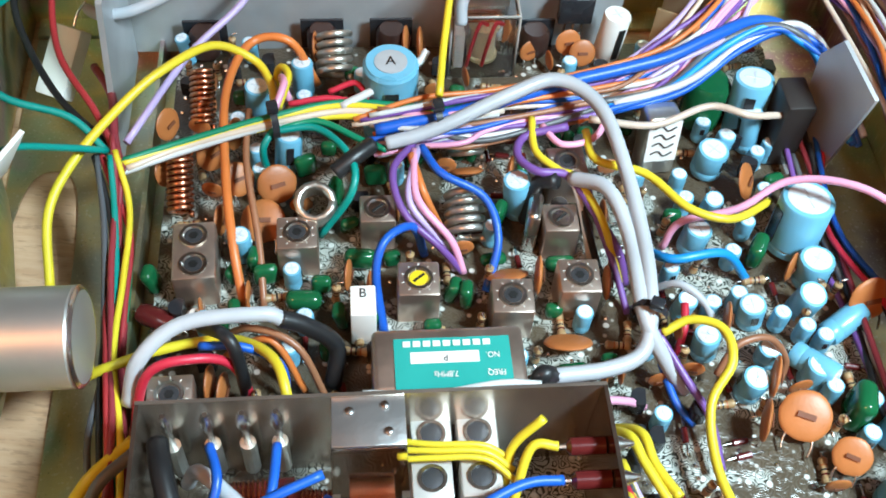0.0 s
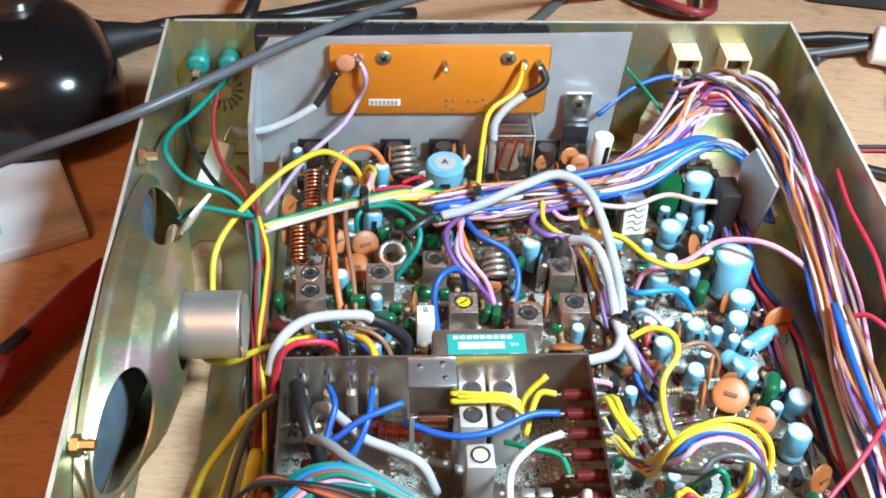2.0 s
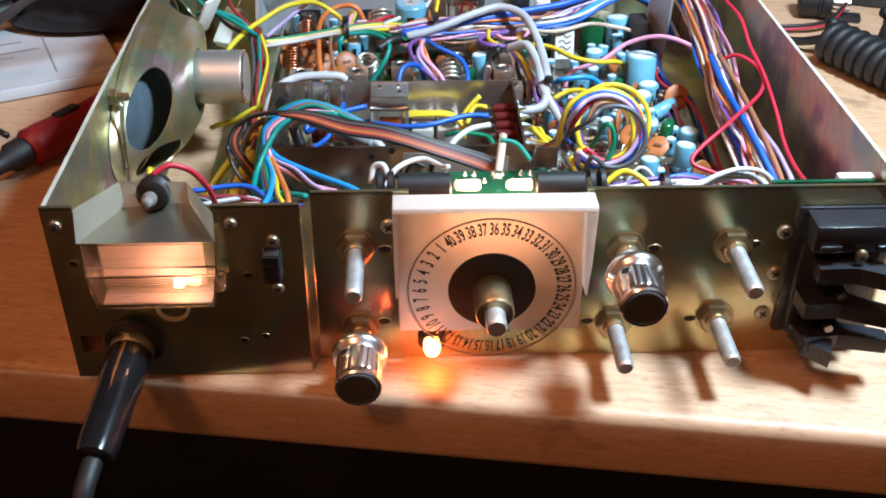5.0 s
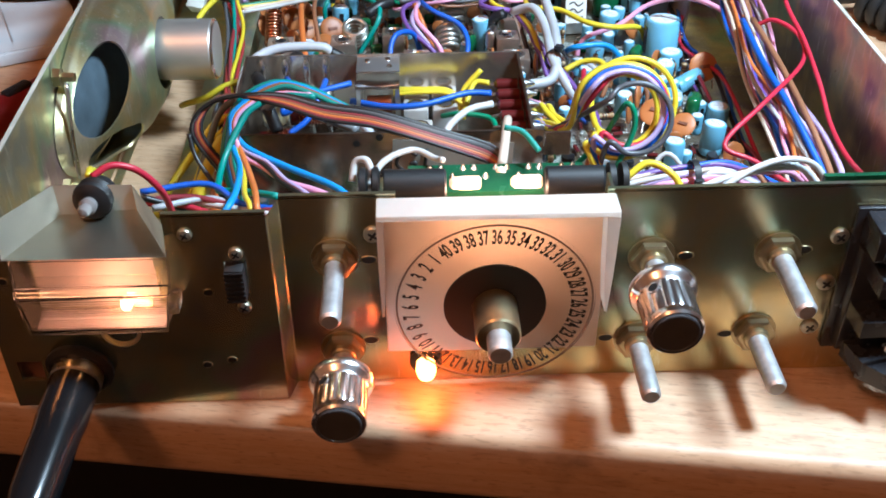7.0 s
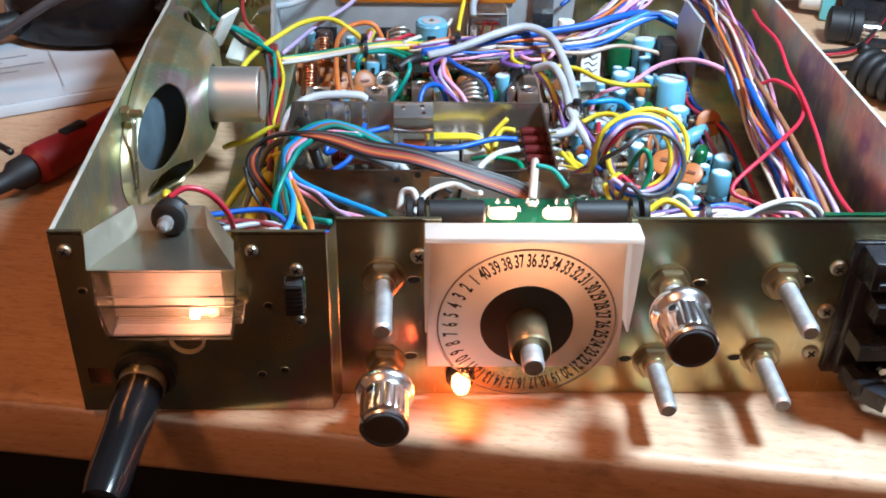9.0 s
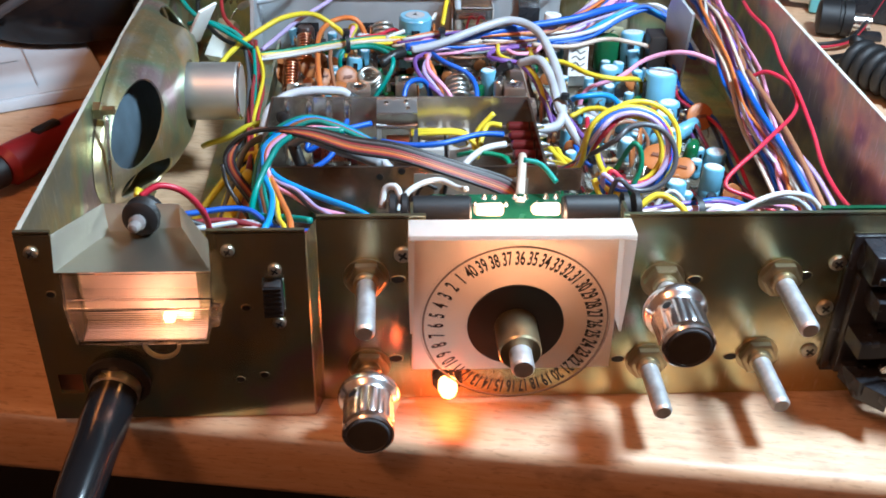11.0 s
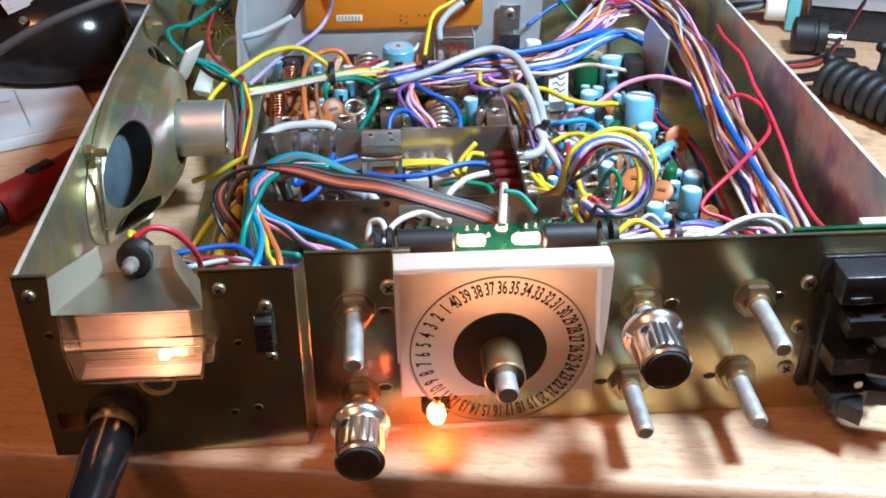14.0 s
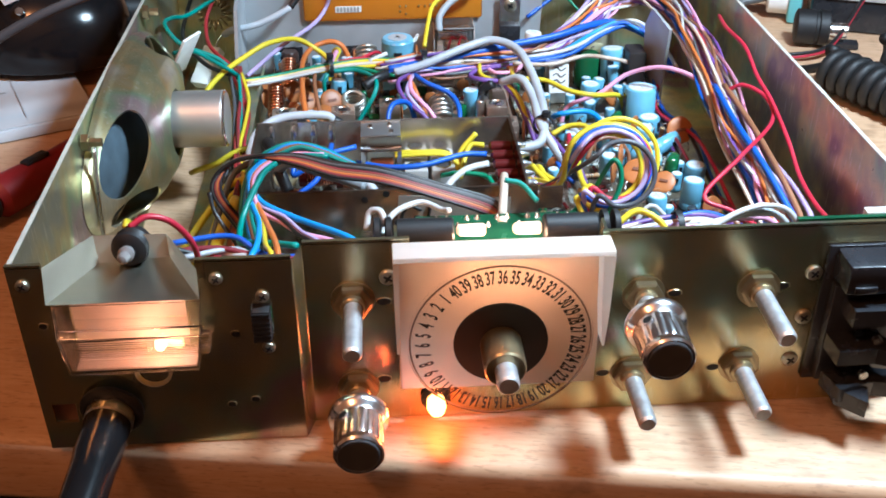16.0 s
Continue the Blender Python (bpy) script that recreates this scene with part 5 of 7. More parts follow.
part("pen_stroke", tube([(0.004, -0.0005, -0.001), (0.009, -0.0005, 0.001), (0.011, -0.0005, -0.004), (0.006, -0.0005, -0.006), (0.004, -0.0005, -0.002)], 0.0006, 6), INK, tag)
part("pen_stroke", tube([(-0.010, -0.0005, -0.003), (-0.004, -0.0005, -0.002), (-0.009, -0.0005, -0.008), (-0.002, -0.0005, -0.008)], 0.0005, 6), INK, tag)

# ---- dial lamps and driver board ----
for x0, x1, s in ((0.1000, 0.1165, -1), (0.1420, 0.1575, 1)):
    t = thing("bulb_sleeve", "black rubber sleeve holding a lit dial bulb", "bulb holder", "dial bulbs", at=((x0 + x1) / 2, 0.0150, 0.0548))
    hl = (x1 - x0) / 2
    part("sleeve", lathe([(0.0034, -hl), (0.0039, -hl + 0.0006), (0.0039, hl - 0.0006), (0.0034, hl)], 24, "x"), RUBBER, t)
    for k, off in enumerate((0.0018, 0.0050)):
        xx = s * (hl + off)
        part("end_ring", moved(lathe([(0.0036, -0.0011), (0.0046, -0.0007), (0.0046, 0.0007), (0.0036, 0.0011)], 24, "x"), xx, 0, 0), RUBBER, t)
    part("bulb", moved(lathe([(0.0008, -0.0040), (0.0016, -0.0032), (0.0018, 0.0), (0.0018, 0.0036), (0.0012, 0.0042)], 20, "x"), -s * (hl + 0.0048), 0, 0), FILAMENT, t)
    part("strap", box(s * hl - 0.0004, s * hl + 0.0004, -0.0128, -0.0046, -0.006, 0.0052), ZINC, t)
drv = thing("driver_board", "small green circuit board with bright solder joints", "circuit board", at=(0.1305, 0.0250, 0.0490), rx=5)
part("board", box(-0.0240, 0.0240, -0.0060, 0.0060, -0.0008, 0.0008), GREEN_PCB, drv)
for k in range(15):
    part("solder_joint", moved(lathe([(0.0010, 0), (0.0007, 0.0006), (0.0003, 0.0014)], 10), -0.021 + 0.003 * k, 0.0042 if k % 3 else 0.0005, 0.0008), SOLDER, drv)
for sx in (-0.022, 0.022):
    part("bracket", box(sx - 0.0008, sx + 0.0008, -0.003, 0.003, -0.040, -0.001), ZINC, drv)
gb = thing("edge_board", "green circuit board edge with white connector strip", "circuit board", at=(0.2335, 0.0150, 0.0))
part("board", box(-0.0180, 0.0148, -0.0008, 0.0008, 0.030, 0.0548), GREEN_PCB, gb)
part("connector", box(0.0030, 0.0145, 0.0010, 0.0040, 0.044, 0.0553, 0.0003), WHITE, gb)
for k in range(6):
    part("solder_joint", moved(lathe([(0.0009, 0), (0.0004, 0.0012)], 8, "y"), -0.016 + 0.0030 * k, 0.0009, 0.0520), SOLDER, gb)
part("foot", box(-0.015, 0.012, -0.0006, 0.0006, 0.0012, 0.0298), ZINC, gb)

# ---- rear sockets and odd parts inside ----
for x in (0.2068, 0.2272):
    t = thing("rear_socket", "cream plastic rear socket with brown inner edge", "socket", "rear sockets", at=(x, DEEP - 0.0013, 0.0468))
    t.scale = (0.86, 0.9, 0.86)
    for b in ((-0.0062, 0.0062, -0.0130, 0, 0.0050, 0.0062), (-0.0062, -0.0050, -0.0130, 0, -0.0062, 0.0048), (0.0050, 0.0062, -0.0130, 0, -0.0062, 0.0048), (-0.0049, 0.0049, -0.0130, 0, -0.0062, -0.0050)):
        part("shell", box(*b, 0.0003), CREAM, t)
    part("inner", box(-0.0046, 0.0046, -0.0050, -0.001, -0.0046, 0.0046), WINE, t)
    part("tab", moved(box(-0.0006, 0.0006, -0.0180, -0.0100, -0.002, 0.002), 0.002, 0, -0.002), SOLDER, t)
    part("sleeve", tube([(0.002, -0.017, -0.002), (0.003, -0.022, -0.006), (0.004, -0.026, -0.013)], 0.0017), CREAM, t)
for x in (0.0092, 0.0215):
    t = thing("rear_terminal", "teal insulated rear terminal with soldered tag", "socket", "rear terminals", at=(x, DEEP - 0.0013, 0.0445))
    part("insulator", lathe([(0.0040, 0), (0.0044, 0.001), (0.0044, 0.006), (0.0032, 0.0072)], 18, "-y"), plain("teal_plastic", (0.01, 0.22, 0.20), 0.4) if "teal_plastic" not in bpy.data.materials else bpy.data.materials["teal_plastic"], t)
    part("tag", box(-0.0014, 0.0014, -0.0130, -0.0072, -0.0006, 0.0006), SOLDER, t)
t = thing("transformer", "olive paper-wrapped transformer block behind the loom", "transformer", at=(0.2010, 0.2520, 0.0012), rz=-28)
part("block", box(-0.0100, 0.0100, -0.0075, 0.0075, 0, 0.0280, 0.0008), plain("olive_wrap", (0.30, 0.26, 0.17), 0.6, 0, 0.2, 200, 0.2), t)
part("end_cheek", box(-0.0110, 0.0110, -0.0085, -0.0077, 0, 0.0200, 0.0003), CREAM, t)
t = thing("ceramic_block", "white ceramic power resistor leaning in the corner", "resistor", at=(0.0160, 0.2360, 0.0160), rx=40, rz=-25)
part("body", box(-0.0045, 0.0045, -0.0100, 0.0100, -0.0030, 0.0030, 0.0006), WHITE, t)
part("lead", tube([(0, 0.010, 0), (0, 0.0145, 0), (0.002, 0.018, 0.001)], 0.0004, 6), SOLDER, t)
t = thing("ferrite_choke", "wound ring choke between the rear terminals", "coil", at=(0.0180, 0.2630, 0.0330), rx=60)
for k in range(16):
    a = 2 * math.pi * k / 16
    ring = bmesh.new()
    pts = [((0.0060 + 0.0022 * math.cos(b)) * math.cos(a), (0.0060 + 0.0022 * math.cos(b)) * math.sin(a), 0.0026 * math.sin(b)) for b in [j * math.pi / 5 for j in range(11)]]
    part("turn", tube(pts, 0.0006, 6, sharp=True), BRASS, t)
t = thing("black_cover", "wrinkled black cover strip along the rear wall", "cover", at=(0, DEEP, 0))
part("cover", box(0.0330, 0.1500, -0.0110, -0.0014, 0.0300, 0.0612, 0.0015, 3), BLACK, t)
for k in range(9):
    part("crease", tube([(0.0380 + 0.0120 * k, -0.0108, 0.0560), (0.0410 + 0.0115 * k, -0.0060, 0.0614), (0.0430 + 0.0120 * k, -0.0020, 0.0612)], 0.0006, 6, 3), BLACK, t)
t = thing("disc_on_amber_board", "pink-orange ceramic disc on the amber board", "capacitor", at=(0.0690, 0.2440, 0.0600))
part("disc", moved(lathe([(0.0028, -0.0008), (0.0036, -0.0004), (0.0036, 0.0004), (0.0028, 0.0008)], 24, "y"), 0, 0, 0), plain("pink_ceramic", (0.62, 0.27, 0.15), 0.5), t)
part("lead", tube([(0.002, 0.0006, 0), (0.003, 0.002, 0.001), (0.004, 0.0036, 0.002)], 0.0003, 6, 4), SOLDER, t)
# ---- wiring ----
TONES = {"yellow": (0.68, 0.54, 0.03), "white": (0.57, 0.57, 0.56), "grey": (0.44, 0.46, 0.49), "blue": (0.012, 0.10, 0.50), "sky": (0.02, 0.28, 0.70), "purple": (0.16, 0.07, 0.28), "lilac": (0.46, 0.36, 0.60), "pink": (0.75, 0.34, 0.50),
         "red": (0.52, 0.022, 0.05), "orange": (0.60, 0.17, 0.04), "brown": (0.28, 0.12, 0.06), "green": (0.005, 0.20, 0.10), "teal": (0.006, 0.24, 0.20), "black": (0.015, 0.015, 0.016), "darkgrey": (0.10, 0.105, 0.11), "cream": (0.62, 0.50, 0.40), "maroon": (0.25, 0.03, 0.04), "slate": (0.22, 0.23, 0.24), "rust": (0.36, 0.03, 0.035), "midgrey": (0.085, 0.09, 0.10)}
PVC = {k: plain("wire_" + k, v, 0.40, 0, 0.22, 180, 0.08) for k, v in TONES.items()}


def spoken(colour):
    return {"sky": "light blue", "slate": "grey", "rust": "dark red", "darkgrey": "dark grey", "midgrey": "grey"}.get(colour, colour)


def wire(colour, r, pts, label="", name="wire", group="hook-up wires"):
    ob = part(name, tube(pts, r, 8, 7), PVC[colour])
    return tagged(ob, label or spoken(colour) + " insulated hook-up wire over the board", "wire", group)


def bundle(path, colours, r, spread, seed, loose=0.0012, label="", flat=0.8):
    """Single wires running side by side along one line, each with its own small wander."""
    g = random.Random(seed)
    n = len(colours)
    for k, c in enumerate(colours):
        a, q = g.uniform(0, 6.28), math.sqrt((k + 0.5) / n) * spread
        base = Vector((q * math.cos(a), q * math.sin(a), q * math.sin(a) * flat))
        pts = [Vector(p) + base + Vector((g.uniform(-1, 1), g.uniform(-1, 1), g.uniform(-1, 1) * 0.6)) * loose for p in path]
        wire(c, r, pts, label or spoken(c) + " wire in the bundled wiring loom", group="wiring loom")


bundle([(0.0387, 0.1865, 0.0283), (0.0527, 0.1934, 0.0279), (0.0758, 0.2004, 0.0292), (0.0942, 0.2039, 0.0292), (0.1180, 0.2001, 0.0297), (0.1333, 0.2017, 0.0302)], ("yellow", "white", "green", "cream", "yellow"), 0.0009, 0.0018, 3, 0.0005)
LOOM = [(0.1002, 0.1970, 0.0282), (0.1168, 0.1986, 0.0297), (0.1312, 0.2016, 0.0302), (0.1602, 0.2077, 0.0302), (0.1804, 0.2155, 0.0329), (0.1947, 0.2281, 0.0377), (0.2059, 0.2416, 0.0420), (0.2150, 0.2440, 0.0455), (0.2262, 0.2350, 0.0465), (0.2325, 0.2080, 0.0455), (0.2318, 0.1850, 0.0440)]
FALL = [(0.2318, 0.1850, 0.0440), (0.2295, 0.1450, 0.0400), (0.2275, 0.1100, 0.0350), (0.2288, 0.0800, 0.0290), (0.2280, 0.0480, 0.0240)]
bundle(LOOM + FALL[1:], ("blue", "white", "brown", "orange", "pink", "purple", "blue", "white", "brown", "lilac", "pink", "cream", "orange", "grey", "purple", "darkgrey", "white", "purple", "pink", "brown"), 0.00072, 0.0052, 11, 0.0030)
bundle([(0.2072, 0.2615, 0.0347), (0.2086, 0.2542, 0.0419), (0.2150, 0.2470, 0.0480), (0.2270, 0.2370, 0.0490), (0.2345, 0.2080, 0.0480), (0.2345, 0.1750, 0.0440), (0.2320, 0.1350, 0.0390), (0.2300, 0.0980, 0.0330), (0.2330, 0.0700, 0.0270), (0.2350, 0.0400, 0.0230)],
       ("purple", "white", "red", "pink", "darkgrey", "brown", "lilac", "red", "blue", "cream", "white", "pink", "purple", "maroon", "black", "lilac", "white", "purple", "pink", "darkgrey"), 0.00072, 0.0054, 21, 0.0042)
bundle([(0.1518, 0.2042, 0.0278), (0.1726, 0.2140, 0.0282), (0.1899, 0.2270, 0.0329), (0.2022, 0.2443, 0.0379), (0.2086, 0.2572, 0.0389)], ("brown", "pink", "orange", "white", "purple", "lilac"), 0.0009, 0.0040, 31, 0.0018)
bundle([(0.1617, 0.2012, 0.0279), (0.1821, 0.2072, 0.0292), (0.1975, 0.2177, 0.0331), (0.2104, 0.2207, 0.0372), (0.2190, 0.2190, 0.0360), (0.2260, 0.2120, 0.0310), (0.2270, 0.1900, 0.0260)], ("blue", "blue", "sky", "white", "darkgrey"), 0.0010, 0.0030, 41, 0.0012)
for x, y, z, rz in ((0.0758, 0.2004, 0.0292, 12), (0.1173, 0.1986, 0.0307, 8), (0.1625, 0.1400, 0.0262, 60)):
    t = thing("cable_tie", "black cable tie round the wiring", "cable tie", "cable ties", at=(x, y, z), rz=rz)
    part("band", lathe([(0.0044, -0.0009), (0.0047, -0.0009), (0.0047, 0.0009), (0.0044, 0.0009)], 20, "x", False), BLACK, t)
    part("lock", box(-0.0014, 0.0014, -0.0022, 0.0010, 0.0040, 0.0064, 0.0004), BLACK, t)

GREY = "grey screened cable curving over the board"
wire("grey", 0.0019, [(0.1040, 0.1915, 0.0293), (0.1120, 0.1930, 0.0305), (0.1210, 0.1955, 0.0325), (0.1350, 0.2005, 0.0362), (0.1480, 0.2040, 0.0382), (0.1580, 0.1960, 0.0370), (0.1620, 0.1780, 0.0340), (0.1635, 0.1550, 0.0305), (0.1625, 0.1400, 0.0270), (0.1598, 0.1321, 0.0228), (0.1512, 0.1285, 0.0225), (0.1384, 0.1270, 0.0230)], GREY, "screened_cable", "screened cables")
wire("blue", 0.0017, [(0.1015, 0.1965, 0.0288), (0.1170, 0.1990, 0.0304), (0.1360, 0.2030, 0.0322), (0.1510, 0.2075, 0.0334), (0.1670, 0.2110, 0.0346), (0.1800, 0.2140, 0.0360), (0.1930, 0.2200, 0.0375), (0.2050, 0.2260, 0.0370), (0.2150, 0.2270, 0.0345), (0.2240, 0.2200, 0.0310), (0.2260, 0.2000, 0.0270)], "thick blue cable laced along the wiring loom", "cable", "wiring loom")
wire("grey", 0.0019, [(0.1498, 0.1795, 0.0283), (0.1568, 0.1720, 0.0330), (0.1605, 0.1596, 0.0300), (0.1610, 0.1394, 0.0270), (0.1659, 0.1313, 0.0200), (0.1714, 0.1272, 0.0130)], GREY, "screened_cable", "screened cables")
wire("grey", 0.0018, [(0.0454, 0.1264, 0.0200), (0.0491, 0.1316, 0.0300), (0.0583, 0.1375, 0.0340), (0.0746, 0.1392, 0.0340), (0.0790, 0.1393, 0.0315)], GREY, "screened_cable", "screened cables")
wire("black", 0.0021, [(0.0785, 0.1393, 0.0318), (0.0840, 0.1395, 0.0280), (0.0905, 0.1387, 0.0200), (0.0893, 0.1330, 0.0120)], "black heat-shrink end of a screened cable")
wire("black", 0.0021, [(0.1460, 0.1790, 0.0280), (0.1420, 0.1815, 0.0240), (0.1400, 0.1790, 0.0120)], "black heat-shrink end of a screened cable")
wire("black", 0.0022, [(0.1007, 0.1923, 0.0282), (0.0960, 0.1882, 0.0282), (0.0910, 0.1850, 0.0260)], "black heat-shrink end of a screened cable")
wire("black", 0.0021, [(0.1385, 0.1270, 0.0230), (0.1355, 0.1262, 0.0250), (0.1340, 0.1245, 0.0120)], "black heat-shrink end of a screened cable")

wire("yellow", 0.0012, [(0.0232, 0.1590, 0.0160), (0.0236, 0.1735, 0.0275), (0.0293, 0.1865, 0.0322), (0.0390, 0.2010, 0.0348), (0.0485, 0.2110, 0.0368), (0.0600, 0.2230, 0.0338), (0.0700, 0.2245, 0.0270), (0.0745, 0.2170, 0.0255), (0.0762, 0.2050, 0.0280)], "yellow wire arching high from speaker to board")
wire("yellow", 0.0012, [(0.0190, 0.1480, 0.0060), (0.0231, 0.1402, 0.0112), (0.0317, 0.1345, 0.0166), (0.0400, 0.1345, 0.0215), (0.0500, 0.1375, 0.0226), (0.0617, 0.1395, 0.0232), (0.0698, 0.1372, 0.0264), (0.0775, 0.1290, 0.0320), (0.0805, 0.1200, 0.0300), (0.0812, 0.1150, 0.0110)])
wire("red", 0.0011, [(0.0453, 0.1229, 0.0120), (0.0509, 0.1275, 0.0300), (0.0601, 0.1298, 0.0320), (0.0682, 0.1313, 0.0260), (0.0720, 0.1280, 0.0120)])
wire("black", 0.0015, [(0.0607, 0.1418, 0.0260), (0.0685, 0.1329, 0.0330), (0.0706, 0.1290, 0.0120)])
wire("blue", 0.0010, [(0.0611, 0.1353, 0.0280), (0.0707, 0.1335, 0.0300), (0.0783, 0.1331, 0.0220), (0.0790, 0.1290, 0.0110)])
wire("brown", 0.0009, [(0.0640, 0.1420, 0.0200), (0.0720, 0.1400, 0.0270), (0.0820, 0.1360, 0.0250), (0.0880, 0.1290, 0.0130)])
wire("orange", 0.0009, [(0.0650, 0.1400, 0.0150), (0.0760, 0.1380, 0.0250), (0.0830, 0.1320, 0.0120)])
wire("teal", 0.0010, [(0.0759, 0.1980, 0.0278), (0.0868, 0.1984, 0.0279), (0.0950, 0.1882, 0.0283), (0.0951, 0.1796, 0.0250), (0.0868, 0.1761, 0.0120)])
wire("teal", 0.0010, [(0.0759, 0.1989, 0.0279), (0.0729, 0.1946, 0.0240), (0.0740, 0.1957, 0.0110)])
wire("green", 0.0009, [(0.0759, 0.1980, 0.0278), (0.0868, 0.2006, 0.0282), (0.0981, 0.1940, 0.0279), (0.1041, 0.1903, 0.0283)])
wire("orange", 0.0012, [(0.0864, 0.2290, 0.0130), (0.0797, 0.2303, 0.0280), (0.0690, 0.2297, 0.0282), (0.0633, 0.2113, 0.0282), (0.0638, 0.1876, 0.0240), (0.0660, 0.1684, 0.0200), (0.0682, 0.1562, 0.0110)])
wire("brown", 0.0009, [(0.0694, 0.2053, 0.0279), (0.0690, 0.1900, 0.0250), (0.0720, 0.1700, 0.0180), (0.0730, 0.1560, 0.0110)])
wire("lilac", 0.0010, [(0.0735, 0.2470, 0.0600), (0.0765, 0.2440, 0.0530), (0.0733, 0.2476, 0.0402), (0.0669, 0.2373, 0.0352), (0.0531, 0.2216, 0.0312), (0.0397, 0.1946, 0.0283)])
wire("pink", 0.0010, [(0.0757, 0.2027, 0.0292), (0.0785, 0.2100, 0.0322), (0.0775, 0.2166, 0.0278), (0.0790, 0.2160, 0.0200)])
wire("yellow", 0.0010, [(0.0770, 0.2047, 0.0292), (0.0796, 0.2141, 0.0312), (0.0766, 0.2196, 0.0279), (0.0740, 0.2180, 0.0120)])
wire("red", 0.0008, [(0.0796, 0.2058, 0.0292), (0.0899, 0.2068, 0.0302), (0.0992, 0.2058, 0.0292), (0.0971, 0.2110, 0.0312), (0.0899, 0.2099, 0.0292)])
wire("white", 0.0011, [(0.0930, 0.2042, 0.0297), (0.1023, 0.2079, 0.0322), (0.1127, 0.2142, 0.0342), (0.1158, 0.2174, 0.0362)])
wire("blue", 0.0011, [(0.1018, 0.1475, 0.0110), (0.1002, 0.1570, 0.0220), (0.1028, 0.1633, 0.0270), (0.1096, 0.1691, 0.0240), (0.1130, 0.1700, 0.0110)])
wire("purple", 0.0010, [(0.1126, 0.1965, 0.0292), (0.1112, 0.1929, 0.0278), (0.1054, 0.1835, 0.0283), (0.1077, 0.1727, 0.0250), (0.1164, 0.1662, 0.0190), (0.1222, 0.1642, 0.0110)])
wire("pink", 0.0010, [(0.1111, 0.1905, 0.0278), (0.1110, 0.1756, 0.0270), (0.1191, 0.1676, 0.0200), (0.1225, 0.1640, 0.0110)])
wire("lilac", 0.0009, [(0.1122, 0.1915, 0.0278), (0.1090, 0.1756, 0.0265), (0.1160, 0.1690, 0.0190), (0.1205, 0.1650, 0.0110)])
wire("orange", 0.0011, [(0.1102, 0.1890, 0.0279), (0.1130, 0.1782, 0.0250), (0.1179, 0.1765, 0.0120)])
wire("blue", 0.0011, [(0.1130, 0.1916, 0.0278), (0.1173, 0.1826, 0.0280), (0.1280, 0.1777, 0.0240), (0.1310, 0.1681, 0.0190), (0.1275, 0.1581, 0.0110)])
wire("yellow", 0.0011, [(0.1559, 0.1954, 0.0282), (0.1571, 0.1857, 0.0280), (0.1689, 0.1804, 0.0283), (0.1777, 0.1694, 0.0280), (0.1882, 0.1664, 0.0270), (0.2002, 0.1742, 0.0230), (0.2052, 0.1825, 0.0130)])
wire("yellow", 0.0010, [(0.1423, 0.2001, 0.0282), (0.1419, 0.1889, 0.0283), (0.1474, 0.1822, 0.0280), (0.1507, 0.1799, 0.0280), (0.1560, 0.1680, 0.0260), (0.1610, 0.1580, 0.0130)])
wire("pink", 0.0010, [(0.1748, 0.1698, 0.0110), (0.1779, 0.1711, 0.0200), (0.1909, 0.1703, 0.0260), (0.2023, 0.1730, 0.0330), (0.2142, 0.1671, 0.0385), (0.2240, 0.1580, 0.0390), (0.2310, 0.1450, 0.0370)])
wire("cream", 0.0010, [(0.1571, 0.1985, 0.0292), (0.1736, 0.1957, 0.0294), (0.1893, 0.2007, 0.0308), (0.1996, 0.1968, 0.0311), (0.2128, 0.2008, 0.0250), (0.2160, 0.1980, 0.0110)])
wire("purple", 0.0011, [(0.1511, 0.1961, 0.0292), (0.1400, 0.1943, 0.0277), (0.1372, 0.1873, 0.0282), (0.1414, 0.1815, 0.0290), (0.1490, 0.1806, 0.0280), (0.1543, 0.1713, 0.0260), (0.1602, 0.1626, 0.0200), (0.1631, 0.1590, 0.0110)])
wire("pink", 0.0009, [(0.1447, 0.1975, 0.0282), (0.1491, 0.1911, 0.0280), (0.1576, 0.1930, 0.0279), (0.1623, 0.1996, 0.0292)])
wire("purple", 0.0009, [(0.1530, 0.1800, 0.0290), (0.1550, 0.1700, 0.0250), (0.1590, 0.1600, 0.0180), (0.1620, 0.1500, 0.0110)])
wire("black", 0.0010, [(0.1510, 0.1800, 0.0270), (0.1530, 0.1720, 0.0220), (0.1570, 0.1640, 0.0110)])
wire("white", 0.0009, [(0.1500, 0.1795, 0.0280), (0.1520, 0.1740, 0.0240), (0.1550, 0.1660, 0.0120)])
wire("sky", 0.0012, [(0.1689, 0.1635, 0.0180), (0.1729, 0.1577, 0.0230), (0.1859, 0.1596, 0.0220), (0.1946, 0.1590, 0.0110)])
wire("grey", 0.0010, [(0.1680, 0.1560, 0.0120), (0.1740, 0.1530, 0.0190), (0.1800, 0.1480, 0.0170), (0.1830, 0.1420, 0.0110)])
wire("yellow", 0.0011, [(0.1652, 0.1365, 0.0240), (0.1718, 0.1383, 0.0265), (0.1781, 0.1346, 0.0280), (0.1785, 0.1265, 0.0270), (0.1727, 0.1181, 0.0230), (0.1719, 0.1040, 0.0200), (0.1750, 0.0900, 0.0200)])
wire("purple", 0.0010, [(0.1640, 0.1370, 0.0240), (0.1700, 0.1270, 0.0190), (0.1740, 0.1180, 0.0170), (0.1745, 0.1060, 0.0150)])
wire("blue", 0.0010, [(0.1660, 0.1330, 0.0160), (0.1680, 0.1240, 0.0140), (0.1720, 0.1190, 0.0115)])
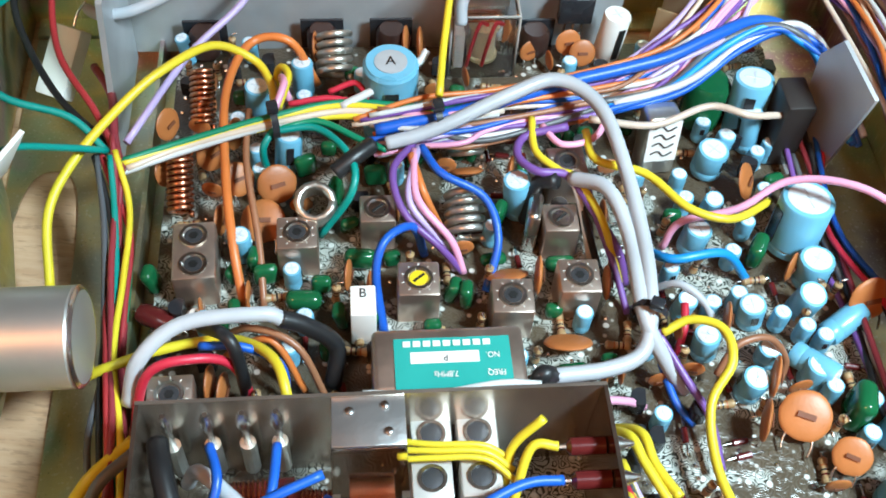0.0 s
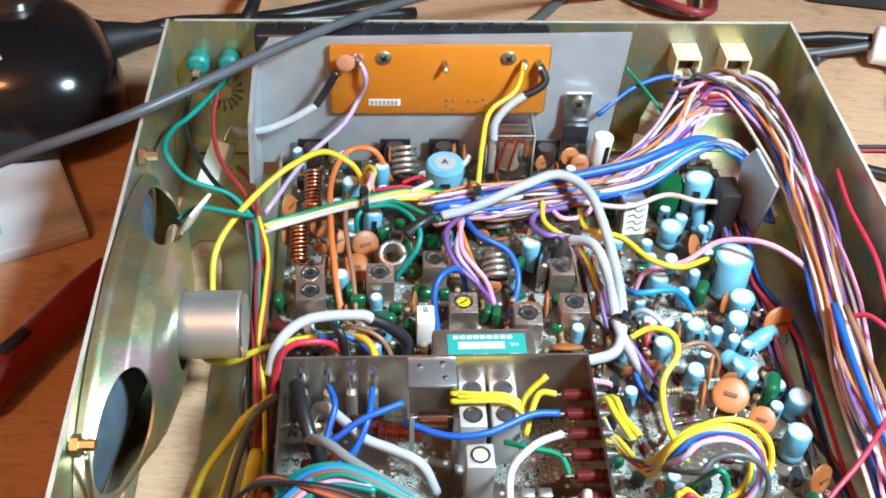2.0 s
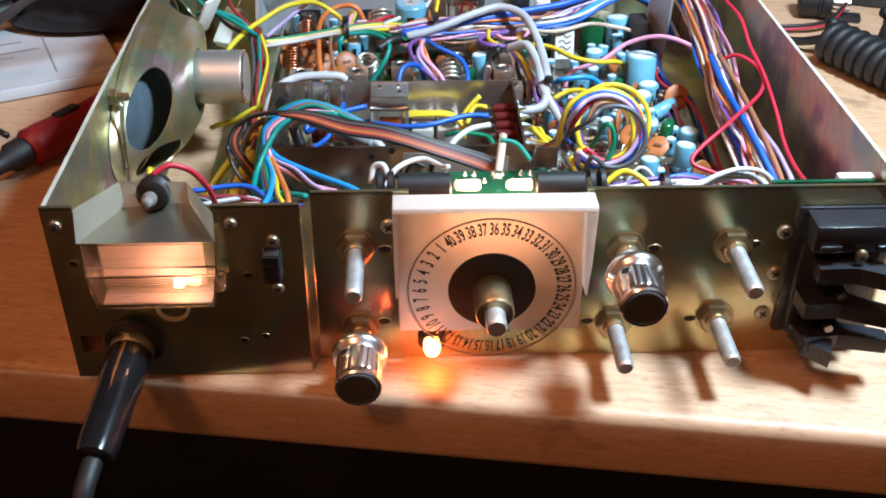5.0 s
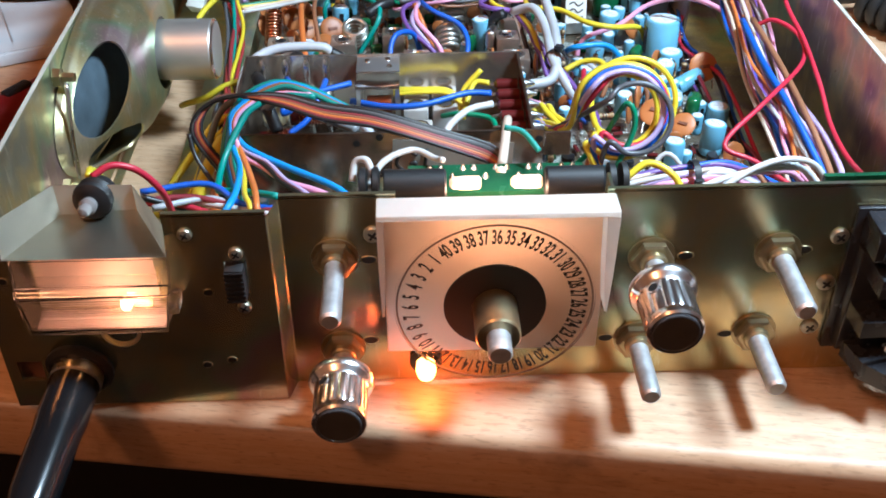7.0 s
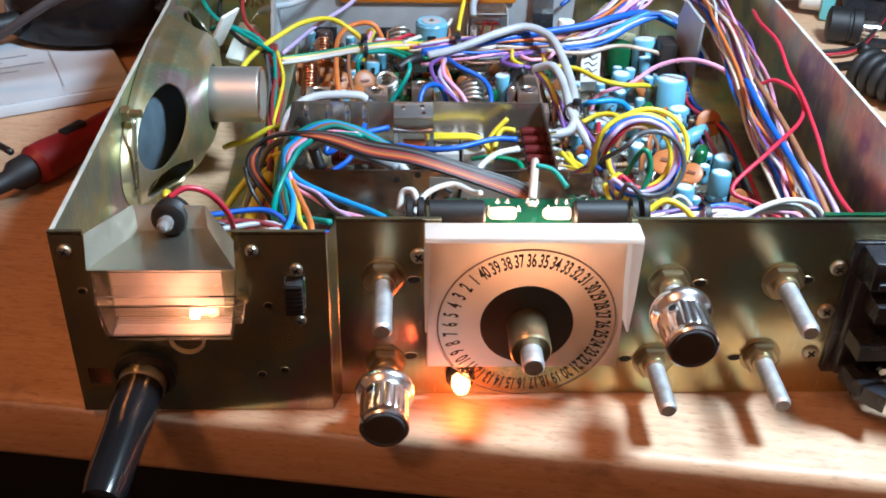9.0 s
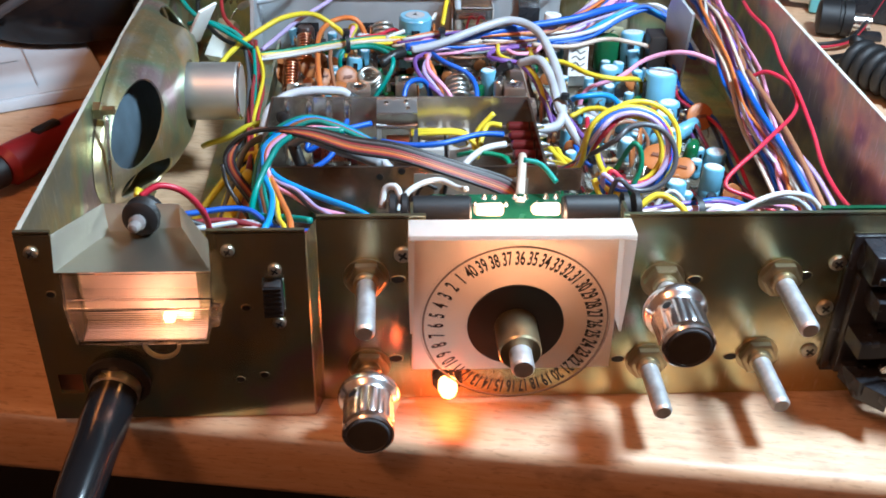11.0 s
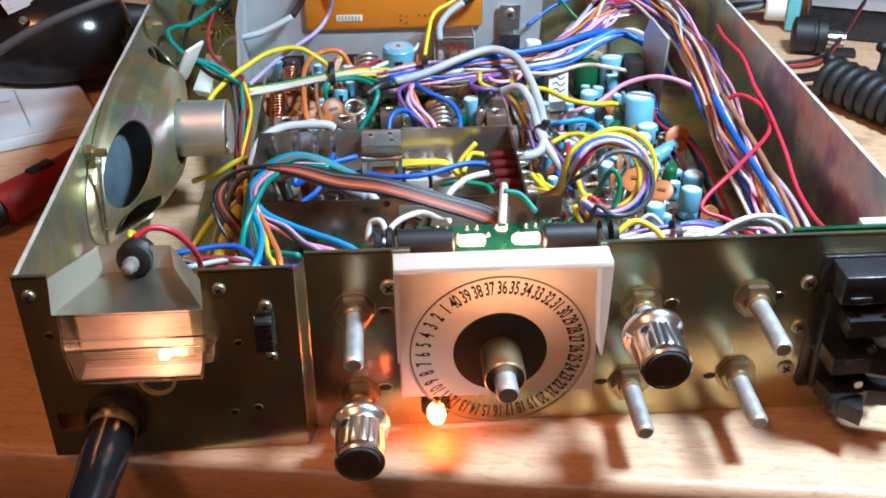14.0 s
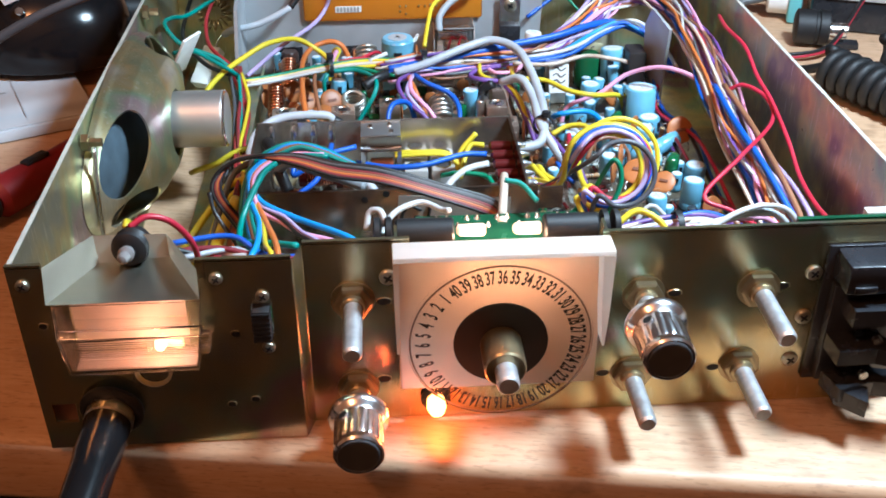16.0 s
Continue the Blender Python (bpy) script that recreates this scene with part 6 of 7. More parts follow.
wire("red", 0.0010, [(0.1745, 0.1480, 0.0180), (0.1735, 0.1420, 0.0160), (0.1720, 0.1380, 0.0110)])
wire("brown", 0.0009, [(0.1785, 0.1293, 0.0160), (0.1827, 0.1335, 0.0220), (0.1907, 0.1352, 0.0220), (0.1961, 0.1330, 0.0160), (0.1957, 0.1300, 0.0110)])
wire("pink", 0.0010, [(0.1380, 0.1230, 0.0230), (0.1470, 0.1225, 0.0200), (0.1560, 0.1230, 0.0170), (0.1610, 0.1240, 0.0120)])
wire("white", 0.0008, [(0.0960, 0.1195, 0.0330), (0.1100, 0.1188, 0.0325), (0.1250, 0.1205, 0.0330), (0.1340, 0.1215, 0.0300)])
wire("yellow", 0.0011, [(0.1490, 0.1180, 0.0130), (0.1530, 0.1120, 0.0230), (0.1550, 0.1050, 0.0240), (0.1590, 0.0960, 0.0230)])
wire("yellow", 0.0011, [(0.1510, 0.1190, 0.0120), (0.1560, 0.1130, 0.0220), (0.1575, 0.1050, 0.0230), (0.1610, 0.0970, 0.0240)])

# speaker side
wire("teal", 0.0010, [(0.0215, 0.2560, 0.0440), (0.0100, 0.2356, 0.0420), (0.0055, 0.2212, 0.0460), (0.0050, 0.2067, 0.0480), (0.0128, 0.1980, 0.0420), (0.0275, 0.1963, 0.0360), (0.0361, 0.1898, 0.0300)])
wire("teal", 0.0009, [(0.0150, 0.1680, 0.0500), (0.0200, 0.1760, 0.0480), (0.0280, 0.1830, 0.0400), (0.0361, 0.1898, 0.0310)])
bundle([(0.0370, 0.1880, 0.0300), (0.0395, 0.1735, 0.0250), (0.0400, 0.1565, 0.0210), (0.0405, 0.1350, 0.0190), (0.0425, 0.1150, 0.0180), (0.0450, 0.0900, 0.0150), (0.0460, 0.0600, 0.0120)], ("teal", "yellow", "rust", "maroon", "black", "maroon", "green", "rust", "midgrey"), 0.0008, 0.0040, 51, 0.0018)
wire("rust", 0.0009, [(0.0215, 0.2610, 0.0450), (0.0192, 0.2560, 0.0420), (0.0168, 0.2427, 0.0360), (0.0205, 0.2225, 0.0320), (0.0312, 0.2041, 0.0300), (0.0389, 0.1875, 0.0300)])
wire("black", 0.0010, [(0.0092, 0.2590, 0.0440), (0.0050, 0.2600, 0.0340), (0.0052, 0.2428, 0.0280), (0.0186, 0.2153, 0.0260), (0.0355, 0.1939, 0.0280)])
wire("maroon", 0.0012, [(0.0260, 0.2300, 0.0200), (0.0330, 0.2150, 0.0240), (0.0360, 0.1980, 0.0270), (0.0395, 0.1850, 0.0290)])
wire("yellow", 0.0010, [(0.1375, 0.2460, 0.0590), (0.1343, 0.2400, 0.0500), (0.1240, 0.2321, 0.0460), (0.1203, 0.2175, 0.0420), (0.1176, 0.1993, 0.0380)])
wire("grey", 0.0017, [(0.1380, 0.2400, 0.0480), (0.1310, 0.2370, 0.0440), (0.1265, 0.2335, 0.0390), (0.1262, 0.2310, 0.0330)], GREY, "screened_cable", "screened cables")
wire("black", 0.0016, [(0.1435, 0.2460, 0.0580), (0.1460, 0.2430, 0.0530), (0.1430, 0.2410, 0.0500), (0.1375, 0.2398, 0.0478)], "black sleeve on a screened cable end")
wire("black", 0.0016, [(0.0655, 0.2440, 0.0560), (0.0610, 0.2425, 0.0480), (0.0570, 0.2400, 0.0430)], "black sleeve on a screened cable end")
wire("grey", 0.0016, [(0.0570, 0.2400, 0.0430), (0.0500, 0.2370, 0.0400), (0.0430, 0.2350, 0.0375), (0.0370, 0.2330, 0.0365), (0.0300, 0.2340, 0.0350), (0.0250, 0.2420, 0.0300)], GREY, "screened_cable", "screened cables")
wire("blue", 0.0010, [(0.1700, 0.2470, 0.0330), (0.1850, 0.2560, 0.0400), (0.2000, 0.2600, 0.0430), (0.2080, 0.2580, 0.0420)])
wire("green", 0.0007, [(0.1805, 0.2560, 0.0500), (0.1900, 0.2540, 0.0400), (0.2000, 0.2480, 0.0300)])
wire("cream", 0.0014, [(0.2330, 0.2610, 0.0440), (0.2370, 0.2590, 0.0440), (0.2415, 0.2560, 0.0425), (0.2445, 0.2525, 0.0395)], "cream sleeve on a thin blue wire")
wire("blue", 0.0008, [(0.2445, 0.2525, 0.0395), (0.2455, 0.2470, 0.0330), (0.2450, 0.2380, 0.0250)])

# ribbon and fan of coloured wires over the screening box
for k, c in enumerate(("black", "darkgrey", "black", "maroon", "brown", "orange", "maroon", "black")):
    d = 0.0008 * k
    wire(c, 0.00065, [(0.0568 + d, 0.0560 - d, 0.0180), (0.0500 + d * 0.6, 0.0560, 0.0330), (0.0425 + d * 0.5, 0.0600, 0.0460), (0.0500 + d * 0.3, 0.0630 + d * 0.5, 0.0540), (0.0683, 0.0600 - d * 0.5, 0.0575 - d * 0.3), (0.0828, 0.0552 - d * 0.5, 0.0565 - d * 0.6), (0.0970, 0.0530 - d * 0.4, 0.0552 - d * 0.7), (0.1141, 0.0515 - d * 0.4, 0.0500 - d * 0.7), (0.1310 - d * 0.4, 0.0500 - d * 0.3, 0.0446 - d * 0.7), (0.1345 + d * 0.5, 0.0440 - d * 0.2, 0.0420 - d * 0.6), (0.1360 + d, 0.0340, 0.0455)], "thin coloured wire of the flat ribbon cable", "ribbon_wire", "ribbon cable")
for k, c in enumerate(("teal", "sky", "brown", "teal")):
    d = 0.0010 * k
    wire(c, 0.0008, [(0.0545 + d, 0.0440, 0.0180), (0.0535 + d, 0.0490, 0.0320), (0.0520 + d, 0.0545, 0.0420), (0.0559 + d, 0.0640 - d, 0.0520), (0.0663 + d, 0.0660 - d, 0.0580), (0.0773, 0.0640 - d, 0.0575), (0.0900, 0.0580 - d * 0.5, 0.0535), (0.1010, 0.0560 - d * 0.3, 0.0500), (0.1180, 0.0545 - d * 0.3, 0.0455)], "thin coloured wire of the flat ribbon cable", "ribbon_wire", "ribbon cable")
ROOT = [(0.0773, 0.0615, 0.0570), (0.0670, 0.0638, 0.0562), (0.0590, 0.0608, 0.0542), (0.0552, 0.0568, 0.0508)]
FAN = (("sky", 0.0010, [(0.0592, 0.0500, 0.0464), (0.0704, 0.0420, 0.0447), (0.0854, 0.0300, 0.0452), (0.0916, 0.0240, 0.0440)]),
       ("sky", 0.0010, [(0.0562, 0.0500, 0.0462), (0.0590, 0.0410, 0.0445), (0.0600, 0.0250, 0.0470), (0.0592, 0.0165, 0.0480), (0.0560, 0.0140, 0.0440)]),
       ("yellow", 0.0008, [(0.0572, 0.0500, 0.0462), (0.0602, 0.0400, 0.0445), (0.0625, 0.0240, 0.0470), (0.0648, 0.0170, 0.0480), (0.0660, 0.0140, 0.0430)]),
       ("orange", 0.0009, [(0.0578, 0.0500, 0.0462), (0.0612, 0.0400, 0.0450), (0.0650, 0.0260, 0.0470), (0.0667, 0.0165, 0.0485), (0.0670, 0.0135, 0.0430)]),
       ("pink", 0.0009, [(0.0584, 0.0480, 0.0452), (0.0651, 0.0420, 0.0440), (0.0725, 0.0340, 0.0440), (0.0808, 0.0280, 0.0450), (0.0880, 0.0240, 0.0440)]),
       ("lilac", 0.0007, [(0.0590, 0.0490, 0.0458), (0.0665, 0.0425, 0.0452), (0.0720, 0.0345, 0.0446), (0.0770, 0.0285, 0.0450), (0.0820, 0.0240, 0.0440)]),
       ("black", 0.0006, [(0.0588, 0.0485, 0.0455), (0.0658, 0.0415, 0.0448), (0.0712, 0.0335, 0.0442), (0.0760, 0.0280, 0.0446), (0.0800, 0.0240, 0.0440)]),
       ("teal", 0.0010, [(0.0538, 0.0450, 0.0445), (0.0535, 0.0340, 0.0425), (0.0560, 0.0300, 0.0440), (0.0640, 0.0260, 0.0460), (0.0719, 0.0200, 0.0485)]))
for k, (c, r, pts) in enumerate(FAN):
    wire(c, r, [(x + 0.0004 * k, y - 0.0004 * k, z) for x, y, z in ROOT] + pts, spoken(c) + " wire fanning out towards the front panel")
wire("yellow", 0.0014, [(0.0220, 0.0850, 0.0035), (0.0262, 0.0990, 0.0060), (0.0345, 0.1056, 0.0150), (0.0397, 0.1100, 0.0200), (0.0470, 0.1180, 0.0190)], "thick yellow wire rising from the chassis floor")
wire("yellow", 0.0008, [(0.0300, 0.0840, 0.0030), (0.0325, 0.0930, 0.0060), (0.0370, 0.1020, 0.0150), (0.0430, 0.1090, 0.0190)])
wire("darkgrey", 0.0013, [(0.0330, 0.0800, 0.0030), (0.0345, 0.0900, 0.0080), (0.0385, 0.0980, 0.0190), (0.0430, 0.1040, 0.0280), (0.0500, 0.1100, 0.0300)], "grey screened wire rising from the chassis floor")
bundle([(0.2190, 0.2000, 0.0160), (0.2180, 0.1700, 0.0140), (0.2200, 0.1400, 0.0150), (0.2210, 0.1100, 0.0140), (0.2230, 0.0800, 0.0140), (0.2240, 0.0500, 0.0160)], ("black", "darkgrey", "maroon", "black", "purple", "white", "blue", "red"), 0.0008, 0.0050, 71, 0.0040)
wire("cream", 0.0014, [(0.1370, 0.0645, 0.0450), (0.1350, 0.0500, 0.0466), (0.1328, 0.0350, 0.0472), (0.1318, 0.0270, 0.0500)], "cream insulating sleeve standing on the green board")
wire("white", 0.0009, [(0.0960, 0.0190, 0.0510), (0.1000, 0.0280, 0.0535), (0.1080, 0.0340, 0.0535), (0.1140, 0.0300, 0.0530), (0.1160, 0.0260, 0.0550)])
wire("white", 0.0010, [(0.0920, 0.0180, 0.0540), (0.0930, 0.0210, 0.0580), (0.0960, 0.0200, 0.0590), (0.0975, 0.0170, 0.0560)])
wire("slate", 0.0016, [(0.0600, 0.0900, 0.0360), (0.0660, 0.0840, 0.0420), (0.0740, 0.0765, 0.0430), (0.0830, 0.0700, 0.0430), (0.0913, 0.0650, 0.0420)], GREY, "screened_cable", "screened cables")
wire("black", 0.0022, [(0.0560, 0.1080, 0.0380), (0.0580, 0.1000, 0.0400), (0.0610, 0.0900, 0.0370), (0.0640, 0.0860, 0.0300)])
wire("blue", 0.0010, [(0.0660, 0.1070, 0.0380), (0.0680, 0.0990, 0.0390), (0.0660, 0.0900, 0.0340), (0.0760, 0.0940, 0.0390), (0.0880, 0.0990, 0.0400)])
wire("blue", 0.0010, [(0.0790, 0.1070, 0.0370), (0.0780, 0.0960, 0.0380), (0.0740, 0.0880, 0.0330), (0.0680, 0.0840, 0.0300)])
wire("blue", 0.0011, [(0.0880, 0.0960, 0.0350), (0.1000, 0.0900, 0.0360), (0.1120, 0.0900, 0.0365), (0.1260, 0.0960, 0.0370), (0.1345, 0.0968, 0.0365)])
wire("grey", 0.0016, [(0.0590, 0.1080, 0.0180), (0.0635, 0.1040, 0.0325), (0.0705, 0.0975, 0.0335), (0.0765, 0.0915, 0.0330), (0.0845, 0.0875, 0.0330), (0.0930, 0.0825, 0.0325), (0.0975, 0.0790, 0.0230)])
wire("green", 0.0009, [(0.1180, 0.0900, 0.0320), (0.1240, 0.0860, 0.0350), (0.1330, 0.0830, 0.0350), (0.1355, 0.0760, 0.0340)])
wire("white", 0.0012, [(0.1180, 0.0700, 0.0270), (0.1190, 0.0800, 0.0320), (0.1260, 0.0860, 0.0360), (0.1345, 0.0895, 0.0365)])
for dz in (0.0, 0.0022, 0.0042):
    wire("yellow", 0.0007, [(0.1020, 0.1045 + dz, 0.0325), (0.1100, 0.1042 + dz * 0.7, 0.0332), (0.1200, 0.1036 + dz * 0.7, 0.0330), (0.1260, 0.1000 + dz, 0.0300)])
wire("yellow", 0.0010, [(0.1250, 0.0950, 0.0280), (0.1290, 0.1040, 0.0360), (0.1345, 0.1040, 0.0365)])
wire("yellow", 0.0010, [(0.1240, 0.1000, 0.0270), (0.1260, 0.1060, 0.0330), (0.1320, 0.1090, 0.0390)])

bundle([(0.1600, 0.0520, 0.0200), (0.1640, 0.0470, 0.0280), (0.1760, 0.0480, 0.0310), (0.1900, 0.0500, 0.0320), (0.2040, 0.0520, 0.0310), (0.2200, 0.0500, 0.0240)], ("pink", "white", "lilac", "pink", "red", "white", "cream", "blue", "purple"), 0.0009, 0.0030, 81, 0.0012)
tie = thing("cable_tie", "black cable tie round the wiring", "cable tie", "cable ties", at=(0.1925, 0.0503, 0.0322), rz=4)
part("strap", lathe([(0.0044, -0.0010), (0.0049, -0.0010), (0.0049, 0.0010), (0.0044, 0.0010)], 24, "x", False), RUBBER, tie)
part("head", box(-0.0014, 0.0014, -0.0060, -0.0040, -0.0012, 0.0020, 0.0004), RUBBER, tie)

# big loop of the yellow harness
for k, c in enumerate(("yellow", "yellow", "yellow", "blue", "lilac", "red", "yellow", "midgrey")):
    g = random.Random(70 + k)
    d, e = g.uniform(-0.0025, 0.0025), g.uniform(-0.0030, 0.0035)
    s = 1.0 - 0.035 * k + g.uniform(-0.05, 0.05)
    cx, cy, cz = 0.1742 + g.uniform(-0.0025, 0.0025), 0.0690 + g.uniform(-0.004, 0.004), 0.0405 + g.uniform(-0.002, 0.001)
    ring = [(cx + s * 0.0150 * math.cos(radians(a)) + d * 0.4, cy + 0.4 * s * 0.0150 * math.sin(radians(a)) + e, cz + s * 0.0135 * math.sin(radians(a)) + 0.004) for a in range(150, -170, -32)]
    wire(c, 0.0009, [(0.1500, 0.1000 + 5 * d * 0.5, 0.0250), (0.1535, 0.0900 + e, 0.0270), (0.1580, 0.0780 + d, 0.0350), *ring, (0.1670, 0.0640 + d, 0.0240), (0.1700, 0.0600 + e, 0.0130)], spoken(c) + " wire in the looped front harness", group="looped harness")
wire("green", 0.0009, [(0.1480, 0.0700, 0.0200), (0.1580, 0.0760, 0.0180), (0.1680, 0.0720, 0.0330), (0.1740, 0.0690, 0.0470), (0.1765, 0.0660, 0.0400), (0.1700, 0.0620, 0.0250)])
# red and blue runs by the side wall
wire("red", 0.0008, [(0.2300, 0.1260, 0.0455), (0.2350, 0.1225, 0.0490), (0.2405, 0.1120, 0.0480), (0.2388, 0.1000, 0.0440), (0.2202, 0.0774, 0.0420), (0.2042, 0.0621, 0.0360), (0.2129, 0.0562, 0.0330), (0.2226, 0.0450, 0.0300)])
wire("red", 0.0008, [(0.2450, 0.1900, 0.0520), (0.2405, 0.1660, 0.0555), (0.2400, 0.1410, 0.0570), (0.2400, 0.1240, 0.0520), (0.2412, 0.1080, 0.0480), (0.2412, 0.0880, 0.0420), (0.2405, 0.0720, 0.0365), (0.2405, 0.0560, 0.0345), (0.2440, 0.0470, 0.0320)])
wire("blue", 0.0012, [(0.2269, 0.1314, 0.0450), (0.2257, 0.1012, 0.0440), (0.2290, 0.0776, 0.0390), (0.2330, 0.0560, 0.0310), (0.2350, 0.0400, 0.0260)])
wire("brown", 0.0011, [(0.2300, 0.1300, 0.0460), (0.2310, 0.1012, 0.0440), (0.2330, 0.0776, 0.0390), (0.2350, 0.0560, 0.0320), (0.2340, 0.0400, 0.0280)])
wire("lilac", 0.0010, [(0.2380, 0.0900, 0.0330), (0.2390, 0.0700, 0.0330), (0.2380, 0.0500, 0.0310), (0.2330, 0.0350, 0.0270)])
for k, c in enumerate(("white", "grey", "white", "pink")):
    g = random.Random(120 + k)
    d, e = 0.0022 * k, g.uniform(-0.003, 0.003)
    wire(c, 0.0009, [(0.1680 + 5 * e, 0.0200 + d, 0.0330), (0.1790, 0.0215 + d, 0.0390 + e), (0.1900, 0.0225 + d, 0.0450 + e * 0.7), (0.2010, 0.0250 + d * 0.8, 0.0510 - d * 0.8), (0.2109 + e, 0.0275 + d * 0.6, 0.0520 - d), (0.2190 + e, 0.0270 + d, 0.0490 - d), (0.2240, 0.0230 + d, 0.0380 - d), (0.2250, 0.0220 + d, 0.0200)])
for k, c in enumerate(("lilac", "white", "cream", "purple", "sky", "brown", "red", "white")):
    g = random.Random(90 + k)
    x, y = g.uniform(0.165, 0.205), g.uniform(0.035, 0.060)
    wire(c, 0.0008, [(x, y, BZ), (x + 0.003, y + g.uniform(-0.004, 0.004), 0.020), (x + 0.013, y + g.uniform(-0.008, 0.008), 0.030 + g.uniform(-0.004, 0.006)), (x + 0.022, y + g.uniform(-0.01, 0.006), 0.024), (x + 0.026, y - 0.008, 0.012)])
wire("yellow", 0.0010, [(0.1650, 0.0250, 0.0480), (0.1720, 0.0270, 0.0520), (0.1790, 0.0240, 0.0490), (0.1820, 0.0200, 0.0420)])
wire("teal", 0.0008, [(0.1330, 0.0340, 0.0600), (0.1380, 0.0330, 0.0590), (0.1420, 0.0280, 0.0560)])
# front left corner
bundle([(0.0380, 0.0180, 0.0480), (0.0500, 0.0200, 0.0450), (0.0650, 0.0170, 0.0430), (0.0800, 0.0160, 0.0430), (0.0950, 0.0200, 0.0420)], ("red", "white", "grey", "maroon", "yellow", "blue", "black"), 0.0009, 0.0045, 61, 0.0030)
wire("red", 0.0009, [(0.0300, 0.0050, 0.0655), (0.0345, 0.0076, 0.0670), (0.0400, 0.0096, 0.0640), (0.0440, 0.0123, 0.0560), (0.0444, 0.0170, 0.0460)])
wire("yellow", 0.0009, [(0.0290, 0.0055, 0.0655), (0.0280, 0.0120, 0.0630), (0.0300, 0.0200, 0.0520), (0.0380, 0.0240, 0.0440)])
wire("yellow", 0.0022, [(0.0400, 0.0300, 0.0160), (0.0400, 0.0550, 0.0200), (0.0420, 0.0750, 0.0230), (0.0440, 0.0950, 0.0220)], "thick yellow sleeve along the board edge")
wire("brown", 0.0016, [(0.0440, 0.0350, 0.0160), (0.0450, 0.0600, 0.0200), (0.0460, 0.0850, 0.0210)])
wire("orange", 0.0016, [(0.0460, 0.0350, 0.0180), (0.0475, 0.0600, 0.0220), (0.0480, 0.0800, 0.0220)])
wire("black", 0.0007, [(0.0420, 0.0580, 0.0460), (0.0440, 0.0540, 0.0400), (0.0500, 0.0480, 0.0330), (0.0540, 0.0450, 0.0250)])

# ---- on the bench ----
wire("midgrey", 0.0020, [(-0.2200, 0.2300, 0.0026), (-0.1500, 0.2150, 0.0090), (-0.1000, 0.1900, 0.0260), (-0.0500, 0.1880, 0.0560), (0.0000, 0.1960, 0.0725), (0.0500, 0.2430, 0.0700), (0.1000, 0.2905, 0.0610), (0.1500, 0.3400, 0.0400), (0.2000, 0.3900, 0.0026)], "long grey lead sagging over the open radio", "cable", "bench cables")
PAP = math.degrees(math.atan2(0.035, 0.077))
pp = thing("paper_stack", "white printed paper sheets lying on the bench", "paper", at=(-0.0320, 0.2110, 0.0001), rz=PAP)
part("lower_sheet", box(-0.210, 0.0, 0.0, 0.150, 0.0, 0.0050, 0.0004), PAPER, pp)
part("top_sheet", moved(box(-0.208, -0.001, 0.002, 0.149, 0.0052, 0.0055), 0, 0, 0, 0, 0, 0.4), PAPER, pp)
FAINT = plain("faint_print", (0.42, 0.43, 0.45), 0.7, 0, 0.2, 300, 0)
for k in range(6):
    part("print_line", box(-0.070, -0.070 + 0.012 + 0.006 * ((k * 7) % 5), 0.030 + 0.006 * k, 0.0312 + 0.006 * k, 0.0059, 0.0060), FAINT, pp)
for x in (-0.078, -0.115, -0.030):
    part("ruled_line", box(x, x + 0.0005, 0.010, 0.110, 0.0059, 0.0060), FAINT, pp)
mk = thing("desk_microphone", "glossy black moulded microphone lying on papers", "microphone", at=(-0.0660, 0.2900, 0.0060), rz=24)
mb = bmesh.new()
bmesh.ops.create_uvsphere(mb, u_segments=48, v_segments=28, radius=1)
for v in mb.verts:
    p = v.co.copy()
    sx = 0.036 if p.x > 0 else 0.046
    wide = 0.043 * (1 - 0.22 * max(0, -p.x))
    v.co = Vector((sx * math.copysign(abs(p.x) ** 0.80, p.x), wide * math.copysign(abs(p.y) ** 0.75, p.y), 0.040 * max(p.z, -0.02) ** 0.8 if p.z > 0 else 0.004 * p.z))
    v.co.z += 0.004
part("shell", mb, GLOSS_BLACK, mk, smooth=60)
part("cord_boot", tube([(-0.040, -0.016, 0.012), (-0.052, -0.020, 0.012), (-0.062, -0.022, 0.010)], 0.0055, 14), RUBBER, mk)
part("cord", tube([(-0.060, -0.022, 0.010), (-0.085, -0.026, 0.007), (-0.120, -0.030, 0.004), (-0.180, -0.020, 0.004)], 0.0034, 10), RUBBER, mk)
part("rating_label", moved(box(-0.008, 0.008, -0.0045, 0.0045, 0, 0.0004), -0.019, -0.021, 0.0395, 30, -12, 10), plain("silver_pink_label", (0.55, 0.45, 0.44), 0.4), mk)
for k in range(3):
    part("label_bar", moved(box(-0.006, 0.006, -0.0006, 0.0006, 0, 0.0002), -0.019, -0.0232 + 0.0022 * k, 0.0387 + 0.0013 * k, 30, -12, 10), FAINT, mk)
part("case_screw", moved(lathe([(0.0022, 0), (0.0018, 0.0008)], 14), -0.020, -0.031, 0.0335, 42), STEEL, mk)
part("mouthpiece", moved(lathe([(0.012, 0), (0.013, 0.003), (0.010, 0.005)], 28), 0.000, 0.016, 0.041, -15), STEEL, mk)

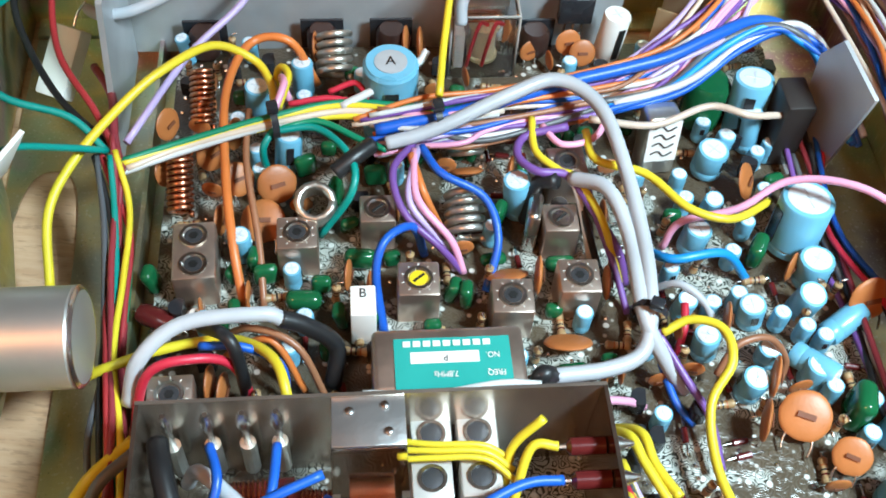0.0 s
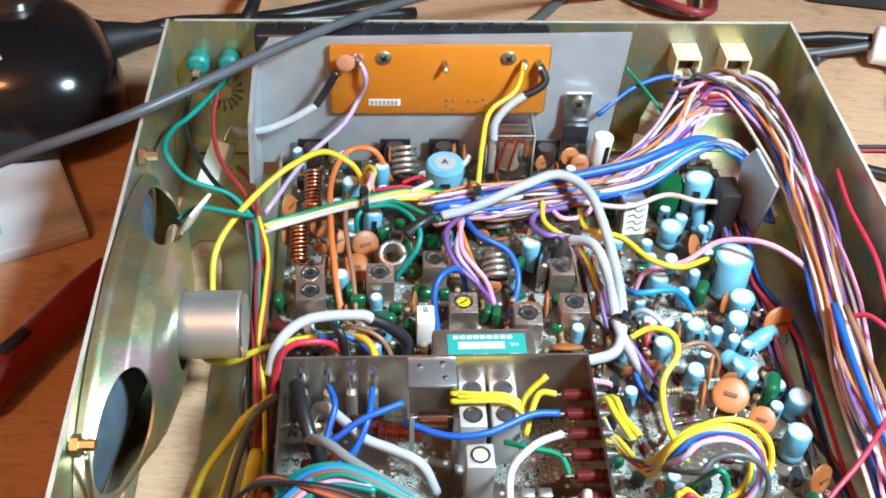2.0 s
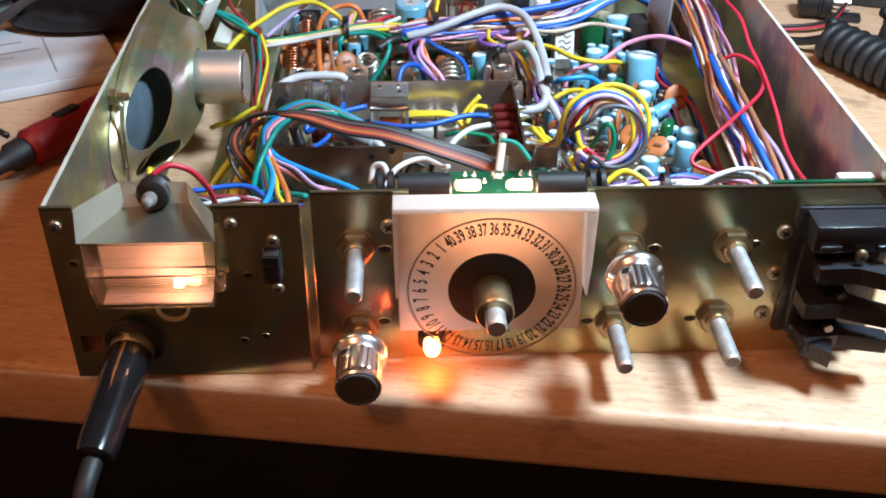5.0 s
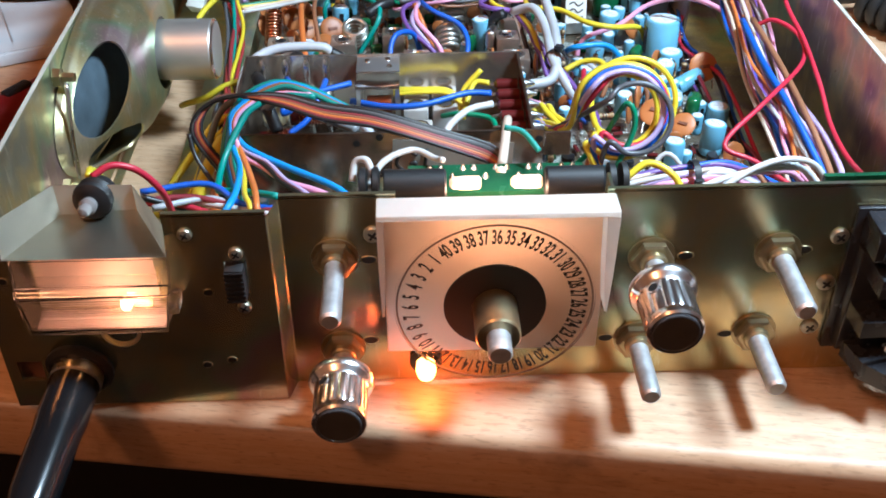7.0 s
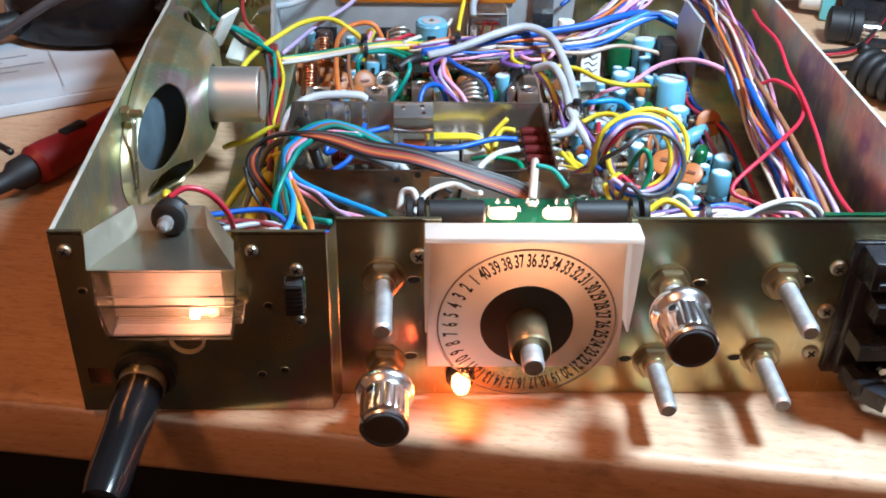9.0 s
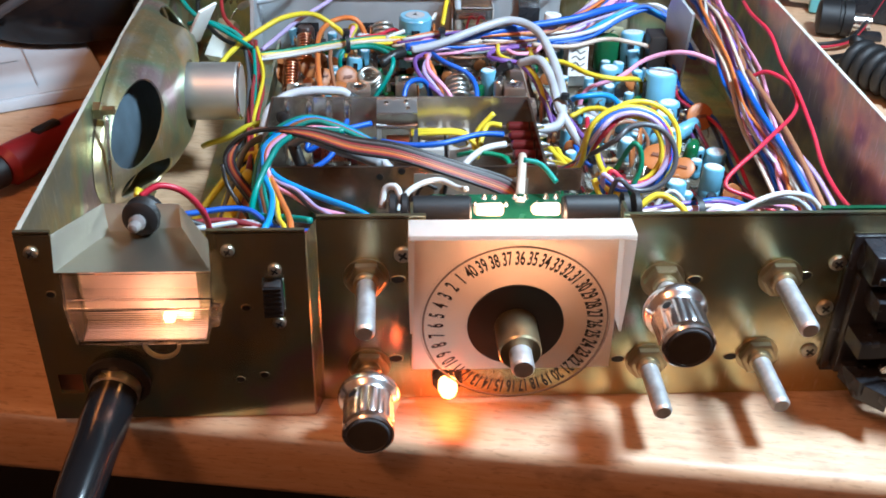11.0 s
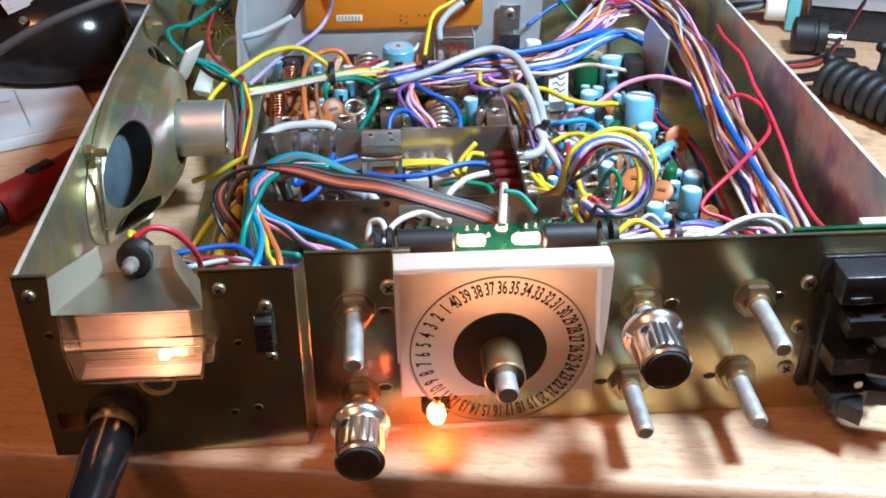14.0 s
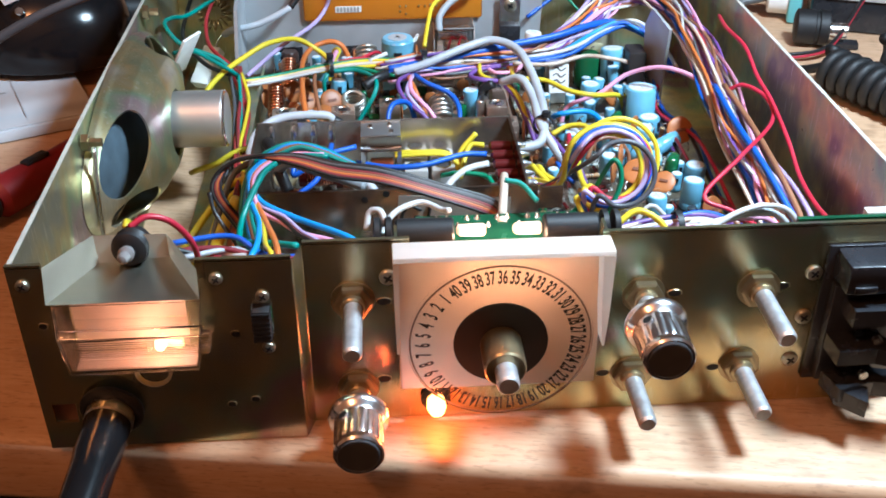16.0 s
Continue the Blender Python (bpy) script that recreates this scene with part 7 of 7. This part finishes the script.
sp = thing("solder_spool", "red plastic spool wound with grey solder wire", "solder spool", at=(-0.1000, 0.1230, 0.0), rx=0)
RED = plain("red_plastic", (0.36, 0.012, 0.018), 0.28, 0, 0.2, 300, 0.05)
part("lower_flange", lathe([(0.0245, 0.0), (0.0250, 0.0008), (0.0250, 0.0028), (0.0235, 0.0036)], 40), RED, sp)
part("solder_winding", lathe([(0.0170, 0.0037), (0.0172, 0.010), (0.0168, 0.016), (0.0160, 0.0250)], 40), plain("solder_wire", (0.42, 0.43, 0.44), 0.3, 0.9, 0.2, 900, 0.5), sp)
part("upper_flange", lathe([(0.0165, 0.0251), (0.0175, 0.0262), (0.0175, 0.0285), (0.0150, 0.0295), (0.0060, 0.0297)], 40), RED, sp)
ir = thing("soldering_iron", "red handled soldering iron with black collar and copper tip", "soldering iron", at=(-0.0690, 0.0990, 0.0084), rz=59)
part("tip", lathe([(0.0006, 0.0), (0.0014, 0.003), (0.0016, 0.007)], 14, "x"), COPPER, ir)
part("collar", lathe([(0.0030, 0.0071), (0.0034, 0.009), (0.0040, 0.020), (0.0062, 0.023), (0.0066, 0.029), (0.0050, 0.0300)], 24, "x"), RUBBER, ir)
part("handle", lathe([(0.0060, 0.0302), (0.0082, 0.033), (0.0082, 0.040), (0.0070, 0.060), (0.0074, 0.085), (0.0066, 0.100), (0.0035, 0.103)], 28, "x"), plain("dark_red_grip", (0.20, 0.010, 0.012), 0.4, 0, 0.2, 300, 0.05), ir)
part("button", box(0.048, 0.060, -0.0022, 0.0022, 0.0066, 0.0088, 0.0008), BLACK, ir)
wire("black", 0.0014, [(-0.1500, 0.1800, 0.0016), (-0.1150, 0.1620, 0.0180), (-0.0927, 0.1535, 0.0200), (-0.0750, 0.1420, 0.0130), (-0.0600, 0.1260, 0.0150)], "thin black lead lying over the bench", "cable", "bench cables")

# far side of the bench
ub = thing("metal_unit", "grey metal equipment unit standing behind papers", "equipment", at=(-0.1750, 0.3350, 0.0058), rz=24)
part("case", box(-0.07, 0.045, -0.02, 0.10, 0.0, 0.034, 0.001), plain("grey_sheet", (0.30, 0.31, 0.30), 0.4, 0.7, 0.3, 120, 0.1), ub)
for k in range(4):
    # black disc stands for the shade inside the vent
    part("vent_hole", moved(lathe([(0.0022, 0), (0.0022, 0.0002)], 12, "-y"), 0.01 + 0.009 * k, -0.0201, 0.018 + 0.003 * (k % 2)), INK, ub)
part("rear_boss", box(-0.05, 0.03, 0.01, 0.04, 0.0342, 0.044, 0.002), SILVERED, ub)
for pts, c, r in (([(-0.1200, 0.3900, 0.0040), (-0.0490, 0.3500, 0.0060), (-0.0150, 0.3560, 0.0060), (0.0300, 0.3620, 0.0060), (0.0900, 0.3900, 0.0040)], "black", 0.0040), ([(-0.0400, 0.3400, 0.0040), (0.0027, 0.3485, 0.0120), (0.0400, 0.3500, 0.0120), (0.1000, 0.3700, 0.0040)], "black", 0.0030),
                  ([(0.0050, 0.3300, 0.0030), (0.0200, 0.3450, 0.0180), (0.0230, 0.3700, 0.0180), (0.0260, 0.4100, 0.0030)], "black", 0.0032), ([(0.0600, 0.3480, 0.0030), (0.1000, 0.3420, 0.0030), (0.1500, 0.3560, 0.0030), (0.1800, 0.3900, 0.0030)], "darkgrey", 0.0026),
                  ([(0.2150, 0.3950, 0.0030), (0.2300, 0.3700, 0.0100), (0.2450, 0.3620, 0.0100), (0.2560, 0.3800, 0.0050), (0.2600, 0.4200, 0.0030)], "maroon", 0.0022), ([(0.2050, 0.3950, 0.0030), (0.2250, 0.3720, 0.0070), (0.2400, 0.3680, 0.0070), (0.2480, 0.3860, 0.0040), (0.2500, 0.4200, 0.0030)], "black", 0.0020)):
    wire(c, r, pts, spoken(c) + " cable lying on the bench behind radio", "cable", "bench cables")
pl = thing("black_plug", "black cable plug lying on the bench", "plug", at=(-0.0490, 0.3300, 0.0120), rz=20)
part("body", lathe([(0.0050, -0.022), (0.0085, -0.016), (0.0085, 0.008), (0.0060, 0.018), (0.0035, 0.030)], 24, "x"), RUBBER, pl)
part("grip_ring", moved(lathe([(0.0092, -0.002), (0.0092, 0.002)], 24, "x"), -0.008, 0, 0), BLACK, pl)

# right of the radio
wire("black", 0.0030, [(0.2540, 0.3560, 0.0034), (0.2872, 0.3454, 0.0060), (0.3050, 0.3420, 0.0090), (0.3230, 0.3370, 0.0110)], "black cable running into the plated connector", "cable", "bench cables")
wire("darkgrey", 0.0022, [(0.2540, 0.3300, 0.0024), (0.2900, 0.3340, 0.0040), (0.3100, 0.3330, 0.0080), (0.3230, 0.3320, 0.0110)], "grey cable running into the plated connector", "cable", "bench cables")
cn = thing("plated_connector", "plated cable connector with turquoise clamp", "connector", at=(0.3215, 0.3320, 0.0115), rz=-20)
part("ferrule", lathe([(0.0080, 0.0), (0.0092, 0.001), (0.0092, 0.011), (0.0100, 0.0115)], 28, "x"), WHITE, cn)
TURQ = plain("turquoise_plastic", (0.16, 0.50, 0.52), 0.4, 0, 0.1, 200, 0.05)
part("clamp", box(0.0117, 0.0190, -0.0115, 0.0115, -0.0112, 0.0125, 0.0015), TURQ, cn)
part("clamp_screw", moved(lathe([(0.0018, 0), (0.0018, 0.0006)], 12), 0.0153, 0, 0.0126), INK, cn)
hs = thing("finned_module", "black finned aluminium module on the bench", "heat sink", at=(0.3440, 0.3240, 0.0002), rz=-20)
part("body", box(0.0, 0.090, -0.016, 0.030, 0.0, 0.018, 0.001), BLACK, hs)
for k in range(5):
    part("fin", box(0.0, 0.090, -0.0175 + 0.0042 * k, -0.0163 + 0.0042 * k, 0.0182, 0.0235), ALU if k < 3 else BLACK, hs)
part("blue_top", box(0.004, 0.028, 0.012, 0.026, 0.0236, 0.0300, 0.002), PVC["blue"], hs)
dc = thing("round_connector", "black ribbed round connector with plated shank", "connector", at=(0.3215, 0.2880, 0.0098), rz=-16)
part("body", lathe([(0.0070, 0.0), (0.0092, 0.001), (0.0092, 0.010), (0.0085, 0.0105), (0.0085, 0.012), (0.0095, 0.0125), (0.0095, 0.017), (0.0060, 0.018)], 28, "x"), RUBBER, dc)
part("shank", moved(lathe([(0.0040, 0.0), (0.0040, 0.009)], 20, "x"), 0.0182, 0, -0.001), SOLDER, dc)
part("lug", box(0.022, 0.034, -0.004, 0.004, -0.0095, -0.0070), BLACK, dc)
for c, dz in (("black", 0.0), ("red", -0.0016)):
    wire(c, 0.0010, [(0.2520, 0.2740, 0.0040 + dz), (0.2700, 0.2640, 0.0035 + dz), (0.2940, 0.2630, 0.0032 + dz), (0.3254, 0.2632, 0.0050 + dz), (0.3420, 0.2760, 0.0090 + dz), (0.3648, 0.3000, 0.0240 + dz), (0.3800, 0.3100, 0.0270 + dz)], spoken(c) + " half of a twin lead on the bench", "cable", "bench cables")
wire("black", 0.0024, [(0.2520, 0.2560, 0.0026), (0.2700, 0.2580, 0.0026), (0.2875, 0.2501, 0.0028), (0.3070, 0.2390, 0.0050), (0.3170, 0.2290, 0.0110)], "black lead running into a coiled cord", "cable", "bench cables")
cc = thing("coiled_cord", "black coiled cord lying on the bench", "cable", at=(0.3150, 0.2270, 0.0115), rz=-62)
hel = []
for k in range(14 * 14 + 1):
    a = 2 * math.pi * k / 14
    hel.append((0.0062 * k / 14, 0.0082 * math.sin(a), 0.0082 * math.cos(a)))
part("coil", tube(hel, 0.0029, 10, sharp=True), RUBBER, cc)
c2 = thing("coiled_cord", "black coiled cord lying on the bench", "cable", at=(0.3480, 0.2400, 0.0115), rz=-40)
part("coil", tube(hel[:140], 0.0029, 10, sharp=True), RUBBER, c2)
s0 = thing("loose_screw", "small dark screw lying on the bench", "screw", at=(0.2945, 0.3300, 0.0030), rz=30)
part("head", lathe([(0.0026, 0), (0.0030, 0.001), (0.0022, 0.002)], 14, "x"), CORE, s0)
part("thread", moved(lathe([(0.0013, 0), (0.0013, 0.006), (0.0006, 0.007)], 12, "x"), 0.002, 0, -0.001), CORE, s0)
dk = thing("dark_unit", "dark equipment case at the back of the bench", "equipment", at=(0.3700, 0.3950, 0.0), rz=-12)
part("case", box(-0.06, 0.10, -0.02, 0.12, 0.0002, 0.030, 0.004), BLACK, dk)
part("component_row", box(-0.01, 0.06, -0.012, 0.012, 0.0302, 0.037, 0.003), SILVERED, dk)
